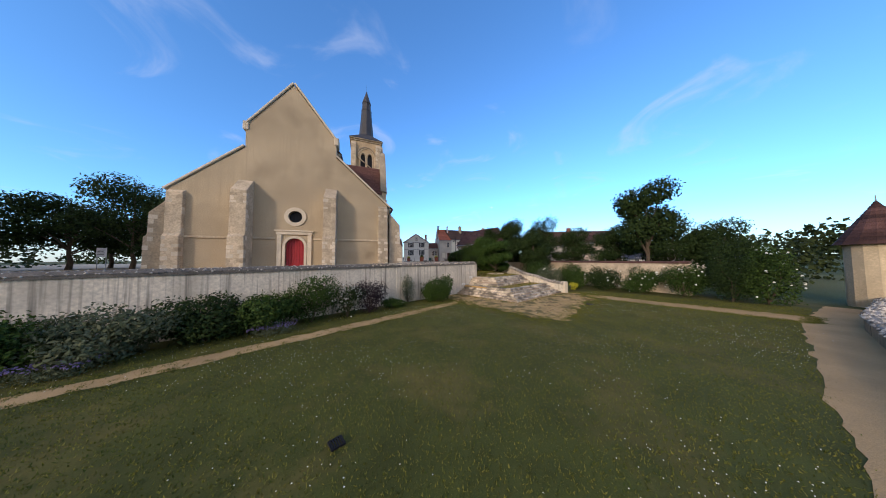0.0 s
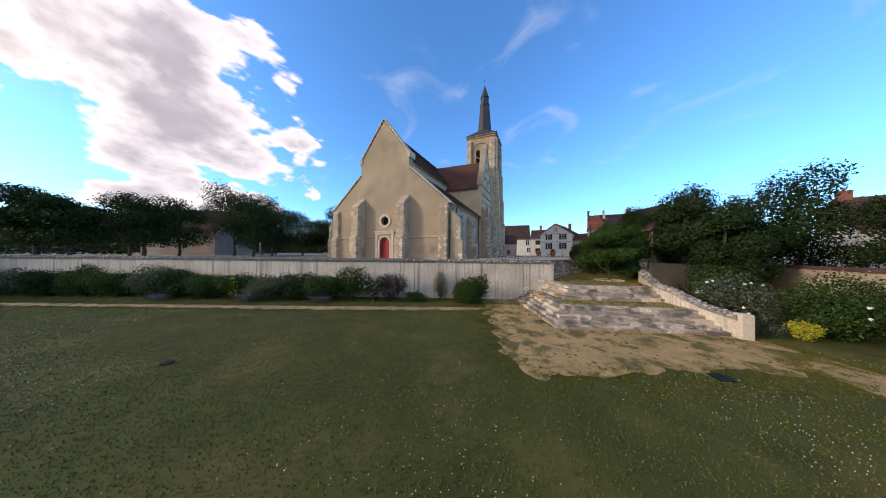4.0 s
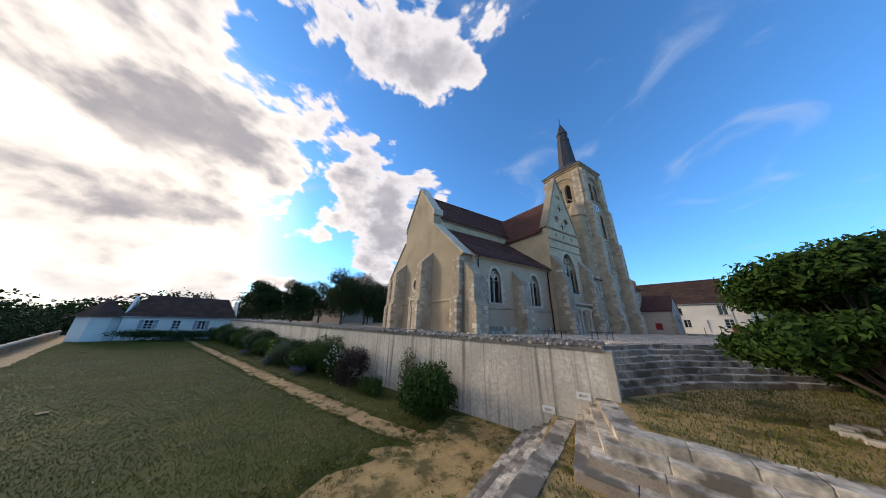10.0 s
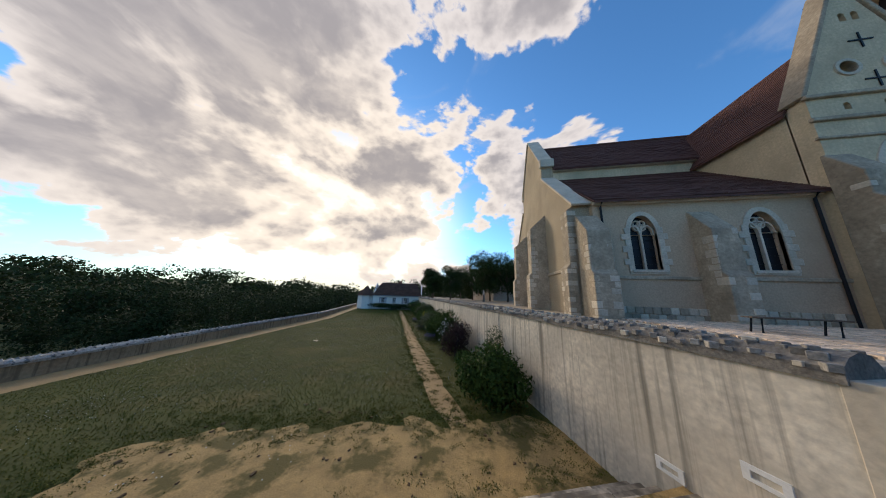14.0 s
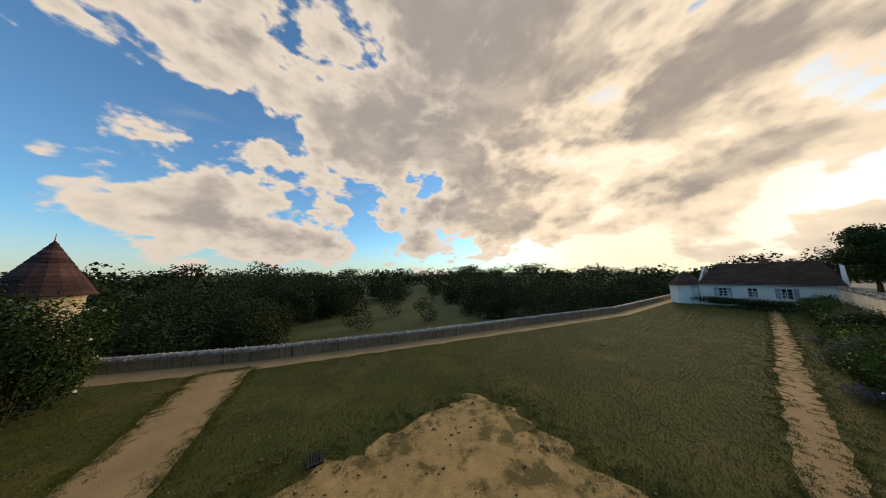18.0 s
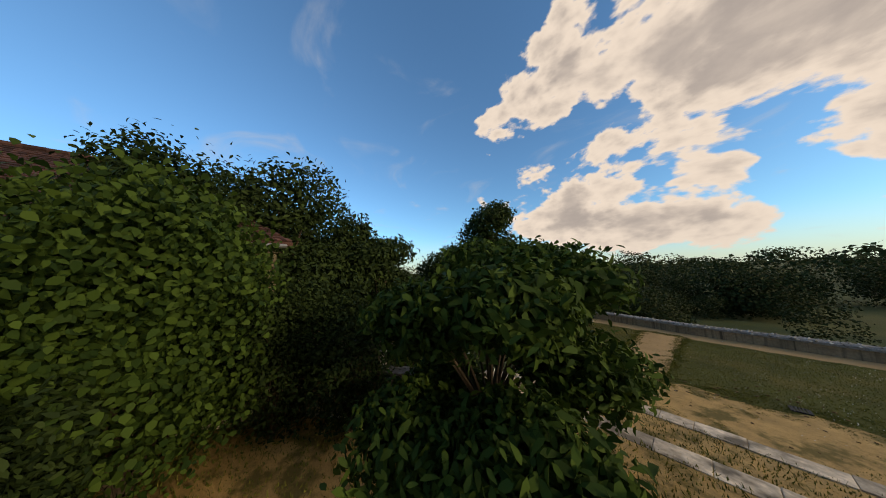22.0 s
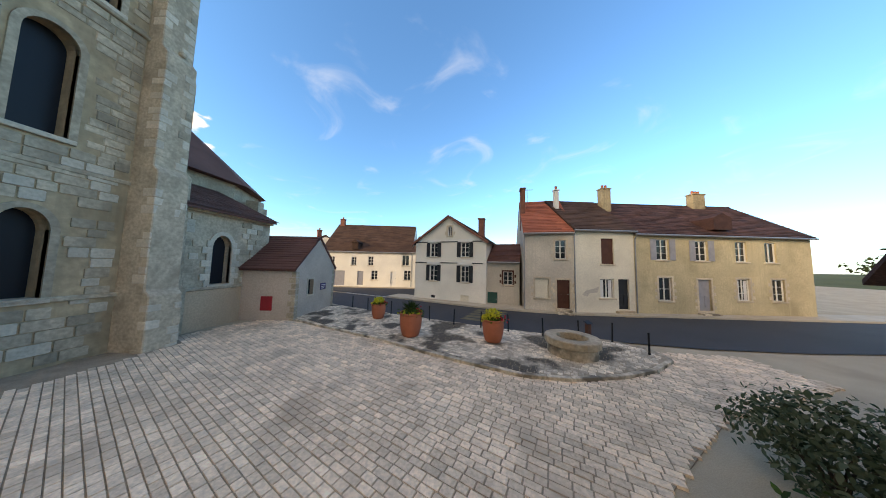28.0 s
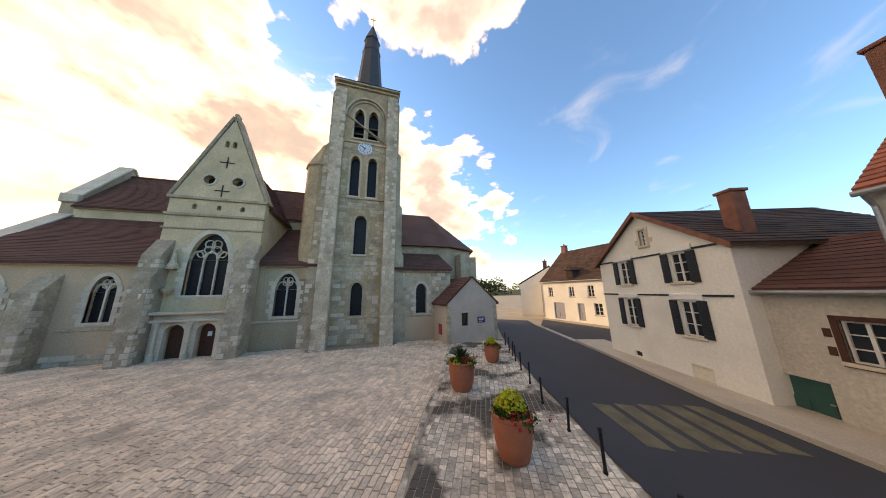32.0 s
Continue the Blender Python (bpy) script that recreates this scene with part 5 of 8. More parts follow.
def step_block(c, size, rz, name="step"):
    o = new(name, STEP)
    o.parent = stairs
    o.matrix_basis = Matrix.LocRotScale(c, Euler((random.uniform(-0.012, 0.012), random.uniform(-0.006, 0.006), rz)), size)


def flight(edges, z0, rise, seed=2):
    """Steps: edges is a list of front-edge polylines, lowest first; blocks of uneven length along each."""
    rnd = random.Random(seed)
    for k, line in enumerate(edges):
        zt = z0 + rise * (k + 1)
        for (ax, ay), (bx, by) in zip(line, line[1:]):
            a, b2 = Vector((ax, ay, 0)), Vector((bx, by, 0))
            L = (b2 - a).length
            d = (b2 - a) / L
            u = Vector((-d.y, d.x, 0))
            ang = math.atan2(d.y, d.x)
            s = 0.0
            while s < L - 0.05:
                w = min(rnd.uniform(0.55, 1.25), L - s)
                if L - s - w < 0.3:
                    w = L - s
                c = a + d * (s + w / 2) + u * (0.24 + rnd.uniform(-0.02, 0.02)) + Vector((0, 0, zt - rise / 2 - 0.02 + rnd.uniform(-0.008, 0.008)))
                step_block(c, (w - 0.014, 0.5, rise + 0.04), ang + rnd.uniform(-0.006, 0.006), name="step")
                s += w


def deck(outline, z, material, name, label, jit=0.0):
    bm = B()
    prism(bm, [(x, y, -3.6) for x, y in outline], (0, 0, z + 3.6))
    return part(name, bm, material, stairs, label)


# lower flight: five steps with a return along the wall
low = [[(14.5 + 0.33 * k, -2.1 + 0.02 * k), (16.9 + 0.15 * k, -8.6 + 0.37 * k), (24.6 - 0.06 * k, -6.55 + 0.33 * k)] for k in range(5)]
flight(low, LAWN_Z, 0.17, seed=2)
deck([(15.6, -2.0), (17.6, -6.9), (24.1, -5.1), (23.6, -1.6), (17.0, -0.9)], Z1 - 0.03, EARTH, "landing", "bare earth landing with thin grass")
mid = [[(16.3 + 0.2 * k, -1.75), (17.8 + 0.15 * k, -5.0 + 0.36 * k), (23.75 - 0.03 * k, -3.3 + 0.36 * k)] for k in range(4)]
flight(mid, Z1, 0.19, seed=3)
deck([(17.0, -1.5), (18.4, -3.7), (23.5, -2.0), (23.9, 0.6), (24.6, 2.2), (26.0, 4.6), (26.1, 9.3), (23.8, 11.0), (20.6, 10.9), (17.2, 4.0), (16.4, -0.5)], Z2 - 0.01, EARTH, "landing", "dry earth terrace with grass tufts under a tree")
FOOT = [(17.3, -0.9), (18.5, 3.4), (20.5, 7.0), (22.6, 9.7)]
HEAD = [(16.2, -0.2), (16.6, 4.3), (18.4, 8.3), (20.4, 10.9)]
up = [[(a + (c - a) * k / 7, b + (d - b) * k / 7) for (a, b), (c, d) in zip(FOOT, HEAD)] for k in range(7)]
flight(up, Z2, 0.2, seed=4)
for lines, z0, rise, back in ((up, Z2, 0.2, [(20.1, 11.1), (16.2, 4.5), (15.8, -0.1)]), (low, LAWN_Z, 0.17, [(23.6, 0.0), (17.0, -1.3)]), (mid, Z1, 0.19, [(23.6, 0.2), (17.4, -1.0)])):
    bm = B()
    for k, line in enumerate(lines):
        prism(bm, [(x, y, -3.6) for x, y in line + back], (0, 0, z0 + rise * (k + 1) - 0.04 + 3.6))
    part("stair_core", bm, JOINT, stairs)

# ---- plaza, kerbs, road ----
KERB = [(13.4, 29.4), (16.2, 28.1), (18.9, 26.9), (21.0, 25.7), (22.5, 24.95), (24.3, 24.15), (25.7, 24.0), (27.4, 24.3), (28.8, 24.8), (30.1, 25.6), (30.2, 26.6), (29.5, 27.4)]
ROADN = [(2.0, 40.5), (8.0, 37.0), (11.9, 34.8), (18.1, 31.7), (21.8, 30.2), (24.5, 29.1), (26.7, 28.4), (29.5, 27.7), (33.0, 27.1), (37.2, 27.0), (60.0, 28.5)]
ROADF = [(5.0, 43.5), (8.3, 41.7), (13.4, 39.5), (18.9, 37.2), (24.4, 34.6), (27.7, 33.6), (31.3, 33.0), (38.7, 33.1), (60.0, 33.5)]
STRIP = [(29.3, 27.6), (26.7, 28.2), (24.5, 28.9), (21.8, 30.0), (18.1, 31.5), (13.8, 33.6), (12.6, 34.2), (12.6, 32.4), (13.0, 30.0)]
BED = [(18.2, 8.6), (20.3, 11.1), (20.9, 13.0), (21.6, 15.0), (22.2, 16.6), (22.9, 17.9), (25.5, 20.9), (28.7, 22.8), (33.5, 24.2)]
SQUARE = [(8.9, 0.9), (15.9, 0.9), (16.3, 4.5)] + BED + [(33.5, 26.4)] + KERB[-2::-1] + [(12.6, 29.3), (11.2, 29.3), (10.2, 26.0), (9.7, 20.0), (9.2, 9.0)]
plaza = thing("plaza", "paved church square in worn pale limestone setts", "pavement", kind="structure")
bm = B()
prism(bm, [(x, y, -0.03) for x, y in SQUARE], (0, 0, 0.04))
part("paving_bed", bm, JOINT, plaza)
isl = thing("raised_pavement", "slightly raised strip of mottled cobbles beside the road", "pavement", kind="structure")
bm = B()
prism(bm, [(x, y, -0.05) for x, y in KERB + STRIP], (0, 0, 0.17))
part("cobble_bed", bm, JOINT, isl)
rnd = random.Random(8)
for (ax, ay), (bx, by) in zip(KERB, KERB[1:]):
    a, b2 = Vector((ax, ay, 0)), Vector((bx, by, 0))
    n = max(1, round((b2 - a).length / 0.8))
    ang = math.atan2(by - ay, bx - ax)
    for k in range(n):
        c = a.lerp(b2, (k + 0.5) / n)
        stone(isl, (c.x, c.y, 0.03), ((b2 - a).length / n - 0.015, 0.15, 0.2), STEP_STONE, ang, name="kerb_stone")
road_pts = ROADN + ROADF[::-1]
sheet("road", road_pts, 0.03, ASPHALT, "dark asphalt village street curving past the square", "road")
sheet("side_road", [(18.4, 37.8), (13.4, 39.9), (8.6, 42.2), (5.0, 46.0), (21.0, 46.5), (21.0, 42.0), (18.7, 40.2)], 0.026, ASPHALT, "asphalt side street", "road")
pv = [(15.8, 38.65), (18.9, 37.25), (24.4, 34.65), (27.7, 33.65), (31.3, 33.05), (38.7, 33.15), (60.0, 33.55), (60.0, 36.0), (36.0, 35.0), (31.2, 34.8), (28.0, 35.6), (25.4, 36.6), (19.0, 39.6), (16.6, 40.6)]
sheet("far_pavement", pv, 0.15, SIDEWALK, "pale concrete pavement in front of the houses", "pavement", th=0.14)
for k in range(5):
    t = k / 5
    a = Vector((22.7, 31.0)).lerp(Vector((24.2, 34.3)), t)
    bm = B()
    prism(bm, [(a.x, a.y, 0.034), (a.x + 0.36, a.y + 0.42, 0.034), (a.x + 0.36 + 2.0, a.y + 0.42 - 0.75, 0.034), (a.x + 2.0, a.y - 0.75, 0.034)], (0, 0, 0.006))
    tagged(part("crossing_stripe", bm, ROAD_YELLOW), "worn yellowish stripe of a pedestrian crossing", "road marking", "pedestrian crossing", "structure")
for k in range(7):
    a = Vector((10.6, 40.9)).lerp(Vector((16.0, 38.6)), k / 7)
    bm = B()
    prism(bm, [(a.x, a.y, 0.034), (a.x + 0.6, a.y - 0.3, 0.034), (a.x + 0.72, a.y - 0.06, 0.034), (a.x + 0.12, a.y + 0.24, 0.034)], (0, 0, 0.006))
    tagged(part("give_way_mark", bm, ROAD_WHITE), "white dashed line across the side street", "road marking", "give way line", "structure")

# ---- houses ----
def opening(hs, kind, u, z, w, h, place, tags):
    """A window, door or shutter in a front at (u, z), with frame, panes, sill."""
    o = rect(u, z, w, h)
    if kind == "door":
        bm = B()
        fill(bm, o, place, 0.14)
        d = part("door", bm, tags.get("mat", SHUTTER_VOID), hs)
        bm = B()
        for s in (-1, 1):
            a, c = Vector(place(u + s * w * 0.24 - w * 0.17, z + h * 0.12, 0.10)), Vector(place(u + s * w * 0.24 + w * 0.17, z + h * 0.48, 0.14))
            box(bm, a.x, c.x, a.y, c.y, a.z, c.z, 0.01)
        part("door_panel", bm, tags.get("mat", SHUTTER_VOID), d)
        bm = B()
        a = Vector(place(u + w * 0.36, z + h * 0.5, 0.06))
        box(bm, a.x - 0.02, a.x + 0.08, a.y - 0.02, a.y + 0.03, a.z - 0.02, a.z + 0.02, 0.008)
        part("door_handle", bm, GREY_METAL, d)
    elif kind == "blind":
        bm = B()
        fill(bm, o, place, 0.1)
        part("shutter_board", bm, tags.get("mat", CREAM_PAINT), hs)
    else:
        bm = B()
        fill(bm, o, place, 0.16)
        wi = part("window", bm, GLASS, hs)
        bm = B()
        fw = 0.05
        ring(bm, [(u - w / 2 + fw, z + fw), (u + w / 2 - fw, z + fw), (u + w / 2 - fw, z + h - fw), (u - w / 2 + fw, z + h - fw)], o, place, 0.10, 0.155)
        bars = [(u - 0.035, z, u + 0.035, z + h)]
        for k in range(1, tags.get("rows", 3)):
            zz = z + h * k / tags.get("rows", 3)
            bars.append((u - w / 2, zz - 0.014, u + w / 2, zz + 0.014))
        for x0, z0, x1, z1 in bars:
            a, c = Vector(place(x0, z0, 0.11)), Vector(place(x1, z1, 0.15))
            box(bm, a.x, c.x, a.y, c.y, a.z, c.z)
        part("window_frame", bm, tags.get("frame", FRAME_WHITE), wi)
        if tags.get("curtain"):
            bm = B()
            for s in (-1, 1):
                fill(bm, rect(u + s * w * 0.3, z + 0.05, w * 0.26, h * 0.9), place, 0.158)
            part("curtain", bm, SIGN_WHITE, wi)
    if tags.get("sill", kind == "window" or kind == "blind"):
        a, c = Vector(place(u - w / 2 - 0.12, z - 0.1, -0.08)), Vector(place(u + w / 2 + 0.12, z, 0.1))
        bm = B()
        box(bm, a.x, c.x, a.y, c.y, a.z, c.z, 0.01)
        part("sill", bm, STONE_PALE, hs)
    if tags.get("surround"):
        bm = B()
        ring(bm, o, grow(o, 0.13), place, -0.02, 0.1)
        part("surround", bm, tags["surround"], hs)
        for s in (-1, 1):
            for k in range(int(h / 0.5)):
                a, c = Vector(place(u + s * (w / 2 + 0.16), z + 0.12 + k * 0.5, -0.024)), Vector(place(u + s * (w / 2 + 0.3), z + 0.36 + k * 0.5, 0.05))
                cc = (a + c) / 2
                stone(hs, cc, (abs(c.x - a.x), abs(c.y - a.y), abs(c.z - a.z)), tags["surround"], name="quoin")
    if tags.get("shutters"):
        for s in (-1, 1):
            bm = B()
            uc = u + s * (w / 2 + w * 0.27)
            a, c = Vector(place(uc - w * 0.24, z - 0.02, -0.06)), Vector(place(uc + w * 0.24, z + h + 0.02, -0.015))
            box(bm, a.x, c.x, a.y, c.y, a.z, c.z, 0.008)
            sh_ = part("shutter", bm, tags["shutters"], hs)
            for k in range(int(h / 0.12)):
                zz = z + 0.06 + k * 0.12
                a2, c2 = Vector(place(uc - w * 0.19, zz, -0.075)), Vector(place(uc + w * 0.19, zz + 0.07, -0.058))
                bm = B()
                box(bm, a2.x, c2.x, a2.y, c2.y, a2.z, c2.z)
                part("slat", bm, tags["shutters"], sh_)
    if tags.get("lintel"):
        a, c = Vector(place(u - w / 2 - 0.3, z + h + 0.05, -0.07)), Vector(place(u + w / 2 + 0.3, z + h + 0.3, 0.02))
        bm = B()
        box(bm, a.x, c.x, a.y, c.y, a.z, c.z, 0.015)
        part("lintel", bm, tags["lintel"], hs)


def house(name, label, p0, p1, depth, eave, ridge, wall, roof, openings=(), z0=0.1, gable_front=False, over=0.25, hip=0.0, step=0.24, pitch_back=True, seed=1, cat="house"):
    """A house whose front runs from p0 to p1 (seen from outside, left to right)."""
    a, b2 = Vector(p0), Vector(p1)
    L = (b2 - a).length
    ang = math.degrees(math.atan2(b2.y - a.y, b2.x - a.x))
    hs = thing(name, label, cat, a.x, a.y, z0, ang)
    pl = lambda u, z, d: (u, d, z)
    holes = [rect(u, z, w, h) for kd, u, z, w, h, tg in openings]
    out = [(0, -0.4), (L, -0.4), (L, eave)] + ([(L / 2, ridge)] if gable_front else []) + [(0, eave)]
    bm = B()
    panel(bm, out, holes, pl, 0.3)
    part("front_wall", bm, wall, hs)
    for x in (0.0, L - 0.3):
        bm = B()
        if gable_front:
            box(bm, x, x + 0.3, 0.3, depth, -0.4, eave)
        else:
            prism(bm, [(x, 0.3, -0.4), (x, depth, -0.4), (x, depth, eave), (x, depth / 2, ridge - 0.1), (x, 0.3, eave + (ridge - eave) * 0.3 / depth)], (0.3, 0, 0))
        part("side_wall", bm, wall, hs)
    bm = B()
    box(bm, 0.3, L - 0.3, depth - 0.3, depth, -0.4, eave)
    part("back_wall", bm, wall, hs)
    if gable_front:
        for s in (-1, 1):
            e, r = (L / 2 + s * (L / 2 + over)), L / 2
            dz = over * (ridge - eave) / (L / 2)
            pts = [(e, -over, eave - dz), (e, depth, eave - dz), (r, depth, ridge), (r, -over, ridge)]
            bm = B()
            prism(bm, [(x, y, z + 0.12) for x, y, z in pts], (0, 0, -0.12))
            part("roof", bm, roof, hs)
            q = [(x, y, z + 0.13) for x, y, z in pts]
            courses("roof_tiles", q[0], q[1], q[2], q[3], roof, hs, step, seed=seed)
        bm = B()
        for s in (-1, 1):
            e = L / 2 + s * (L / 2 + over)
            dz = over * (ridge - eave) / (L / 2)
            prism(bm, [(e, -over - 0.04, eave - dz - 0.08), (e, -over - 0.04, eave - dz + 0.16), (L / 2, -over - 0.04, ridge + 0.16), (L / 2, -over - 0.04, ridge - 0.08)], (0, 0.05, 0))
        part("barge_board", bm, BRICK_RED, hs)
    else:
        dz = over * (ridge - eave) / (depth / 2)
        for s in (0, 1):
            y0 = -over if s == 0 else depth + over
            pts = [(-0.05, y0, eave - dz), (L + 0.05, y0, eave - dz), (L + 0.05 - hip, depth / 2, ridge), (-0.05 + hip, depth / 2, ridge)]
            bm = B()
            prism(bm, [(x, y, z + 0.12) for x, y, z in pts], (0, 0, -0.12))
            part("roof", bm, roof, hs)
            if s == 0:
                q = [(x, y, z + 0.13) for x, y, z in pts]
                courses("roof_tiles", q[0], q[1], q[2], q[3], roof, hs, step, seed=seed)
        bm = B()
        tube(bm, [(-0.05 + hip, depth / 2, ridge + 0.08), (L + 0.05 - hip, depth / 2, ridge + 0.08)], 0.12)
        part("ridge", bm, roof, hs)
        bm = B()
        tube(bm, [(-0.05, -over - 0.07, eave - dz + 0.02), (L + 0.05, -over - 0.07, eave - dz + 0.02)], 0.07)
        part("gutter", bm, GREY_METAL, hs)
        bm = B()
        tube(bm, [(0.06, -over - 0.07, eave - dz), (0.06, -0.07, eave - 0.5), (0.06, -0.07, 0.0)], 0.045)
        part("downpipe", bm, GREY_METAL, hs)
    for kd, u, z, w, h, tg in openings:
        opening(hs, kd, u, z, w, h, pl, tg)
    return hs


def chimney(hs, u, v, z0, z1, w=0.5, d=0.5, material=None, pots=1, name="chimney"):
    bm = B()
    box(bm, u - w / 2, u + w / 2, v - d / 2, v + d / 2, z0, z1, 0.02)
    box(bm, u - w / 2 - 0.06, u + w / 2 + 0.06, v - d / 2 - 0.06, v + d / 2 + 0.06, z1, z1 + 0.12, 0.02)
    c = part(name, bm, material or BRICK_RED, hs)
    for k in range(pots):
        bm = B()
        lathe(bm, [(0.11, z1 + 0.1), (0.1, z1 + 0.4), (0.12, z1 + 0.42)], 10, u + (k - (pots - 1) / 2) * 0.3, v)
        part("pot", bm, TERRACOTTA, c)


SH_ = {"shutters": SHUTTER_VOID, "lintel": FRAME_WHITE, "rows": 3}
wh = house("white_house", "white gabled house with black shutters and red verges", (18.6, 38.5), (25.1, 35.9), 9.0, 5.35, 7.7, WHITE_PAINT, TILE_BROWN,
           [("window", 2.0, 1.75, 0.75, 1.45, SH_), ("window", 5.1, 1.75, 0.75, 1.45, SH_), ("window", 2.0, 4.0, 0.75, 1.3, SH_), ("window", 5.1, 4.0, 0.75, 1.3, SH_),
            ("window", 3.6, 5.95, 0.42, 0.85, {"surround": STONE_PALE, "rows": 4}), ("blind", 2.0, 0.15, 0.45, 0.25, {"sill": False, "mat": SHUTTER_VOID}), ("blind", 5.1, 0.0, 0.8, 0.6, {"sill": False})], gable_front=True, seed=31)
for z in (3.4, 5.35):
    bm = B()
    box(bm, 0.0, 6.75, -0.05, 0.02, z, z + 0.08, 0.01)
    part("band", bm, SHUTTER_VOID, wh, "dark painted band across the front")
chimney(wh, 6.2, 1.6, 5.0, 7.6, 0.5, 0.6, pots=0)
ln = house("link_house", "low grey annex with a dark red-brown tile roof", (25.15, 36.5), (27.8, 35.5), 5.0, 3.7, 5.2, GREY_PLASTER, TILE_NAVE,
           [("window", 1.9, 1.7, 0.75, 1.1, {"rows": 3, "surround": BROWN_WOOD}), ("door", 0.55, -0.2, 1.0, 1.2, {"mat": GREEN_PAINT})], seed=32)
S_ = {"surround": STONE_PALE}
rh = house("red_roof_house", "narrow grey plastered house with bright red tiles", (27.75, 34.3), (31.1, 33.5), 8.0, 6.0, 9.3, GREY_PLASTER, TILE_RED,
           [("window", 2.6, 3.9, 0.75, 1.4, {**S_, "rows": 3}), ("blind", 1.3, 0.95, 0.95, 1.45, {**S_}), ("door", 2.75, 0.25, 0.85, 2.1, {**S_, "mat": BROWN_WOOD})], seed=33)
chimney(rh, 0.15, 2.6, 6.5, 10.2, 0.4, 0.8, pots=0)
bm = B()
for k in range(2):
    box(bm, 2.25, 3.25, -0.75 + 0.3 * k, 0.02, -0.15, 0.05 + 0.17 * k, 0.03)
part("doorstep", bm, STEP_STONE, rh)
ch_ = house("cream_house", "cream rendered house with a flaking patch", (31.1, 33.5), (35.7, 33.8), 8.0, 6.2, 9.3, CREAM_PAINT, TILE_BROWN,
            [("blind", 2.6, 3.6, 0.95, 1.9, {"mat": BROWN_WOOD}), ("window", 2.5, 1.1, 1.05, 1.4, {"rows": 1, "curtain": True}), ("door", 3.75, 0.3, 0.8, 2.2, {"mat": SHUTTER_VOID})], seed=34)
chimney(ch_, 0.35, 2.8, 7.0, 10.0, 0.35, 0.35, material=WHITE_PAINT, pots=1)
bm = B()
for p_, q_ in ((-0.9, 0.28),):
    prism(bm, [(0.6, -0.006, 1.3), (1.0, -0.006, 1.2), (1.2, -0.006, 1.45), (1.75, -0.006, 1.5), (1.9, -0.006, 1.95), (1.6, -0.006, 1.8), (0.9, -0.006, 1.62)], (0, 0.004, 0))
part("bare_patch", bm, GREY_PLASTER, ch_)
bm = B()
for k in range(3):
    box(bm, 3.1, 4.4, -0.85 + 0.28 * k, 0.02, -0.15, -0.02 + 0.12 * k, 0.03)
part("doorstep", bm, ASHLAR, ch_)
G_ = {"shutters": GREY_SHUTTER, "rows": 3}
yh = house("yellow_house", "long old house with yellowed plaster and grey shutters", (35.7, 33.8), (49.5, 34.6), 9.0, 6.0, 9.4, YELLOW_PLASTER, TILE_OLD,
           [("window", 2.2, 4.0, 0.95, 1.55, G_), ("window", 5.2, 4.0, 0.95, 1.5, G_), ("window", 8.3, 4.0, 0.9, 1.5, {"rows": 3}), ("window", 10.6, 4.0, 0.9, 1.5, {"rows": 1}),
            ("window", 2.3, 1.0, 1.0, 1.7, {"rows": 2, **S_}), ("door", 5.3, 0.3, 1.0, 2.3, {"mat": GREY_SHUTTER, **S_}), ("window", 8.3, 1.1, 1.0, 1.6, {"rows": 3, "curtain": True, **S_}), ("window", 11.0, 1.1, 1.0, 1.6, {"rows": 3, **S_})], seed=35)
chimney(yh, 0.4, 3.2, 6.5, 10.4, 0.8, 0.6, material=BARN_PLASTER, pots=2)
chimney(yh, 10.2, 4.2, 8.0, 10.5, 1.2, 0.6, material=BARN_PLASTER, pots=3)
bm = B()
prism(bm, [(6.2, -0.1, 6.4), (7.6, -0.1, 6.4), (7.6, -0.1, 7.3), (6.9, -0.1, 7.7), (6.2, -0.1, 7.3)], (0, 2.4, 0))
part("dormer", bm, TILE_OLD, yh)
bm = B()
for k in range(2):
    box(bm, 4.6, 6.0, -0.7 + 0.3 * k, 0.02, -0.2, 0.0 + 0.15 * k, 0.03)
part("doorstep", bm, STEP_STONE, yh)
fh = house("farmhouse", "long pale farmhouse with a big brown tile roof", (3.6, 47.6), (16.4, 48.4), 10.0, 5.0, 9.4, WHITE_PAINT, TILE_BROWN,
           [("window", 1.5, 2.9, 0.7, 1.2, {"rows": 3}), ("window", 4.6, 2.9, 0.7, 1.2, {"rows": 3}), ("window", 7.0, 2.9, 0.75, 1.3, {"rows": 3}), ("window", 12.0, 3.0, 1.0, 1.5, {"rows": 1}), ("door", 2.6, 0.0, 1.6, 2.1, {"mat": GREY_SHUTTER}),
            ("door", 5.6, 0.1, 0.85, 2.0, {"mat": GREY_SHUTTER}), ("window", 7.6, 0.9, 0.9, 1.3, {"rows": 3}), ("door", 10.3, 0.1, 0.8, 2.0, {"mat": FRAME_WHITE}), ("window", 12.3, 0.9, 1.0, 1.4, {"rows": 3})], seed=36)
chimney(fh, 0.6, 5.0, 8.6, 10.4, 0.7, 0.6, material=BRICK_RED, pots=1)
bm = B()
box(bm, 4.3, 5.2, -0.2, 1.2, 5.2, 6.2, 0.02)
prism(bm, [(4.1, -0.4, 6.15), (5.4, -0.4, 6.15), (4.75, -0.4, 6.6)], (0, 2.2, 0))
part("dormer", bm, TILE_BROWN, fh)
nh = house("neighbour_house", "white rendered house with dark roof", (16.4, 48.4), (20.4, 48.0), 8.0, 5.0, 7.6, WHITE_PAINT, TILE_BROWN, [("blind", 2.0, 3.2, 1.3, 1.2, {"mat": SHUTTER_VOID}), ("blind", 2.0, 1.0, 1.3, 1.1, {"mat": SHUTTER_VOID})], seed=37)
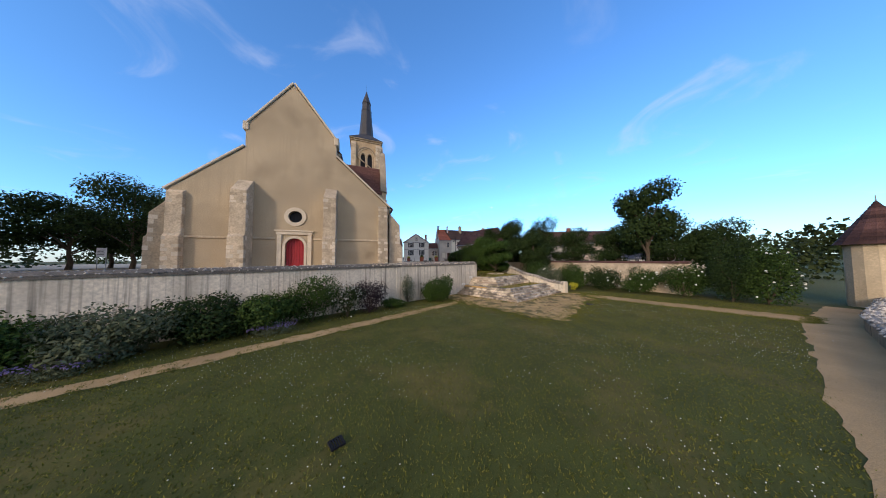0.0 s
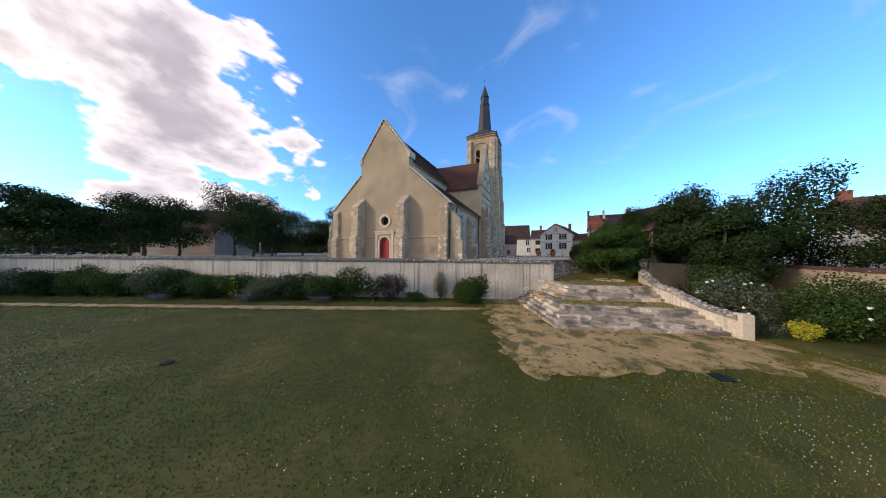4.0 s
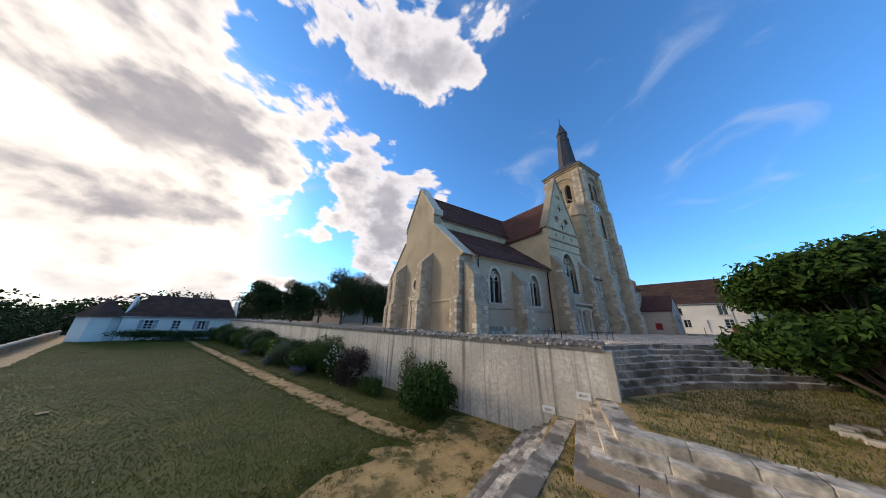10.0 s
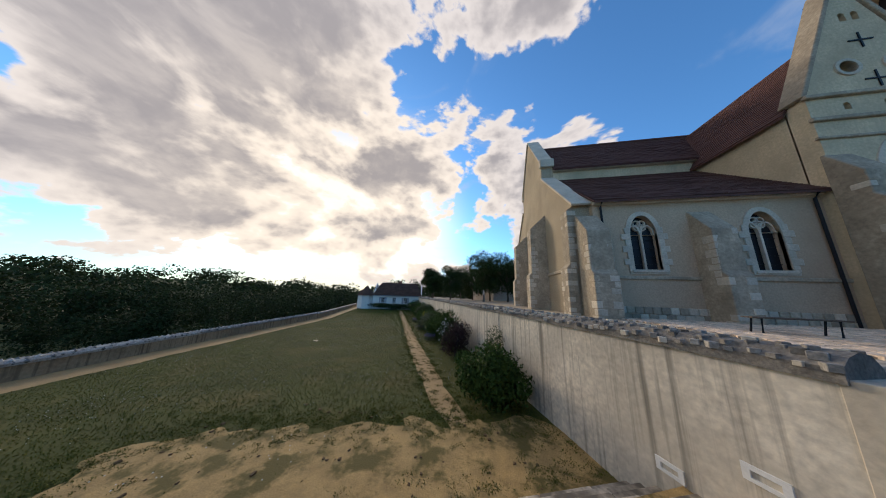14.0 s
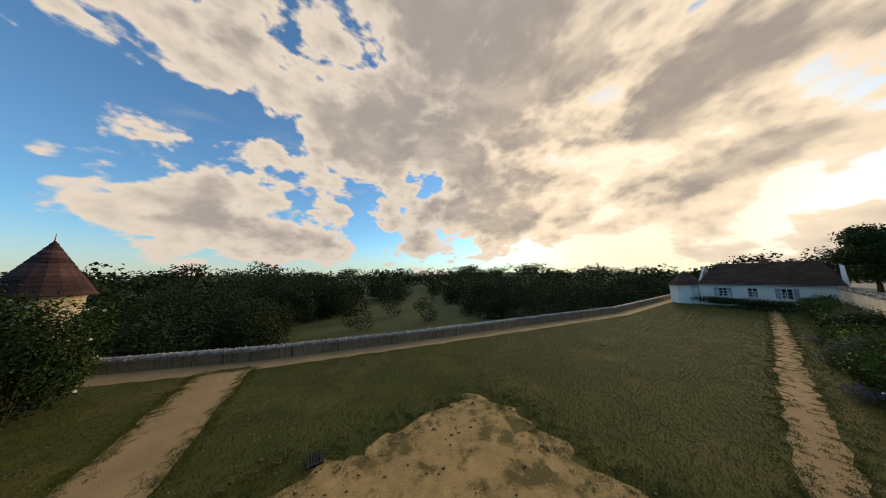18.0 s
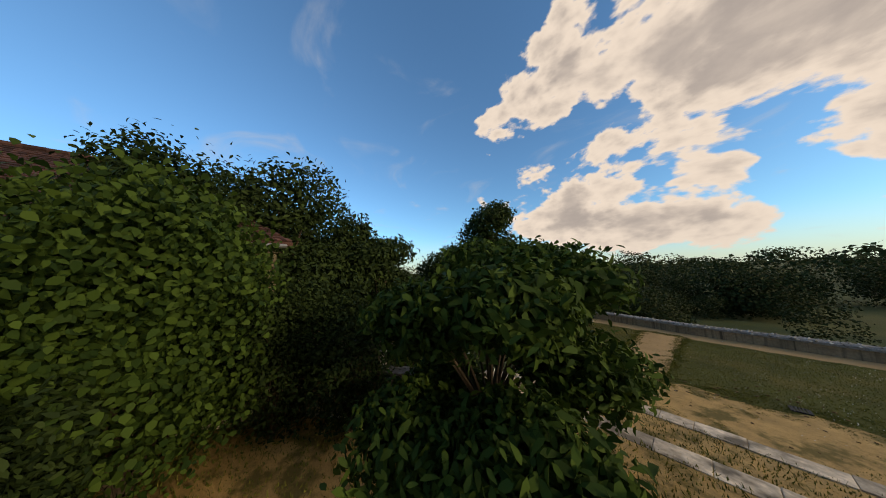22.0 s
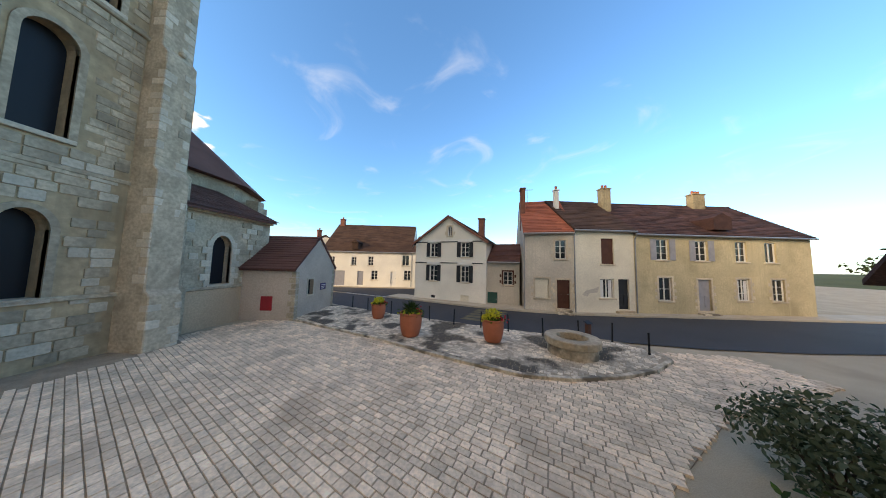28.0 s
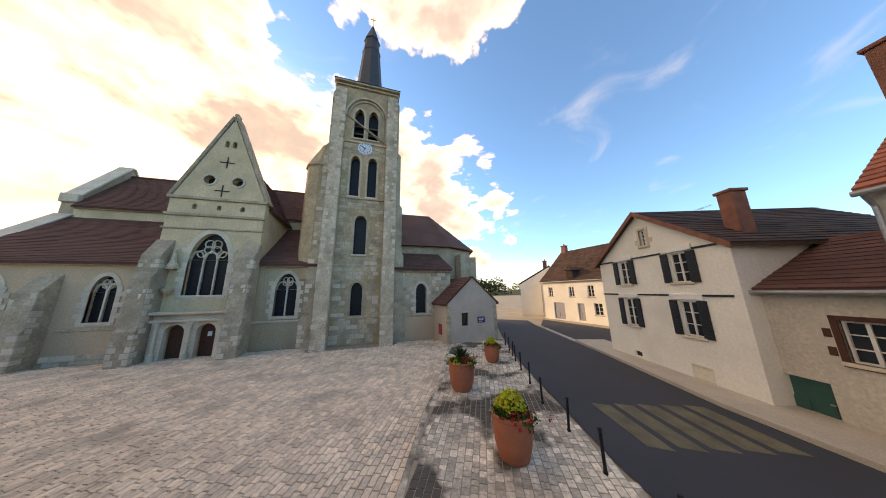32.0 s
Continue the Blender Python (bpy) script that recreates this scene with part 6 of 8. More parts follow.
chimney(nh, 2.6, 4.0, 6.5, 9.0, 0.6, 0.6)
gh = house("gabled_house", "far white house with brown roof down the street", (-4.2, 50.8), (-1.0, 47.6), 9.0, 4.8, 7.4, WHITE_PAINT, TILE_BROWN, [("window", 1.4, 3.0, 0.7, 1.2, {}), ("window", 3.4, 3.0, 0.7, 1.2, {}), ("window", 1.4, 0.8, 0.7, 1.3, {}), ("door", 3.4, 0.0, 0.8, 2.0, {})], seed=38)
chimney(gh, 2.5, 4.0, 6.5, 8.4, 0.6, 0.6)
# stone barn beside the square
def rot2(p, a):
    return (p[0] * math.cos(a) - p[1] * math.sin(a), p[0] * math.sin(a) + p[1] * math.cos(a))


barn = thing("barn", "old barn with crumbling ochre plaster and a mossy tile roof", "barn", 24.05, 15.42, 0.0, -76.0)
# local: u along the west wall away from the square, v into the building
BL, BD, BE, BR = 10.6, 8.1, 3.36, 6.15
SKEW = Matrix(((1, -0.55, 0, 0), (0, 1, 0, 0), (0, 0, 1, 0), (0, 0, 0, 1)))     # the gable ends run askew to the long walls
bm = B()
panel(bm, [(0, -0.4), (BL, -0.4), (BL, BE), (0, BE)], [], lambda u, z, d: (u, d, z), 0.4)
part("west_wall", bm, BARN_PLASTER, barn, "ochre plaster wall with bare rubble patches")
bm = B()
prism(bm, [(0, 0.4, -0.4), (0, BD, -0.4), (0, BD, BE), (0, BD / 2, BR - 0.05), (0, 0.4, BE + 0.2)], (0.4, 0, 0))
part("gable_wall", bm, BARN_PLASTER, barn)
bm = B()
box(bm, 0.4, BL, BD - 0.4, BD, -0.4, BE)
part("back_wall", bm, BARN_PLASTER, barn)
bm = B()
box(bm, BL - 0.4, BL, 0.4, BD - 0.4, -0.4, BE)
part("end_wall", bm, BARN_PLASTER, barn)
ov = 0.3
dz = ov * (BR - BE) / (BD / 2)
for s in (0, 1):
    y0 = -ov if s == 0 else BD + ov
    bm = B()
    prism(bm, [(-0.35, y0, BE - dz + 0.1), (BL + 0.2, y0, BE - dz + 0.1), (BL - 1.7, BD / 2, BR + 0.1), (-0.15, BD / 2, BR + 0.1)], (0, 0, -0.12))
    part("roof", bm, TILE_OLD, barn)
bm = B()
prism(bm, [(BL + 0.2, -ov, BE - dz + 0.1), (BL + 0.2, BD + ov, BE - dz + 0.1), (BL - 1.7, BD / 2, BR + 0.1)], (0, 0, -0.1))
part("hip", bm, TILE_OLD, barn)
# tiles of the visible slope, each a piece of its own near the square
rnd = random.Random(17)
TL = bpy.data.meshes.new("tile")
tb = B()
prism(tb, [(-0.5, 0, 0), (0.5, 0, 0), (0.5, 0, 0.11), (-0.5, 0, 0.11)], (0, 1.0, 0))
for v in tb.verts:
    if v.co.y > 0.5:
        v.co.z -= 0.09
tb.to_mesh(TL)
tb.free()
TL.materials.append(TILE_OLD)
sl = Vector((0, BD / 2 + ov, BR - BE + dz))
SL = sl.length
slope = math.atan2(sl.z, sl.y)
rows_n = 30
cnt = 0
vs, fs = [], []
for r in range(rows_n):
    t = r / rows_n
    u0, u1 = -0.35 + 0.2 * t, BL + 0.2 - 1.9 * t
    x = u0 + (0.12 if r % 2 else 0.0)
    while x < u1 - 0.1:
        w = rnd.uniform(0.11, 0.15)
        base = Vector((x + w / 2, -ov + sl.y * t, BE - dz + 0.12 + sl.z * t + rnd.uniform(0, 0.018)))
        m = Matrix.LocRotScale(base, Euler((slope + rnd.uniform(-0.02, 0.02), 0, rnd.uniform(-0.02, 0.02))), (w - 0.006, SL / rows_n * 1.25, 0.32))
        if cnt < 300 and x < 3.4:
            o = new("tile", TL)
            o.parent = barn
            o.matrix_basis = m
            cnt += 1
        else:
            q = len(vs)
            vs += [tuple(m @ v.co) for v in TL.vertices]
            fs += [tuple(q + i for i in p.vertices) for p in TL.polygons]
        x += w
o = raw("roof_tiles", vs, fs, TILE_OLD, barn)
o["kind"] = "stuff"
bm = B()
for k in range(24):
    u = -0.1 + (BL - 1.7) * k / 24
    tube(bm, [(u, BD / 2, BR + 0.13), (u + (BL - 1.7) / 24 + 0.04, BD / 2, BR + 0.16)], 0.12, 0.1, 8)
part("ridge_tile", bm, TILE_OLD, barn)
bm = B()
tube(bm, [(-0.3, -ov - 0.06, BE - dz + 0.02), (BL, -ov - 0.06, BE - dz - 0.03)], 0.065)
part("gutter", bm, GREY_METAL, barn)
bm = B()
tube(bm, [(1.5, -0.04, 0.0), (1.5, -0.04, 1.5)], 0.03)
part("pipe", bm, FRAME_WHITE, barn, "white plastic pipe on the wall")
bm = B()
tube(bm, [(1.5, -0.03, 1.5), (1.5, -0.03, 2.75), (2.8, -0.03, 2.8), (2.85, -0.03, 2.2), (2.8, -0.03, 1.7)], 0.014, n=6)
part("cable", bm, IRON, barn)
bm = B()
for k in range(60):
    u, z = rnd.gauss(2.8, 0.45), 0.9 + abs(rnd.gauss(0, 0.5))
    if 1.7 < u < 4.0 and z < 2.0:
        s = rnd.uniform(0.08, 0.2)
        box(bm, u - s, u + s, -0.035, 0.05, z - s * 0.6, z + s * 0.6, 0.03, 0.02)
o = part("rubble_patch", bm, ASHLAR, barn)
o["kind"] = "stuff"
for z, tilt in ((2.15, 0.5), (2.85, 0.2)):
    fl = part("floodlight", (lambda b_: (box(b_, 2.74, 2.88, -0.22, -0.1, z - 0.07, z + 0.09, 0.015), b_)[1])(B()), GREY_METAL, barn, "square wall floodlight")
    bm = B()
    box(bm, 2.755, 2.865, -0.229, -0.221, z - 0.055, z + 0.075)
    part("lens", bm, SIGN_WHITE, fl)
    bm = B()
    box(bm, 2.79, 2.83, -0.12, 0.02, z - 0.12, z - 0.07)
    part("bracket", bm, IRON, fl)
# pale plaster at the corner
bm = B()
box(bm, -0.03, 0.9, -0.03, 0.05, -0.3, 2.9, 0.02)
part("plaster_patch", bm, GREY_PLASTER, barn)
for o in barn.children_recursive:
    if o.name.startswith("tile"):
        o.matrix_basis = Matrix.Translation((-0.55 * o.matrix_basis.translation.y, 0, 0)) @ o.matrix_basis
    else:
        o.data.transform(SKEW)
# houses beyond the garden and at the lawn's far end
for p0, p1, e, r, w, rf, sd in (((47.0, 15.0), (55.0, 11.5), 3.6, 7.2, GREY_PLASTER, TILE_BROWN, 41), ((58.0, 15.0), (70.0, 10.0), 4.5, 7.8, PINK_PLASTER, TILE_OLD, 42), ((58.0, 4.0), (63.0, 1.0), 1.8, 3.6, WHITE_PAINT, SLATE, 43), ((66.0, -2.0), (74.0, -7.0), 2.0, 4.6, GREY_PLASTER, TILE_OLD, 44)):
    h = house("village_house", "old village house with a brown tile roof", p0, p1, 8.0, e, r, w, rf, [("window", 2.0, 0.9, 0.8, 1.1, {}), ("window", 4.2, 0.9, 0.8, 1.1, {})], z0=0.0 if sd < 43 else -1.5, seed=sd)
    chimney(h, 0.6, 4.0, r - 1.0, r + 0.9, 0.9, 0.6)
    h["group"] = "village houses beyond the garden"
mh = house("manor_house", "white manor house with a brown tiled roof", (-32.4, -31.0), (-35.4, -19.0), 8.0, 3.5, 6.6, WHITE_PAINT, TILE_BROWN,
           [("window", 2.6, 1.5, 0.9, 1.4, {"shutters": GREY_SHUTTER}), ("window", 5.4, 1.5, 0.9, 1.4, {}), ("window", 8.2, 1.5, 0.9, 1.4, {"shutters": GREY_SHUTTER})], z0=-3.05, hip=1.5, seed=45)
chimney(mh, 6.4, 4.0, 5.6, 7.2, 0.9, 0.6)
tr_ = thing("manor_tower", "white corner tower with a pointed tile roof", "tower", -33.0, -33.0, -3.0)
bm = B()
lathe(bm, [(2.1, -7.0), (2.1, 3.2), (2.2, 3.3)], 8)
part("wall", bm, WHITE_PAINT, tr_)
bm = B()
lathe(bm, [(2.5, 3.2), (0.8, 4.9), (0.05, 5.7)], 8)
part("roof", bm, TILE_BROWN, tr_)
bh = house("back_house", "dark-roofed house behind trees", (-44.0, -6.0), (-34.0, -1.0), 9.0, 3.6, 8.0, PINK_PLASTER, TILE_BROWN, [("window", 3.0, 1.0, 0.9, 1.4, {}), ("window", 6.5, 1.0, 0.9, 1.4, {})], seed=46)
chimney(bh, 1.0, 4.0, 6.5, 9.0, 0.9, 0.6)
# corner turret at the end of the parapet
tu = thing("corner_turret", "round pale corner turret with a pointed tile cap", "turret", 37.5, -20.8, 1.4)
bm = B()
lathe(bm, [(1.35, -13.0), (1.25, -0.3), (1.3, -0.2), (1.3, -0.05)], 16)
part("wall", bm, ROUGHCAST, tu)
for k in range(12):
    bm = B()
    t0, t1 = k / 12, (k + 1.15) / 12
    lathe(bm, [(1.62 * (1 - t0) + 0.03, -0.1 + 3.0 * t0), (max(0.02, 1.62 * (1 - t1) - 0.0), -0.1 + 3.0 * min(1, t1))], 16)
    part("tile_course", bm, TILE_OLD, tu)
bm = B()
tube(bm, [(0, 0, 2.8), (0, 0, 3.3)], 0.04, 0.015, 6)
part("finial", bm, GREY_METAL, tu)

# ---- plants ----
def leaves(name, blobs, n, size, material, parent, seed=1, droop=0.3, shell=0.55, aspect=0.5, label=""):
    """Many single leaves, spread through uneven ellipsoids (cx, cy, cz, rx, ry, rz), thickest near the outside."""
    g = np.random.default_rng(seed)
    bl = np.array(blobs, float)
    vol = bl[:, 3] * bl[:, 4] * bl[:, 5]
    pick = g.choice(len(bl), n, p=vol ** 0.75 / (vol ** 0.75).sum())
    d = g.normal(size=(n, 3))
    d /= np.linalg.norm(d, axis=1)[:, None]
    rad = (shell + (1 - shell) * g.random(n) ** 0.6)
    lump = 1 + 0.22 * np.sin(d[:, 0] * 5 + pick * 1.7) * np.sin(d[:, 1] * 5 + pick) * np.sin(d[:, 2] * 4 + pick * 0.6) + 0.10 * g.normal(size=n)
    c = bl[pick, :3] + d * bl[pick, 3:] * (rad * lump)[:, None]
    nrm = d * 0.8 + g.normal(size=(n, 3)) * 0.6 + np.array([0, 0, 0.35])
    nrm /= np.linalg.norm(nrm, axis=1)[:, None]
    ax = np.cross(nrm, g.normal(size=(n, 3)))
    ax /= np.linalg.norm(ax, axis=1)[:, None]
    ax[:, 2] -= droop
    ax /= np.linalg.norm(ax, axis=1)[:, None]
    sd = np.cross(nrm, ax)
    sd /= np.linalg.norm(sd, axis=1)[:, None] + 1e-9
    s = (size * g.uniform(0.65, 1.35, n))[:, None]
    q = 6 if size < 0.2 else 4              # near leaves get a rounder outline with a drooping tip
    v = np.empty((n, q, 3))
    v[:, 0] = c - ax * s * 0.5
    if q == 4:
        v[:, 1] = c + sd * s * aspect * 0.5 - ax * s * 0.05 + nrm * s * 0.08
        v[:, 2] = c + ax * s * 0.5
        v[:, 3] = c - sd * s * aspect * 0.5 - ax * s * 0.05 + nrm * s * 0.08
    else:
        v[:, 1] = c + sd * s * aspect * 0.46 - ax * s * 0.2 + nrm * s * 0.09
        v[:, 2] = c + sd * s * aspect * 0.40 + ax * s * 0.18 + nrm * s * 0.06
        v[:, 3] = c + ax * s * 0.58 - nrm * s * 0.12
        v[:, 4] = c - sd * s * aspect * 0.40 + ax * s * 0.18 + nrm * s * 0.06
        v[:, 5] = c - sd * s * aspect * 0.46 - ax * s * 0.2 + nrm * s * 0.09
    me = bpy.data.meshes.new(name)
    me.vertices.add(q * n)
    me.vertices.foreach_set("co", v.ravel())
    me.loops.add(q * n)
    me.loops.foreach_set("vertex_index", np.arange(q * n))
    me.polygons.add(n)
    me.polygons.foreach_set("loop_start", np.arange(0, q * n, q))
    me.update(calc_edges=True)
    me.materials.append(material)
    o = new(name, me)
    o.parent = parent
    if label:
        o["label"] = label
    return o


def blossoms(parent, pts, r, material, seed=1, name="flower", per=7, spread=1.0):
    g = random.Random(seed)
    bm = B()
    for p in pts:
        for k in range(per):
            a = g.uniform(0, 6.28)
            d = Vector((math.cos(a), math.sin(a), g.uniform(-0.3, 0.9))).normalized()
            c = Vector(p) + d * r * 0.5 * spread
            u = d.cross(Vector((0, 0, 1))).normalized() * r * 0.6
            w = d.cross(u).normalized() * r * 0.6
            bm.faces.new([bm.verts.new(c + u), bm.verts.new(c + w + d * r * 0.25), bm.verts.new(c - u), bm.verts.new(c - w + d * r * 0.25)])
    return part(name, bm, material, parent)


def stems(name, base, tips, r, material, parent, seed=1):
    g = random.Random(seed)
    bm = B()
    for t in tips:
        b_, t_ = Vector(base), Vector(t)
        mid = b_.lerp(t_, 0.5) + Vector((g.uniform(-0.1, 0.1), g.uniform(-0.1, 0.1), 0.12)) * (t_ - b_).length
        tube(bm, [b_ + Vector((g.uniform(-r, r), g.uniform(-r, r), 0)), mid, t_], r, r * 0.25, 6)
    return part(name, bm, material, parent)


def bush(label, x, y, z, rx, ry, h, n, size, material, seed, name="bush", group="", lobes=5, cat="bush", droop=0.3, aspect=0.5, flowers=None, fcol=None, fr=0.05):
    g = random.Random(seed)
    e = thing(name, label, cat, x, y, z, 0, group)
    bl = [(0, 0, h * 0.45, rx * 0.75, ry * 0.75, h * 0.5)]
    for k in range(lobes):
        a = 6.28 * k / lobes + g.uniform(-0.4, 0.4)
        q = g.uniform(0.35, 0.6)
        bl.append((math.cos(a) * rx * 0.55, math.sin(a) * ry * 0.55, h * g.uniform(0.3, 0.72), rx * q, ry * q, h * g.uniform(0.25, 0.36)))
    stems("stem", (0, 0, -0.05), [(b[0] * 0.9, b[1] * 0.9, b[2]) for b in bl], 0.035, BARK, e, seed)
    leaves("foliage", bl, n, size, material, e, seed, droop, 0.5, aspect)
    if flowers:
        pts = []
        for k in range(flowers):
            b = g.choice(bl)
            d = Vector((g.gauss(0, 1), g.gauss(0, 1), g.gauss(0.4, 0.8))).normalized()
            pts.append(Vector(b[:3]) + Vector((d.x * b[3], d.y * b[4], d.z * b[5])) * 1.02)
        blossoms(e, pts, fr, fcol or PETAL, seed)
    return e


def tree(label, x, y, z, h, r, trunk_h, n, size, material, seed, name="tree", lobes=9, group="", tr=0.16, squash=0.75, aspect=0.5, lean=(0, 0), lob=1.0):
    g = random.Random(seed)
    e = thing(name, label, "tree", x, y, z, 0, group)
    bl = []
    cz = trunk_h + (h - trunk_h) * 0.5
    for k in range(lobes):
        a = 6.28 * k / lobes * 1.9 + g.uniform(-0.5, 0.5)
        t = k / max(1, lobes - 1)
        zz = trunk_h + (h - trunk_h) * (0.15 + 0.72 * t)
        q = r * (0.75 - 0.45 * abs(t - 0.35)) * g.uniform(0.6, 0.95)
        bl.append((math.cos(a) * q + lean[0] * t, math.sin(a) * q + lean[1] * t, zz, lob * r * g.uniform(0.38, 0.58), lob * r * g.uniform(0.38, 0.58), lob * (h - trunk_h) * g.uniform(0.15, 0.24) * squash / 0.75))
    bm = B()
    tube(bm, [(0, 0, -0.2), (0.03 * r, 0.02 * r, trunk_h * 0.5), (lean[0] * 0.2, lean[1] * 0.2, trunk_h), (lean[0] * 0.5, lean[1] * 0.5, cz), (lean[0] * 0.9, lean[1] * 0.9, h * 0.88)], tr, tr * 0.25, 8)
    part("trunk", bm, BARK, e)
    bm = B()
    for b in bl:
        st = trunk_h * g.uniform(0.75, 1.0) + (b[2] - trunk_h) * 0.3
        tube(bm, [(lean[0] * 0.3, lean[1] * 0.3, st), (b[0] * 0.5, b[1] * 0.5, (st + b[2]) / 2 + 0.1), b[:3]], tr * 0.45, tr * 0.1, 6)
    part("limb", bm, BARK, e)
    leaves("crown", bl, n, size, material, e, seed, 0.35, 0.45, aspect)
    return e


L_ = LAWN_Z
# shrubs below the terrace wall
bush("dark rounded evergreen bush below the wall", 11.5, -4.9, L_, 1.5, 1.3, 2.1, 9000, 0.12, LEAF, 101, group="shrubs below the wall")
bush("thin climbing shrub on the wall", 8.9, -4.5, L_, 0.7, 0.5, 2.6, 1500, 0.09, LEAF_GREY, 102, group="shrubs below the wall")
bush("dark purple-leaved garden shrub", 5.7, -6.7, L_, 1.3, 1.1, 2.3, 3200, 0.1, LEAF_PURPLE, 103, group="shrubs below the wall")
bush("shrub with pale pink blossom", 4.3, -7.2, L_, 1.1, 1.0, 2.2, 2600, 0.09, LEAF_DARK, 104, group="shrubs below the wall", flowers=120, fr=0.05)
bush("bright green shrub with spiky shoots", 2.4, -7.6, L_, 1.6, 1.2, 2.8, 4200, 0.12, LEAF, 105, group="shrubs below the wall")
bush("low bright green ground-cover shrub", 7.4, -6.0, L_, 1.0, 0.7, 0.8, 1800, 0.1, LEAF_FIG, 106, group="shrubs below the wall")
k = 0
for x in (0.4, -1.6, -3.8, -6.2, -8.6, -11.0, -13.5, -16.0, -18.8, -21.5, -24.5, -28.0, -31.5):
    rr = random.Random(200 + k)
    bush("dense green shrub below the wall", x, on(WALL, x) - 1.5 - rr.uniform(0, 0.7), L_, rr.uniform(1.5, 2.0), rr.uniform(1.3, 1.7), rr.uniform(1.9, 2.9), 5600, 0.13, (LEAF, LEAF_DARK, LEAF_GREY, LEAF)[k % 4], 210 + k, group="shrubs below the wall")
    k += 1
for x, y in ((1.0, -9.3), (-4.2, -11.3), (-10.5, -13.7)):
    e = thing("lavender", "clump of lavender in flower", "flower bed", x, y, L_, 0, "lavender clumps")
    leaves("foliage", [(0, 0, 0.2, 1.0, 0.5, 0.25)], 900, 0.1, LEAF_GREY, e, int(abs(x) * 9) + 3, -0.6, 0.3, 0.25)
    rr = random.Random(int(abs(x) * 7))
    blossoms(e, [(rr.uniform(-0.95, 0.95), rr.uniform(-0.45, 0.45), rr.uniform(0.35, 0.5)) for _ in range(160)], 0.035, LAVENDER, 5, "blossom", 4)
e = thing("hollyhock", "tall pale yellow flower spikes", "flower", -5.6, -11.4, L_)
stems("stem", (0, 0, 0), [(0.1, 0, 1.9), (-0.3, 0.1, 1.6), (0.35, -0.1, 1.4)], 0.02, BARK, e)
rr = random.Random(2)
blossoms(e, [(rr.gauss(0, 0.2), rr.gauss(0, 0.1), rr.uniform(0.3, 1.8)) for _ in range(50)], 0.07, LEAF_YELLOW, 4)
# garden east of the stairs
bush("tall garden shrub beside the corner turret", 32.9, -17.2, L_, 1.6, 1.6, 4.6, 8000, 0.13, LEAF, 330, group="garden shrubs", flowers=30, fr=0.09)
bush("tall garden shrub beside the corner turret", 34.6, -15.2, L_, 1.8, 1.8, 5.4, 8000, 0.13, LEAF_DARK, 331, group="garden shrubs")
k = 0
for x, y, rx, h, m_ in ((25.4, -2.8, 1.6, 3.0, LEAF_GREY), (26.3, -0.2, 1.8, 3.4, LEAF), (27.6, -4.6, 1.5, 2.3, LEAF), (28.9, -7.0, 1.7, 2.3, LEAF_DARK), (30.0, -9.8, 1.6, 2.1, LEAF), (30.8, -12.6, 1.6, 3.0, LEAF), (30.9, -15.3, 1.6, 3.6, LEAF_DARK), (29.5, -2.6, 2.0, 3.0, LEAF), (31.5, -5.4, 1.8, 2.6, LEAF_DARK), (32.3, -9.5, 1.6, 2.6, LEAF), (27.4, 1.2, 2.0, 5.0, LEAF_DARK), (32.6, -12.4, 1.5, 2.7, LEAF)):
    bush("leafy garden shrub beyond the stair wall", x + 1.3, y - 0.4, L_, rx, rx, h, 5200, 0.12, m_, 300 + k, group="garden shrubs", flowers=26 if k in (0, 4, 5, 3) else None, fr=0.09)
    k += 1
bush("small bush of bright yellow flowers", 27.2, -6.0, L_, 0.5, 0.5, 1.0, 1500, 0.07, LEAF_YELLOW, 320)
bush("low grey-blue shrub beside the stair wall", 26.1, -6.0, L_, 0.6, 0.5, 0.8, 900, 0.08, LEAF_GREY, 321)
# tree on the landing, with large lobed leaves
tree("spreading tree with large bright leaves on the landing", 21.9, 0.8, Z2, 4.35, 2.6, 0.35, 46000, 0.14, LEAF_FIG, 401, "landing_tree", 36, tr=0.07, aspect=0.45, lob=0.62)
bm = B()
for k in range(14):
    a = 6.28 * k / 14
    box(bm, math.cos(a) * 0.9 - 0.16, math.cos(a) * 0.9 + 0.16, math.sin(a) * 0.8 - 0.12, math.sin(a) * 0.8 + 0.12, -0.05, 0.09, 0.03)
tagged(part("tree_ring", bm, STONE_PALE, None, m=pose(21.9, 0.8, Z2)), "ring of stones round the tree's foot", "edging")
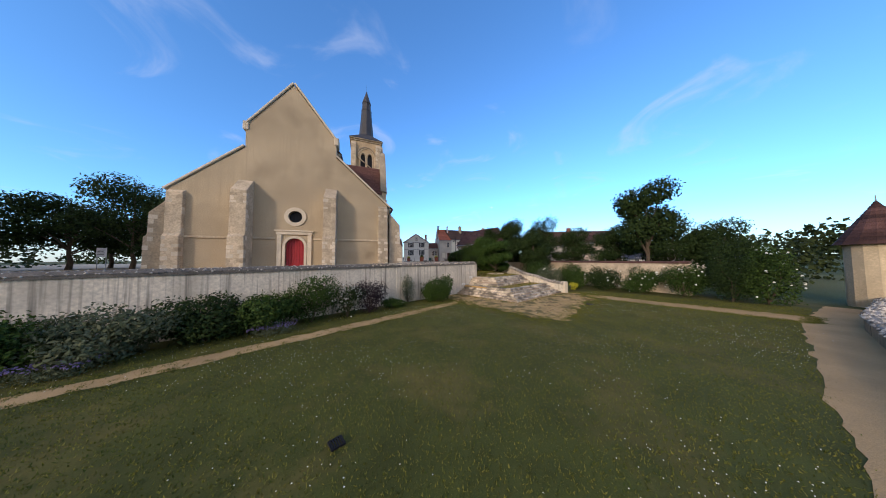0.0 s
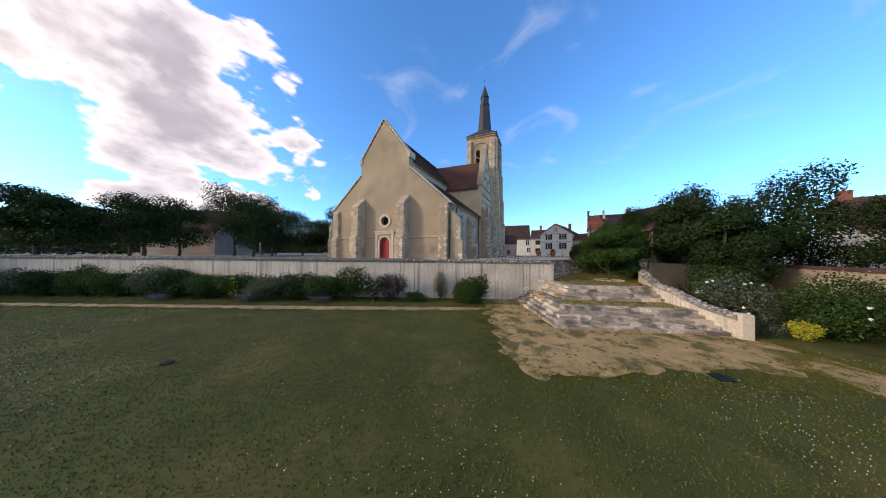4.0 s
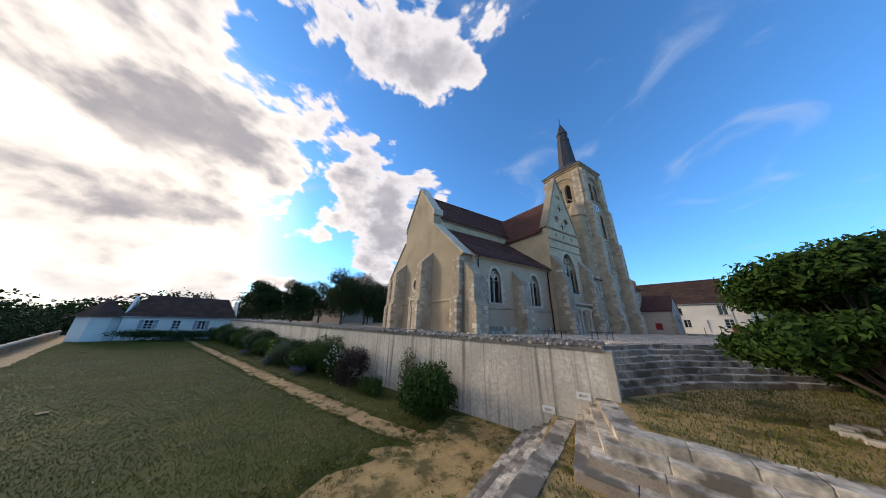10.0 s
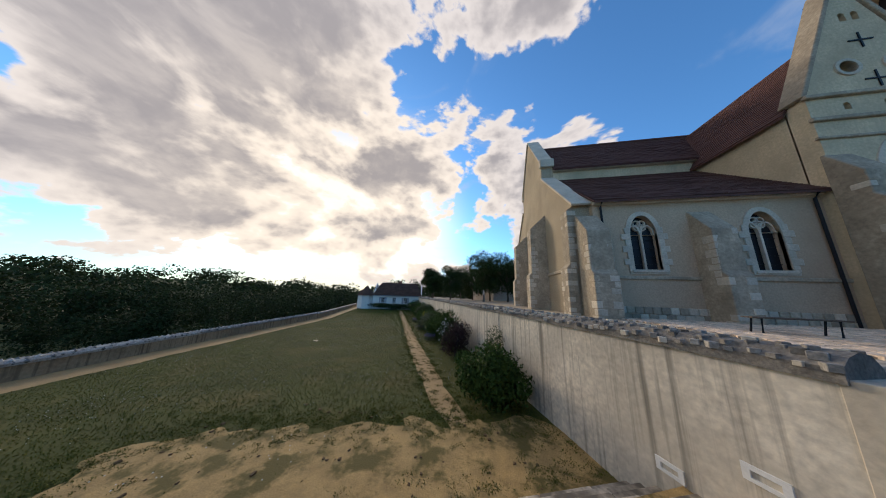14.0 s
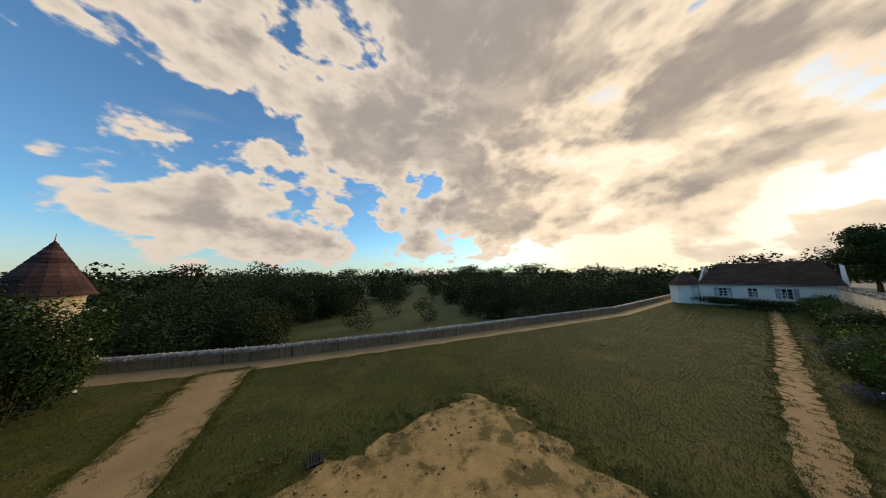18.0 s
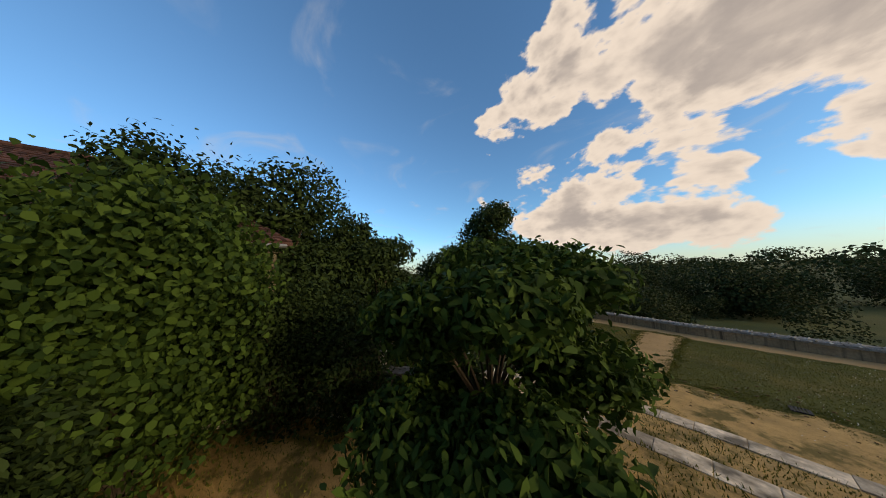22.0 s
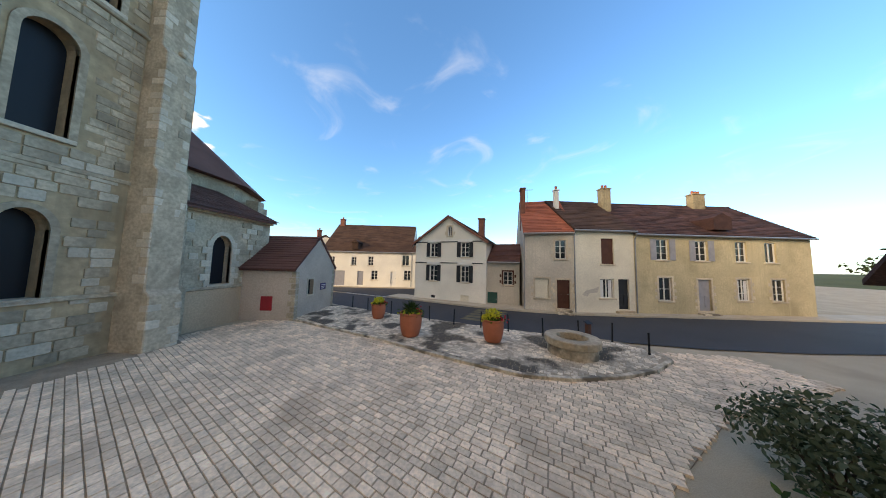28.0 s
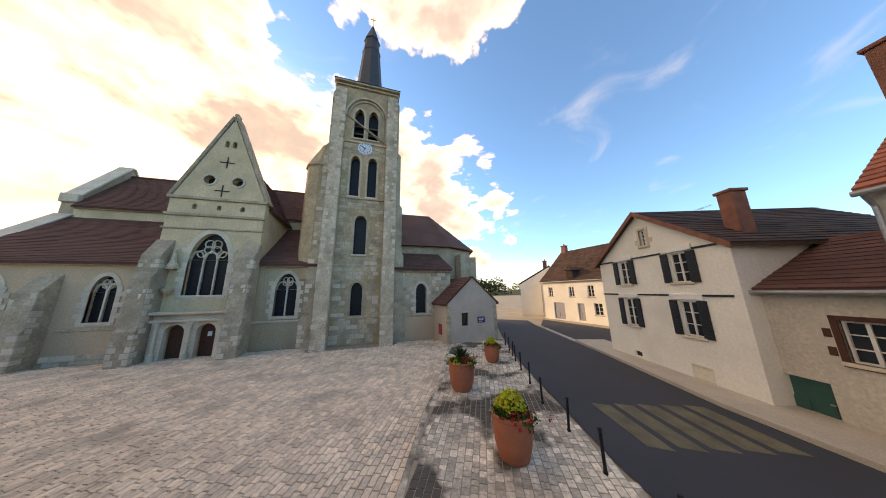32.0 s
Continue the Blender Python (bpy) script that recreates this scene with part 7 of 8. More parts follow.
# shrubs between the square and the barn
bush("big round-leaved shrub at the top of the stairs", 24.3, 6.5, Z2, 2.2, 2.2, 5.4, 42000, 0.10, LEAF_FIG, 410, lobes=14, aspect=0.8, droop=0.9)
bush("tall small-leaved bush behind the barn's end", 26.7, 7.1, -1.0, 2.0, 2.0, 7.0, 42000, 0.12, LEAF_DARK, 411, lobes=9)
k = 0
for x, y, rx, ry, h, m_ in ((22.3, 10.9, 1.1, 1.1, 2.5, LEAF), (22.3, 12.5, 1.0, 1.0, 2.2, LEAF), (22.5, 13.9, 0.9, 0.95, 2.0, LEAF_FIG), (22.8, 15.1, 0.8, 0.85, 1.9, LEAF), (23.3, 16.2, 0.6, 0.75, 1.8, LEAF_DARK), (22.0, 14.5, 0.6, 0.8, 1.4, LEAF), (23.6, 11.2, 1.3, 1.2, 3.0, LEAF_DARK), (24.6, 9.9, 1.4, 1.4, 3.6, LEAF_DARK), (21.6, 10.2, 0.8, 0.9, 2.1, LEAF), (21.5, 12.4, 0.7, 0.9, 1.6, LEAF_DARK), (22.5, 15.6, 0.5, 0.7, 1.3, LEAF), (23.6, 17.1, 0.4, 0.5, 1.4, LEAF), (21.3, 9.1, 0.7, 0.6, 1.9, LEAF_DARK), (23.6, 12.9, 0.9, 1.0, 2.6, LEAF_DARK), (22.9, 9.6, 1.1, 1.1, 3.3, LEAF), (24.2, 11.6, 1.0, 1.1, 3.4, LEAF_DARK), (23.0, 11.8, 0.9, 0.9, 2.9, LEAF)):
    bush("mixed green shrub with white roses beside the square", x, y, 0.0, rx, ry, h, 15000, 0.056, m_, 420 + k, group="shrubs beside the square", lobes=8, flowers=12 if k in (1, 2, 3, 4, 5, 9, 10) else None, fr=0.05)
    k += 1
bush("brownish shrub at the edge of the square", 27.9, 20.9, 0.0, 1.0, 1.0, 1.6, 2500, 0.1, LEAF_GREY, 441)
bush("shrub with white flowers at the square's edge", 25.4, 19.2, 0.0, 0.7, 0.7, 1.3, 2500, 0.09, LEAF, 442, flowers=45, fr=0.07)
k = 0
for x, y, rx, h, m_ in ((24.9, 4.6, 1.1, 3.9, LEAF_DARK), (24.5, 3.0, 1.1, 3.7, LEAF_DARK), (24.9, 8.2, 1.1, 3.8, LEAF_DARK), (23.4, 9.2, 1.2, 3.8, LEAF), (22.0, 8.2, 0.9, 3.0, LEAF), (22.1, 6.2, 0.8, 2.6, LEAF_DARK)):
    bush("dark shrub under the retaining wall on the landing", x, y, Z2, rx, rx, h, 9000, 0.09, m_, 460 + k, group="shrubs on the landing")
    k += 1
# large trees
tree("tall open-crowned tree beyond the garden wall", 35.4, -9.2, -3.0, 12.0, 3.0, 3.8, 12000, 0.3, LEAF_DARK, 501, "tall_tree", 13, tr=0.28)
k = 0
for x, y, h, r in ((-29.8, -15.9, 7.6, 2.2), (-31.6, -15.6, 8.2, 2.4), (-17.5, -4.0, 9.0, 3.2), (-27.5, -14.5, 7.0, 2.6), (-25.5, -10.5, 8.0, 2.8), (-14.5, 8.0, 9.5, 3.4), (-15.5, 14.0, 10.5, 3.6), (-21.5, 0.5, 10.5, 3.6), (-25.0, -2.5, 11.5, 3.6), (-28.5, 3.0, 9.5, 3.6), (-23.0, 6.5, 9.0, 3.8), (-31.0, -6.0, 9.5, 3.4), (-36.0, -9.0, 9.5, 3.2), (-19.0, 9.0, 7.5, 3.2), (-33.0, 8.0, 10.5, 4.0), (-20.5, 15.0, 7.5, 3.6), (-40.0, 2.0, 11.0, 4.0), (-17.0, 20.0, 7.5, 3.2)):
    tree("dark broadleaf tree west of the church", x, y, 0.0, h * 0.86, r, 1.4, 9000, 0.24, LEAF_DARK, 510 + k, lobes=10, tr=0.2, group="trees west of the church")
    k += 1
for x, y, h, r in ((29.0, 5.6, 8.0, 2.7), (29.4, 1.8, 5.4, 2.2), (31.5, 3.6, 6.4, 2.4), (32.0, 9.0, 8.6, 3.0), (38.0, 1.5, 6.5, 3.0), (44.0, -12.0, 6.0, 3.0), (33.5, 14.5, 7.0, 2.6), (37.5, -5.0, 6.0, 2.8), (41.0, -9.0, 6.5, 3.0), (36.0, 5.5, 9.0, 3.0), (36.5, 16.0, 6.0, 2.4)):
    tree("leafy tree among the gardens", x, y, -1.5, h, r, 0.7, 13000, 0.19, LEAF_DARK, 540 + k, lobes=10, tr=0.16, group="garden trees")
    k += 1


def woods(name, label, spots, material, seed, size, per):
    """A far wood: trunks and leafy clumps, one object of uncounted stuff."""
    g = random.Random(seed)
    bl = []
    for x, y, h, r in spots:
        z = land(x, y)
        for q in range(5):
            a = g.uniform(0, 6.28)
            bl.append((x + math.cos(a) * r * 0.45, y + math.sin(a) * r * 0.45, z + h * g.uniform(0.12, 0.8), r * g.uniform(0.45, 0.7), r * g.uniform(0.45, 0.7), h * g.uniform(0.18, 0.28)))
    o = leaves(name, bl, per * len(spots), size, material, None, seed, 0.2, 0.75, 0.8)
    tagged(o, label, "woodland", kind="stuff")


g = random.Random(77)
spots = []
for k in range(150):
    x = g.uniform(-70, 75)
    spots.append((x, on(PARA, max(-45, min(60, x))) - g.uniform(12, 62), g.uniform(4.5, 11.5), g.uniform(2.6, 5.2)))
spots = [s for s in spots if not (abs(s[0] - 18) < 20 and -100 < s[1] < -34) and not (abs(s[0] - 2) < 9 and s[1] > -62)] + [(10.0, -66.0, 8.0, 3.6), (27.0, -60.0, 7.5, 3.4), (19.0, -78.0, 9.0, 4.0), (33.0, -80.0, 9.0, 4.2)]
woods("valley_trees", "scattered dark trees and thickets in the valley", spots, LEAF_FAR, 78, 0.33, 1700)
spots = []
for k in range(230):
    a = g.uniform(math.radians(115), math.radians(300))
    d = g.uniform(85, 150)
    x, y = math.sin(a) * d, math.cos(a) * d
    if not (abs(x - 14) < 20 and y < 0 and d < 115):
        spots.append((x, y, g.uniform(8, 15), g.uniform(4, 8)))
woods("woodland", "dark woodland across the valley", spots, LEAF_FAR, 79, 0.58, 950)
spots = []
for k in range(230):
    a = g.uniform(math.radians(60), math.radians(330))
    d = g.uniform(170, 420)
    x, y = math.sin(a) * d, math.cos(a) * d
    spots.append((x, y, g.uniform(13, 22), g.uniform(12, 20)))
woods("far_woodland", "distant wooded ridge", spots, LEAF_FAR, 80, 2.0, 300)
spots = [(g.uniform(-75, -42), g.uniform(-60, 40), g.uniform(7, 12), g.uniform(4, 6)) for k in range(50)] + [(g.uniform(45, 90), g.uniform(-45, -10), g.uniform(5, 8), g.uniform(3, 5)) for k in range(40)]
spots = [s for s in spots if not (s[0] > -52 and s[1] < -15)]
woods("garden_woods", "thick trees round the village gardens", spots, LEAF_FAR, 81, 0.6, 380)
bush("clipped green hedge before the manor", -29.8, -24.5, L_, 1.5, 6.5, 1.7, 7000, 0.2, LEAF_DARK, 450, name="hedge", lobes=9, cat="hedge")

# grass of the lawn
def inside(px, py, poly):
    c = np.zeros(len(px), bool)
    for (ax, ay), (bx, by) in zip(poly, poly[1:] + poly[:1]):
        t = ((ay > py) != (by > py)) & (px < (bx - ax) * (py - ay) / (by - ay + 1e-12) + ax)
        c ^= t
    return c


def grass(name, poly, n, z, h, seed, material, label, holes=(), spread=0.0):
    """Single blades over an area, or, with a spread, in ragged tufts along its outline."""
    g = np.random.default_rng(seed)
    P = np.array(poly)
    if spread:
        Q = np.roll(P, -1, axis=0)
        L = np.hypot(*(Q - P).T)
        tufts = n // 40
        i = g.choice(len(P), tufts, p=L / L.sum())
        c = P[i] + (Q - P)[i] * g.random((tufts, 1)) + g.normal(0, spread, (tufts, 2))
        c = np.repeat(c, 40, axis=0)
        c += g.normal(0, 0.075, c.shape)
        px, py = c[:, 0], c[:, 1]
        ok = np.ones(len(px), bool)
    else:
        px, py = g.uniform(P[:, 0].min(), P[:, 0].max(), n), g.uniform(P[:, 1].min(), P[:, 1].max(), n)
        ok = inside(px, py, poly)
    for hl in holes:
        ok &= ~(inside(px, py, hl) & (g.random(n) < 0.93))
    px, py = px[ok], py[ok]
    m = len(px)
    a = g.uniform(0, 6.28, m)
    hh = h * g.uniform(0.4, 1.3, m)
    w = 0.006 + 0.010 * g.random(m)
    v = np.empty((m, 3, 3))
    v[:, 0] = np.stack([px - np.cos(a) * w, py - np.sin(a) * w, np.full(m, z)], 1)
    v[:, 1] = np.stack([px + np.cos(a) * w, py + np.sin(a) * w, np.full(m, z)], 1)
    v[:, 2] = np.stack([px + g.normal(0, 0.022, m), py + g.normal(0, 0.022, m), z + hh], 1)
    me = bpy.data.meshes.new(name)
    me.vertices.add(3 * m)
    me.vertices.foreach_set("co", v.ravel())
    me.loops.add(3 * m)
    me.loops.foreach_set("vertex_index", np.arange(3 * m))
    me.polygons.add(m)
    me.polygons.foreach_set("loop_start", np.arange(0, 3 * m, 3))
    me.update(calc_edges=True)
    me.materials.append(material)
    return tagged(new(name, me), label, "grass", kind="stuff")


near_lawn = [(-40.0, -37.2), (-10.0, -26.6), (7.0, -23.0), (18.0, -20.9), (27.0, -19.4), (33.0, -18.8), (31.0, -14.0), (28.5, -7.5), (25.0, -6.8), (16.9, -8.6), (14.5, -2.2), (8.0, -5.4), (-6.0, -10.5), (-40.0, -23.0)]
turf_gaps = (wall_path, parapet_path, cross_path, patch)
grass("grass", near_lawn, 800000, LAWN_Z, 0.042, 91, GRASS, "short mown grass blades", turf_gaps)
steps_area = [(16.6, -8.9), (25.0, -6.7), (24.6, 0.0), (14.0, -1.0), (14.2, -2.0)]
grass("grass_border", patch, 56000, LAWN_Z + 0.015, 0.03, 94, GRASS, "ragged grass tufts along the bare earth", (steps_area,), spread=0.5)
for q, outline in enumerate((cross_path, wall_path)):
    grass("grass_border", outline, 36000, LAWN_Z + 0.01, 0.03, 95 + q, GRASS, "ragged grass tufts along a sandy path", spread=0.18)
grass("grass_tufts", [(17.6, -1.0), (18.6, -3.4), (23.4, -1.9), (24.5, 2.2), (26.0, 4.8), (26.0, 9.2), (22.8, 9.6), (20.7, 7.0), (18.7, 3.4)], 26000, Z2, 0.07, 92, GRASS, "thin grass tufts on the landing")
grass("grass_fringe", [(16.3, -2.4), (17.8, -6.6), (24.0, -5.0), (23.8, -3.4), (17.8, -5.1), (16.6, -2.2)], 9000, Z1 - 0.03, 0.07, 93, GRASS, "thin grass on the lower landing")
g = random.Random(5)
bm = B()
for k in range(900):
    x, y = g.uniform(-5, 26), g.uniform(-20.5, -9)
    if noise.noise((x * 0.35, y * 0.35, 7.0)) > 0.05:
        z = LAWN_Z + 0.05
        s = 0.016
        bm.faces.new([bm.verts.new((x - s, y, z)), bm.verts.new((x, y - s, z + 0.01)), bm.verts.new((x + s, y, z)), bm.verts.new((x, y + s, z + 0.01))])
tagged(part("clover", bm, PETAL), "white clover flowers in the lawn", "flower", kind="stuff")

# white clover heads in the lawn
g = np.random.default_rng(15)
cx, cy = g.uniform(-14.0, 27.0, 9000), g.uniform(-24.0, -6.0, 9000)
ok = inside(cx, cy, near_lawn)
for hl in turf_gaps:
    ok &= ~inside(cx, cy, hl)
ok &= np.sin(cx * 0.7 + 1.3 * np.sin(cy * 0.5)) + 0.9 * np.sin(cy * 0.9 + cx * 0.3) + g.normal(0, 0.7, len(cx)) > 0.3
vs, fs = [], []
for x, y in zip(cx[ok], cy[ok]):
    q, z, r = len(vs), LAWN_Z + 0.05, 0.011
    vs += [(x - r, y, z), (x, y - r, z), (x + r, y, z), (x, y + r, z), (x, y, z + r), (x, y, z - r)]
    fs += [(q, q + 1, q + 4), (q + 1, q + 2, q + 4), (q + 2, q + 3, q + 4), (q + 3, q, q + 4), (q + 1, q, q + 5), (q + 2, q + 1, q + 5), (q + 3, q + 2, q + 5), (q, q + 3, q + 5)]
tagged(raw("clover_flowers", vs, fs, PETAL), "small white clover heads in the grass", "flowers", kind="stuff")

# ---- street furniture and small things ----
def bench(x, y, rz):
    e = thing("bench", "plain dark backless bench with a plank seat", "bench", x, y, 0.0, rz, "benches on the square")
    for k in range(3):
        bm = B()
        box(bm, -0.9, 0.9, -0.2 + 0.135 * k, -0.08 + 0.135 * k, 0.42, 0.46, 0.008)
        part("slat", bm, WOOD, e)
    for s in (-0.7, 0.7):
        bm = B()
        tube(bm, [(s - 0.06, -0.18, 0.0), (s, -0.15, 0.42), (s, 0.15, 0.42), (s - 0.06, 0.18, 0.0)], 0.025, n=6)
        part("leg", bm, IRON, e)
    return e


bench(13.0, 3.1, 78)
bench(14.6, 5.4, 80)


def planter(x, y, s, label, seed, palm=False):
    e = thing("planter", label, "flower pot", x, y, 0.12, 0, "terracotta planters")
    bm = B()
    lathe(bm, [(0.30, 0.0), (0.36, 0.05), (0.44, 0.35), (0.48, 0.7), (0.47, 0.9), (0.5, 0.95), (0.5, 1.0), (0.44, 1.0), (0.42, 0.88)], 28)
    bmesh.ops.scale(bm, vec=(s, s, s), verts=bm.verts[:])
    part("pot", bm, TERRACOTTA, e, smooth=False)
    bm = B()
    lathe(bm, [(0.44 * s, 0.86 * s), (0.0, 0.9 * s)], 20)
    part("soil", bm, SOIL, e)
    rr = random.Random(seed)
    leaves("foliage", [(0, 0, 1.0 * s, 0.5 * s, 0.5 * s, 0.2 * s), (0.25 * s, 0.1, 0.92 * s, 0.3 * s, 0.4 * s, 0.2 * s)], 900, 0.08, LEAF_FIG, e, seed, 0.6, 0.2)
    if palm:
        bm = B()
        for k in range(70):
            a, el = rr.uniform(0, 6.28), rr.uniform(0.5, 1.5)
            d = Vector((math.cos(a) * math.cos(el), math.sin(a) * math.cos(el), math.sin(el)))
            u = d.cross(Vector((0, 0, 1))).normalized() * 0.022
            b0 = Vector((0, 0, 1.0 * s))
            ln = rr.uniform(0.5, 0.72)
            q = [bm.verts.new(b0 - u), bm.verts.new(b0 + u), bm.verts.new(b0 + d * ln * 0.6 + u), bm.verts.new(b0 + d * ln - Vector((0, 0, 0.05))), bm.verts.new(b0 + d * ln * 0.6 - u)]
            bm.faces.new(q)
        part("spiky_leaves", bm, LEAF_DARK, e)
        blossoms(e, [(rr.uniform(-0.5, 0.5) * s, rr.uniform(-0.5, 0.5) * s, 1.02 * s) for _ in range(30)], 0.05, LEAF_YELLOW, seed)
    else:
        leaves("blossom", [(0, 0, 1.2 * s, 0.34 * s, 0.34 * s, 0.28 * s), (-0.3 * s, 0, 1.0 * s, 0.22 * s, 0.3 * s, 0.2 * s)], 700, 0.07, LEAF_YELLOW, e, seed + 1, 0.1, 0.6, 0.9)
    blossoms(e, [(0.3 * s + rr.gauss(0, 0.12), rr.gauss(0, 0.2), 1.02 * s + rr.gauss(0, 0.06)) for _ in range(26)], 0.05, RED_PETAL, seed + 2, "flower")
    return e


planter(20.3, 27.25, 1.05, "large terracotta planter with a spiky plant and yellow flowers", 61, True)
planter(23.95, 26.9, 0.95, "large terracotta planter overflowing with yellow and red flowers", 62)
planter(17.85, 30.15, 0.85, "terracotta planter with mixed flowers near the annex", 63)
# old well
we = thing("well", "low round stone well ring with a dark opening", "well", 26.75, 25.9, 0.12)
bm = B()
lathe(bm, [(0.86, -0.05), (0.84, 0.36), (0.54, 0.36), (0.54, -0.05)], 26)
part("ring", bm, STEP_STONE, we)
bm = B()
lathe(bm, [(0.93, 0.365), (0.96, 0.39), (0.96, 0.6), (0.93, 0.63), (0.55, 0.63), (0.53, 0.60), (0.53, 0.365)], 16)
part("coping", bm, ASHLAR, we, "thick grey stone rim round the opening")
# flat near-black disc paints in the darkness down the well
bm = B()
lathe(bm, [(0.53, 0.06), (0.0, 0.06)], 20)
part("shaft", bm, SHUTTER_VOID, we)
ip = thing("information_post", "rust-brown metal post with a slanted information plate", "sign", 27.8, 26.6, 0.12, 20)
bm = B()
box(bm, -0.11, 0.11, -0.07, 0.07, 0.0, 0.95, 0.015)
part("post", bm, BROWN_WOOD, ip)
bm = B()
box(bm, -0.16, 0.16, -0.11, 0.11, 0.0, 0.03, 0.01)
bm.transform(Matrix.Translation((0, 0, 0.98)) @ Matrix.Rotation(0.5, 4, "X"))
part("plate", bm, IRON, ip)
# bollards along the road
bl_ = [(15.0, 33.0), (16.4, 32.3), (17.4, 31.8), (18.3, 31.3), (19.5, 30.7), (20.9, 30.0), (22.3, 29.3), (23.7, 28.85), (25.0, 28.35), (26.5, 27.9), (28.0, 27.6), (29.3, 27.35), (29.7, 26.0)]
bm = B()
lathe(bm, [(0.045, -0.1), (0.045, 0.06), (0.034, 0.08), (0.034, 0.78), (0.045, 0.8), (0.03, 0.84)], 10)
first = thing("bollard", "slim dark metal bollard at the road's edge", "bollard", bl_[0][0], bl_[0][1], 0.12, 0, "bollards along the street")
part("post", bm, IRON, first)
for x, y in bl_[1:]:
    copy_thing(first, pose(x, y, 0.12, random.uniform(-3, 3), random.uniform(-3, 3), 0))
# street lamp by the barn
lp = thing("street_lamp", "tall black street lamp with a bell-shaped hanging lantern", "street lamp", 24.4, 17.2, 0.0, 0)
bm = B()
lathe(bm, [(0.09, -0.1), (0.09, 0.9), (0.06, 1.0), (0.05, 5.05), (0.0, 5.1)], 10)
part("pole", bm, IRON, lp)
bm = B()
tube(bm, [(0, 0, 4.35), (-0.22, 0.05, 4.42), (-0.38, 0.1, 4.4)], 0.03, n=6)
part("arm", bm, IRON, lp)
bm = B()
lathe(bm, [(0.03, 4.4), (0.08, 4.36), (0.1, 4.28), (0.2, 4.18), (0.19, 4.15)], 14, -0.38, 0.1)
part("lantern", bm, IRON, lp)


def grate(x, y, z, rz, s, label):
    e = thing("drain_grate", label, "drain", x, y, z, rz, "drain grates")
    bm = B()
    ring(bm, rect(0, -s * 0.42, s * 0.84, s * 0.84), rect(0, -s * 0.5, s, s), lambda u, w, d: (u, w, -d), -0.02, 0.02)
    part("frame", bm, IRON, e)
    for k in range(5):
        bm = B()
        u = -s * 0.34 + k * s * 0.17
        box(bm, u - s * 0.045, u + s * 0.045, -s * 0.42, s * 0.42, 0.0, 0.018)
        part("bar", bm, IRON, e)


grate(4.2, -17.6, LAWN_Z + 0.03, 20, 0.26, "rusty iron drain grate in the lawn")
grate(21.2, -11.6, LAWN_Z + 0.04, 20, 0.42, "iron drain grate in the bare earth")
grate(21.75, 15.75, 0.03, 20, 0.34, "iron drain grate in the paving")
for x, y, c_ in ((-15.0, 6.0, 0), (-11.5, 9.0, 0), (-16.0, -4.0, 0), (-13.0, 12.0, 0)):
    e = thing("notice_board", "small white notice board on two posts", "sign", x, y, 0.0, -20, "notice boards by the trees")
    for s in (-0.35, 0.35):
        bm = B()
        tube(bm, [(s, 0, -0.1), (s, 0, 1.9)], 0.03, n=6)
        part("post", bm, GREY_METAL, e)
    bm = B()
    box(bm, -0.4, 0.4, -0.04, -0.02, 1.1, 1.85, 0.01)
    bd = part("board", bm, SIGN_WHITE, e)
    bm = B()
    for k in range(4):
        box(bm, -0.3, 0.3 - 0.1 * (k % 2), -0.046, -0.041, 1.65 - 0.12 * k, 1.69 - 0.12 * k)
    part("line", bm, SHUTTER_VOID, bd)
# handrail before the manor
e = thing("railing", "thin white railing in front of the manor", "railing", -30.9, -32.0, -1.6, 100)
for k in range(9):
    bm = B()
    tube(bm, [(k * 1.2, 0, -2.0), (k * 1.2, 0, 1.0)], 0.03, n=6)
    part("post", bm, FRAME_WHITE, e)
bm = B()
for z in (0.3, 0.65, 1.0):
    tube(bm, [(0, 0, z), (9.6, 0, z)], 0.025, n=6)
part("rail", bm, FRAME_WHITE, e)
# chimney aerials
for hs, u, v, z in ((wh, 2.2, 5.0, 7.0), (rh, 0.6, 3.0, 8.9)):
    bm = B()
    tube(bm, [(u, v, z), (u, v, z + 1.5)], 0.015, n=5)
    tube(bm, [(u - 0.5, v, z + 1.4), (u + 0.5, v, z + 1.45)], 0.012, n=5)
    for k in range(5):
        tube(bm, [(u - 0.4 + 0.2 * k, v - 0.2, z + 1.42), (u - 0.4 + 0.2 * k, v + 0.2, z + 1.42)], 0.008, n=4)
    part("aerial", bm, GREY_METAL, hs)
# loose stones and clods on the bare patch
g = random.Random(41)
bm = B()
for k in range(240):
    x, y = g.uniform(12.8, 25.0), g.uniform(-13.3, -3.5)
    s = g.uniform(0.015, 0.05)
    if not inside(np.array([x]), np.array([y]), [(16.9, -8.7), (24.8, -6.6), (23.0, 0), (14.4, -2.0)])[0]:
        box(bm, x - s, x + s, y - s * 0.8, y + s * 0.8, LAWN_Z + 0.01, LAWN_Z + 0.022 + s * 0.5, s * 0.2, s * 0.4)
tagged(part("pebbles", bm, CLOD), "scattered clods and pebbles on bare earth", "pebbles", kind="stuff")

# ---- paving stones, last ----
PAVE = bpy.data.meshes.new("paving_stone")
tb = B()
box(tb, -0.5, 0.5, -0.5, 0.5, -0.5, 0.5, 0.05)
tb.to_mesh(PAVE)
tb.free()
PAVE.materials.append(PAVING)


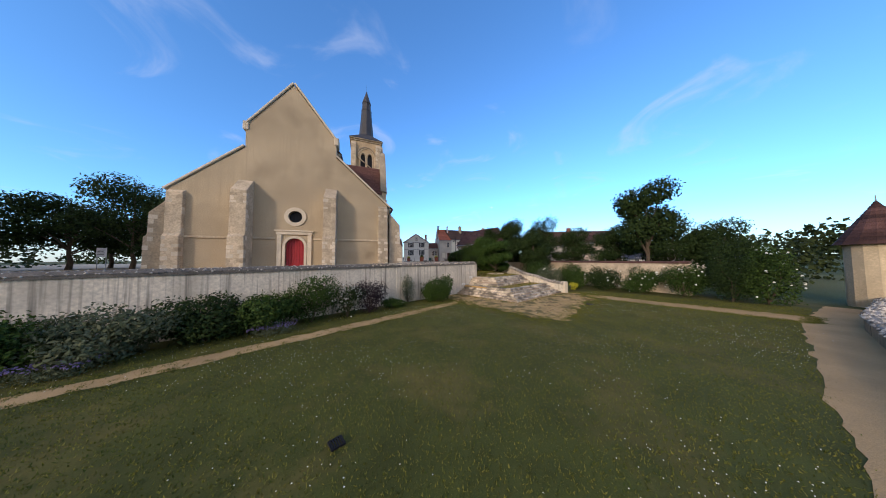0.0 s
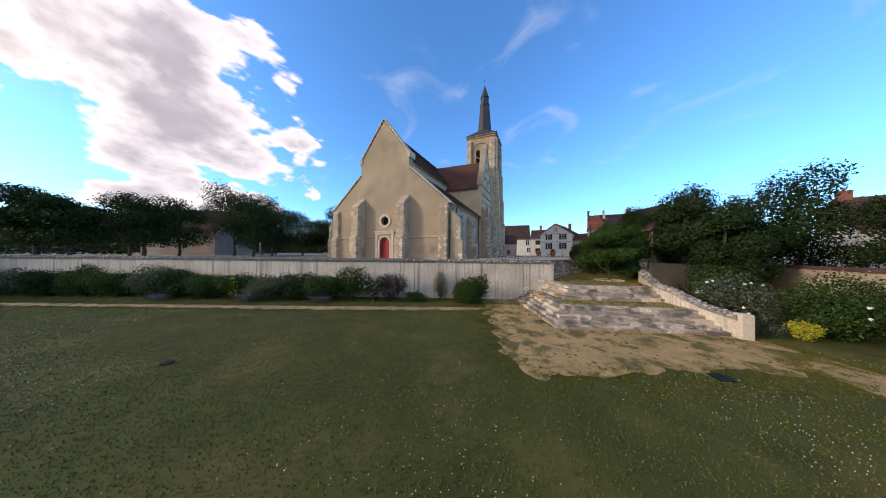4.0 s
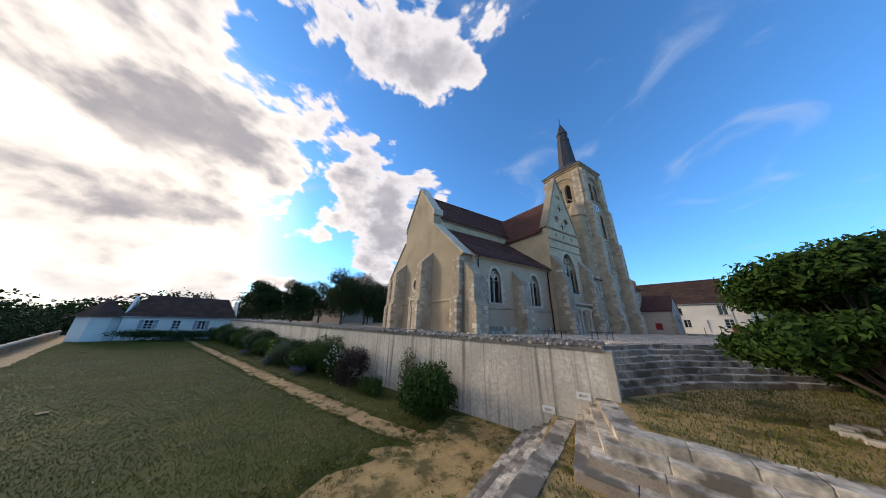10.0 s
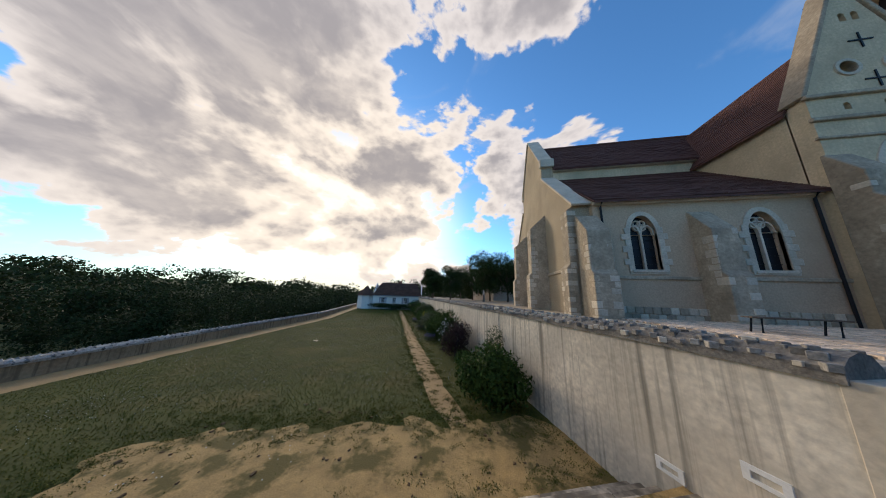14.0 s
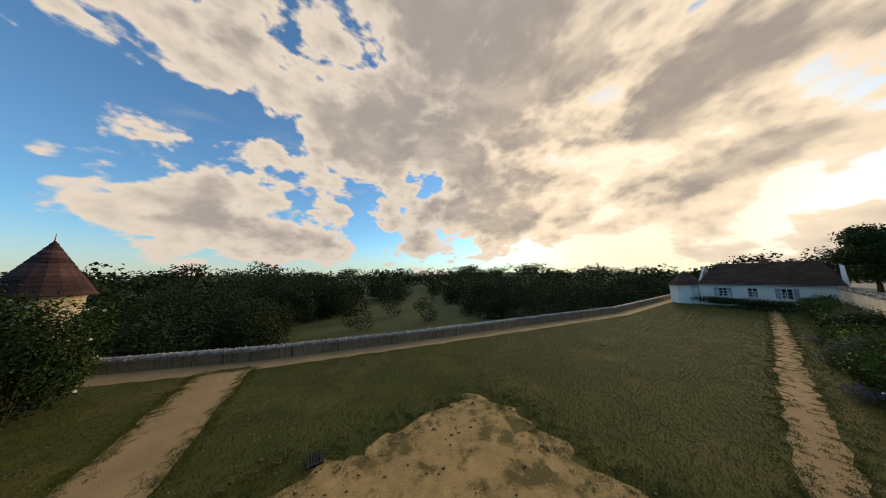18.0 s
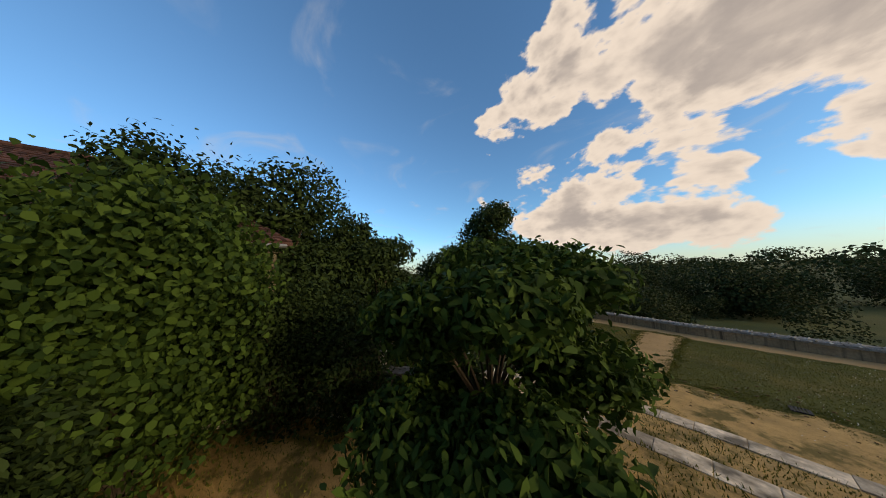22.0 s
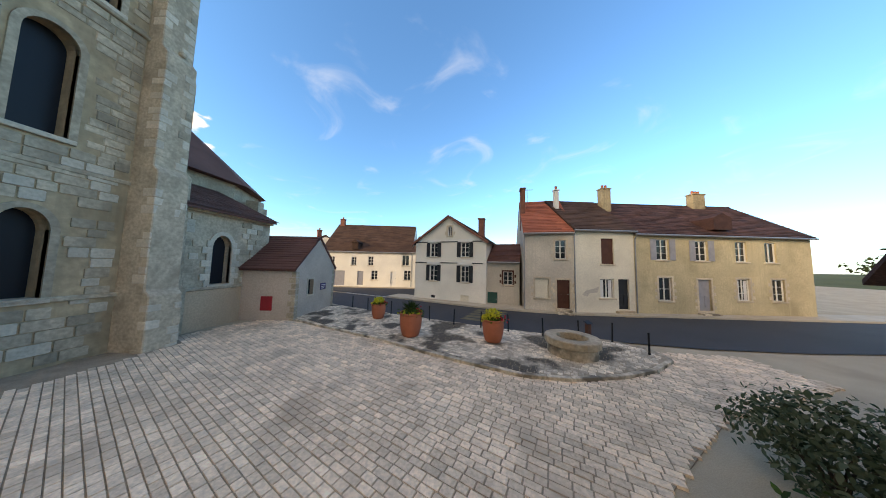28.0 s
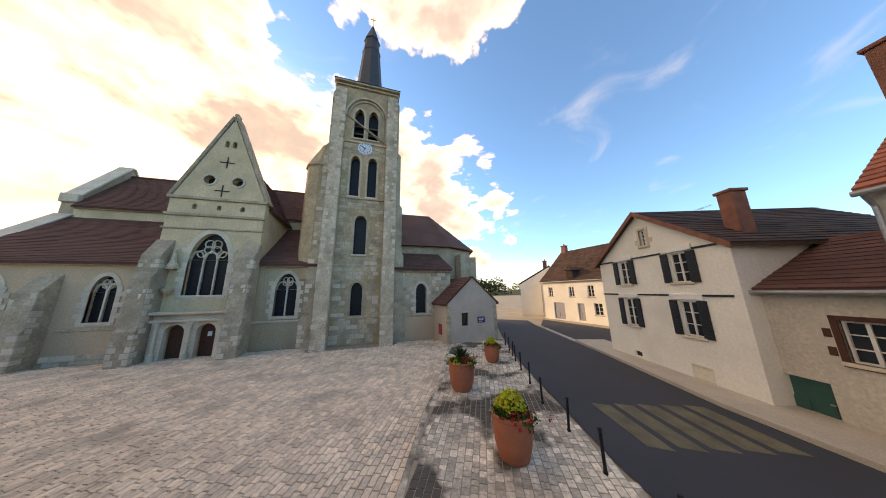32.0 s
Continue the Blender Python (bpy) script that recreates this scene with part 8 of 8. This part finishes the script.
def pave(parent, poly, z, pitch_x, pitch_y, ang, seed, single_box, material_mesh, name, limit=300, gap=0.014, h=0.06, skip=()):
    """Setts laid in rows at an angle; those inside single_box become pieces, the rest one joined part."""
    g = random.Random(seed)
    ca, sa = math.cos(ang), math.sin(ang)
    P = np.array([(x * ca + y * sa, -x * sa + y * ca) for x, y in poly])
    vs, fs = [], []
    cnt = 0
    v = P[:, 1].min()
    while v < P[:, 1].max():
        rowh = pitch_y * g.uniform(0.9, 1.1)
        xs, ws = [], []
        u = P[:, 0].min() + g.uniform(0, pitch_x)
        while u < P[:, 0].max():
            w = pitch_x * g.uniform(0.7, 1.3)
            xs.append(u + w / 2)
            ws.append(w)
            u += w
        X = np.array(xs) * ca - (v + rowh / 2) * sa
        Y = np.array(xs) * sa + (v + rowh / 2) * ca
        ok = inside(X, Y, poly)
        for hl in skip:
            ok &= ~inside(X, Y, hl)
        for x, y, w, k in zip(X, Y, ws, ok):
            if not k:
                continue
            zz = z + g.uniform(-0.006, 0.006)
            if cnt < limit and single_box[0] < x < single_box[1] and single_box[2] < y < single_box[3]:
                o = new(name, material_mesh)
                o.parent = parent
                o.matrix_basis = Matrix.LocRotScale((x, y, zz), Euler((g.uniform(-0.008, 0.008), g.uniform(-0.008, 0.008), ang)), (w - gap, rowh - gap, h))
                cnt += 1
            else:
                q = len(vs)
                hw_, hh_ = (w - gap) / 2, (rowh - gap) / 2
                for a, b2, c in ((-1, -1, -1), (1, -1, -1), (1, 1, -1), (-1, 1, -1), (-0.94, -0.94, 1), (0.94, -0.94, 1), (0.94, 0.94, 1), (-0.94, 0.94, 1)):
                    lx, ly = a * hw_, b2 * hh_
                    vs.append((x + lx * ca - ly * sa, y + lx * sa + ly * ca, zz + c * h / 2 + g.uniform(-0.002, 0.002)))
                fs += [(q + 4, q + 5, q + 6, q + 7), (q, q + 1, q + 5, q + 4), (q + 1, q + 2, q + 6, q + 5), (q + 2, q + 3, q + 7, q + 6), (q + 3, q, q + 4, q + 7)]
        v += rowh
    o = raw(name + "s", vs, fs, material_mesh.materials[0], parent)
    o["kind"] = "stuff"


tower_foot = [(9.6, 19.8), (11.3, 19.8), (11.5, 25.8), (9.9, 26.2)]
pave(plaza, SQUARE, 0.0, 0.27, 0.155, radians(-28), 51, (18.5, 24.0, 14.0, 20.0), PAVE, "paving_stone", skip=(tower_foot,))
COB = PAVE.copy()
COB.materials.clear()
COBBLE = shader("mottled_cobbles", (0.70, 0.59, 0.45), 0.85, 0.35, 0.9, 14, 0.4, stain=0.85, island=0.35, blot=(0.5, 0.58))
COB.materials.append(COBBLE)
ip_ = [(x, y + 0.12) for x, y in KERB[:-3]] + [(29.9, 25.7), (30.0, 26.5), (29.3, 27.3)] + STRIP[1:]
pave(isl, ip_, 0.1, 0.2, 0.17, radians(-30), 52, (22.5, 27.5, 24.5, 28.0), COB, "cobble", skip=())
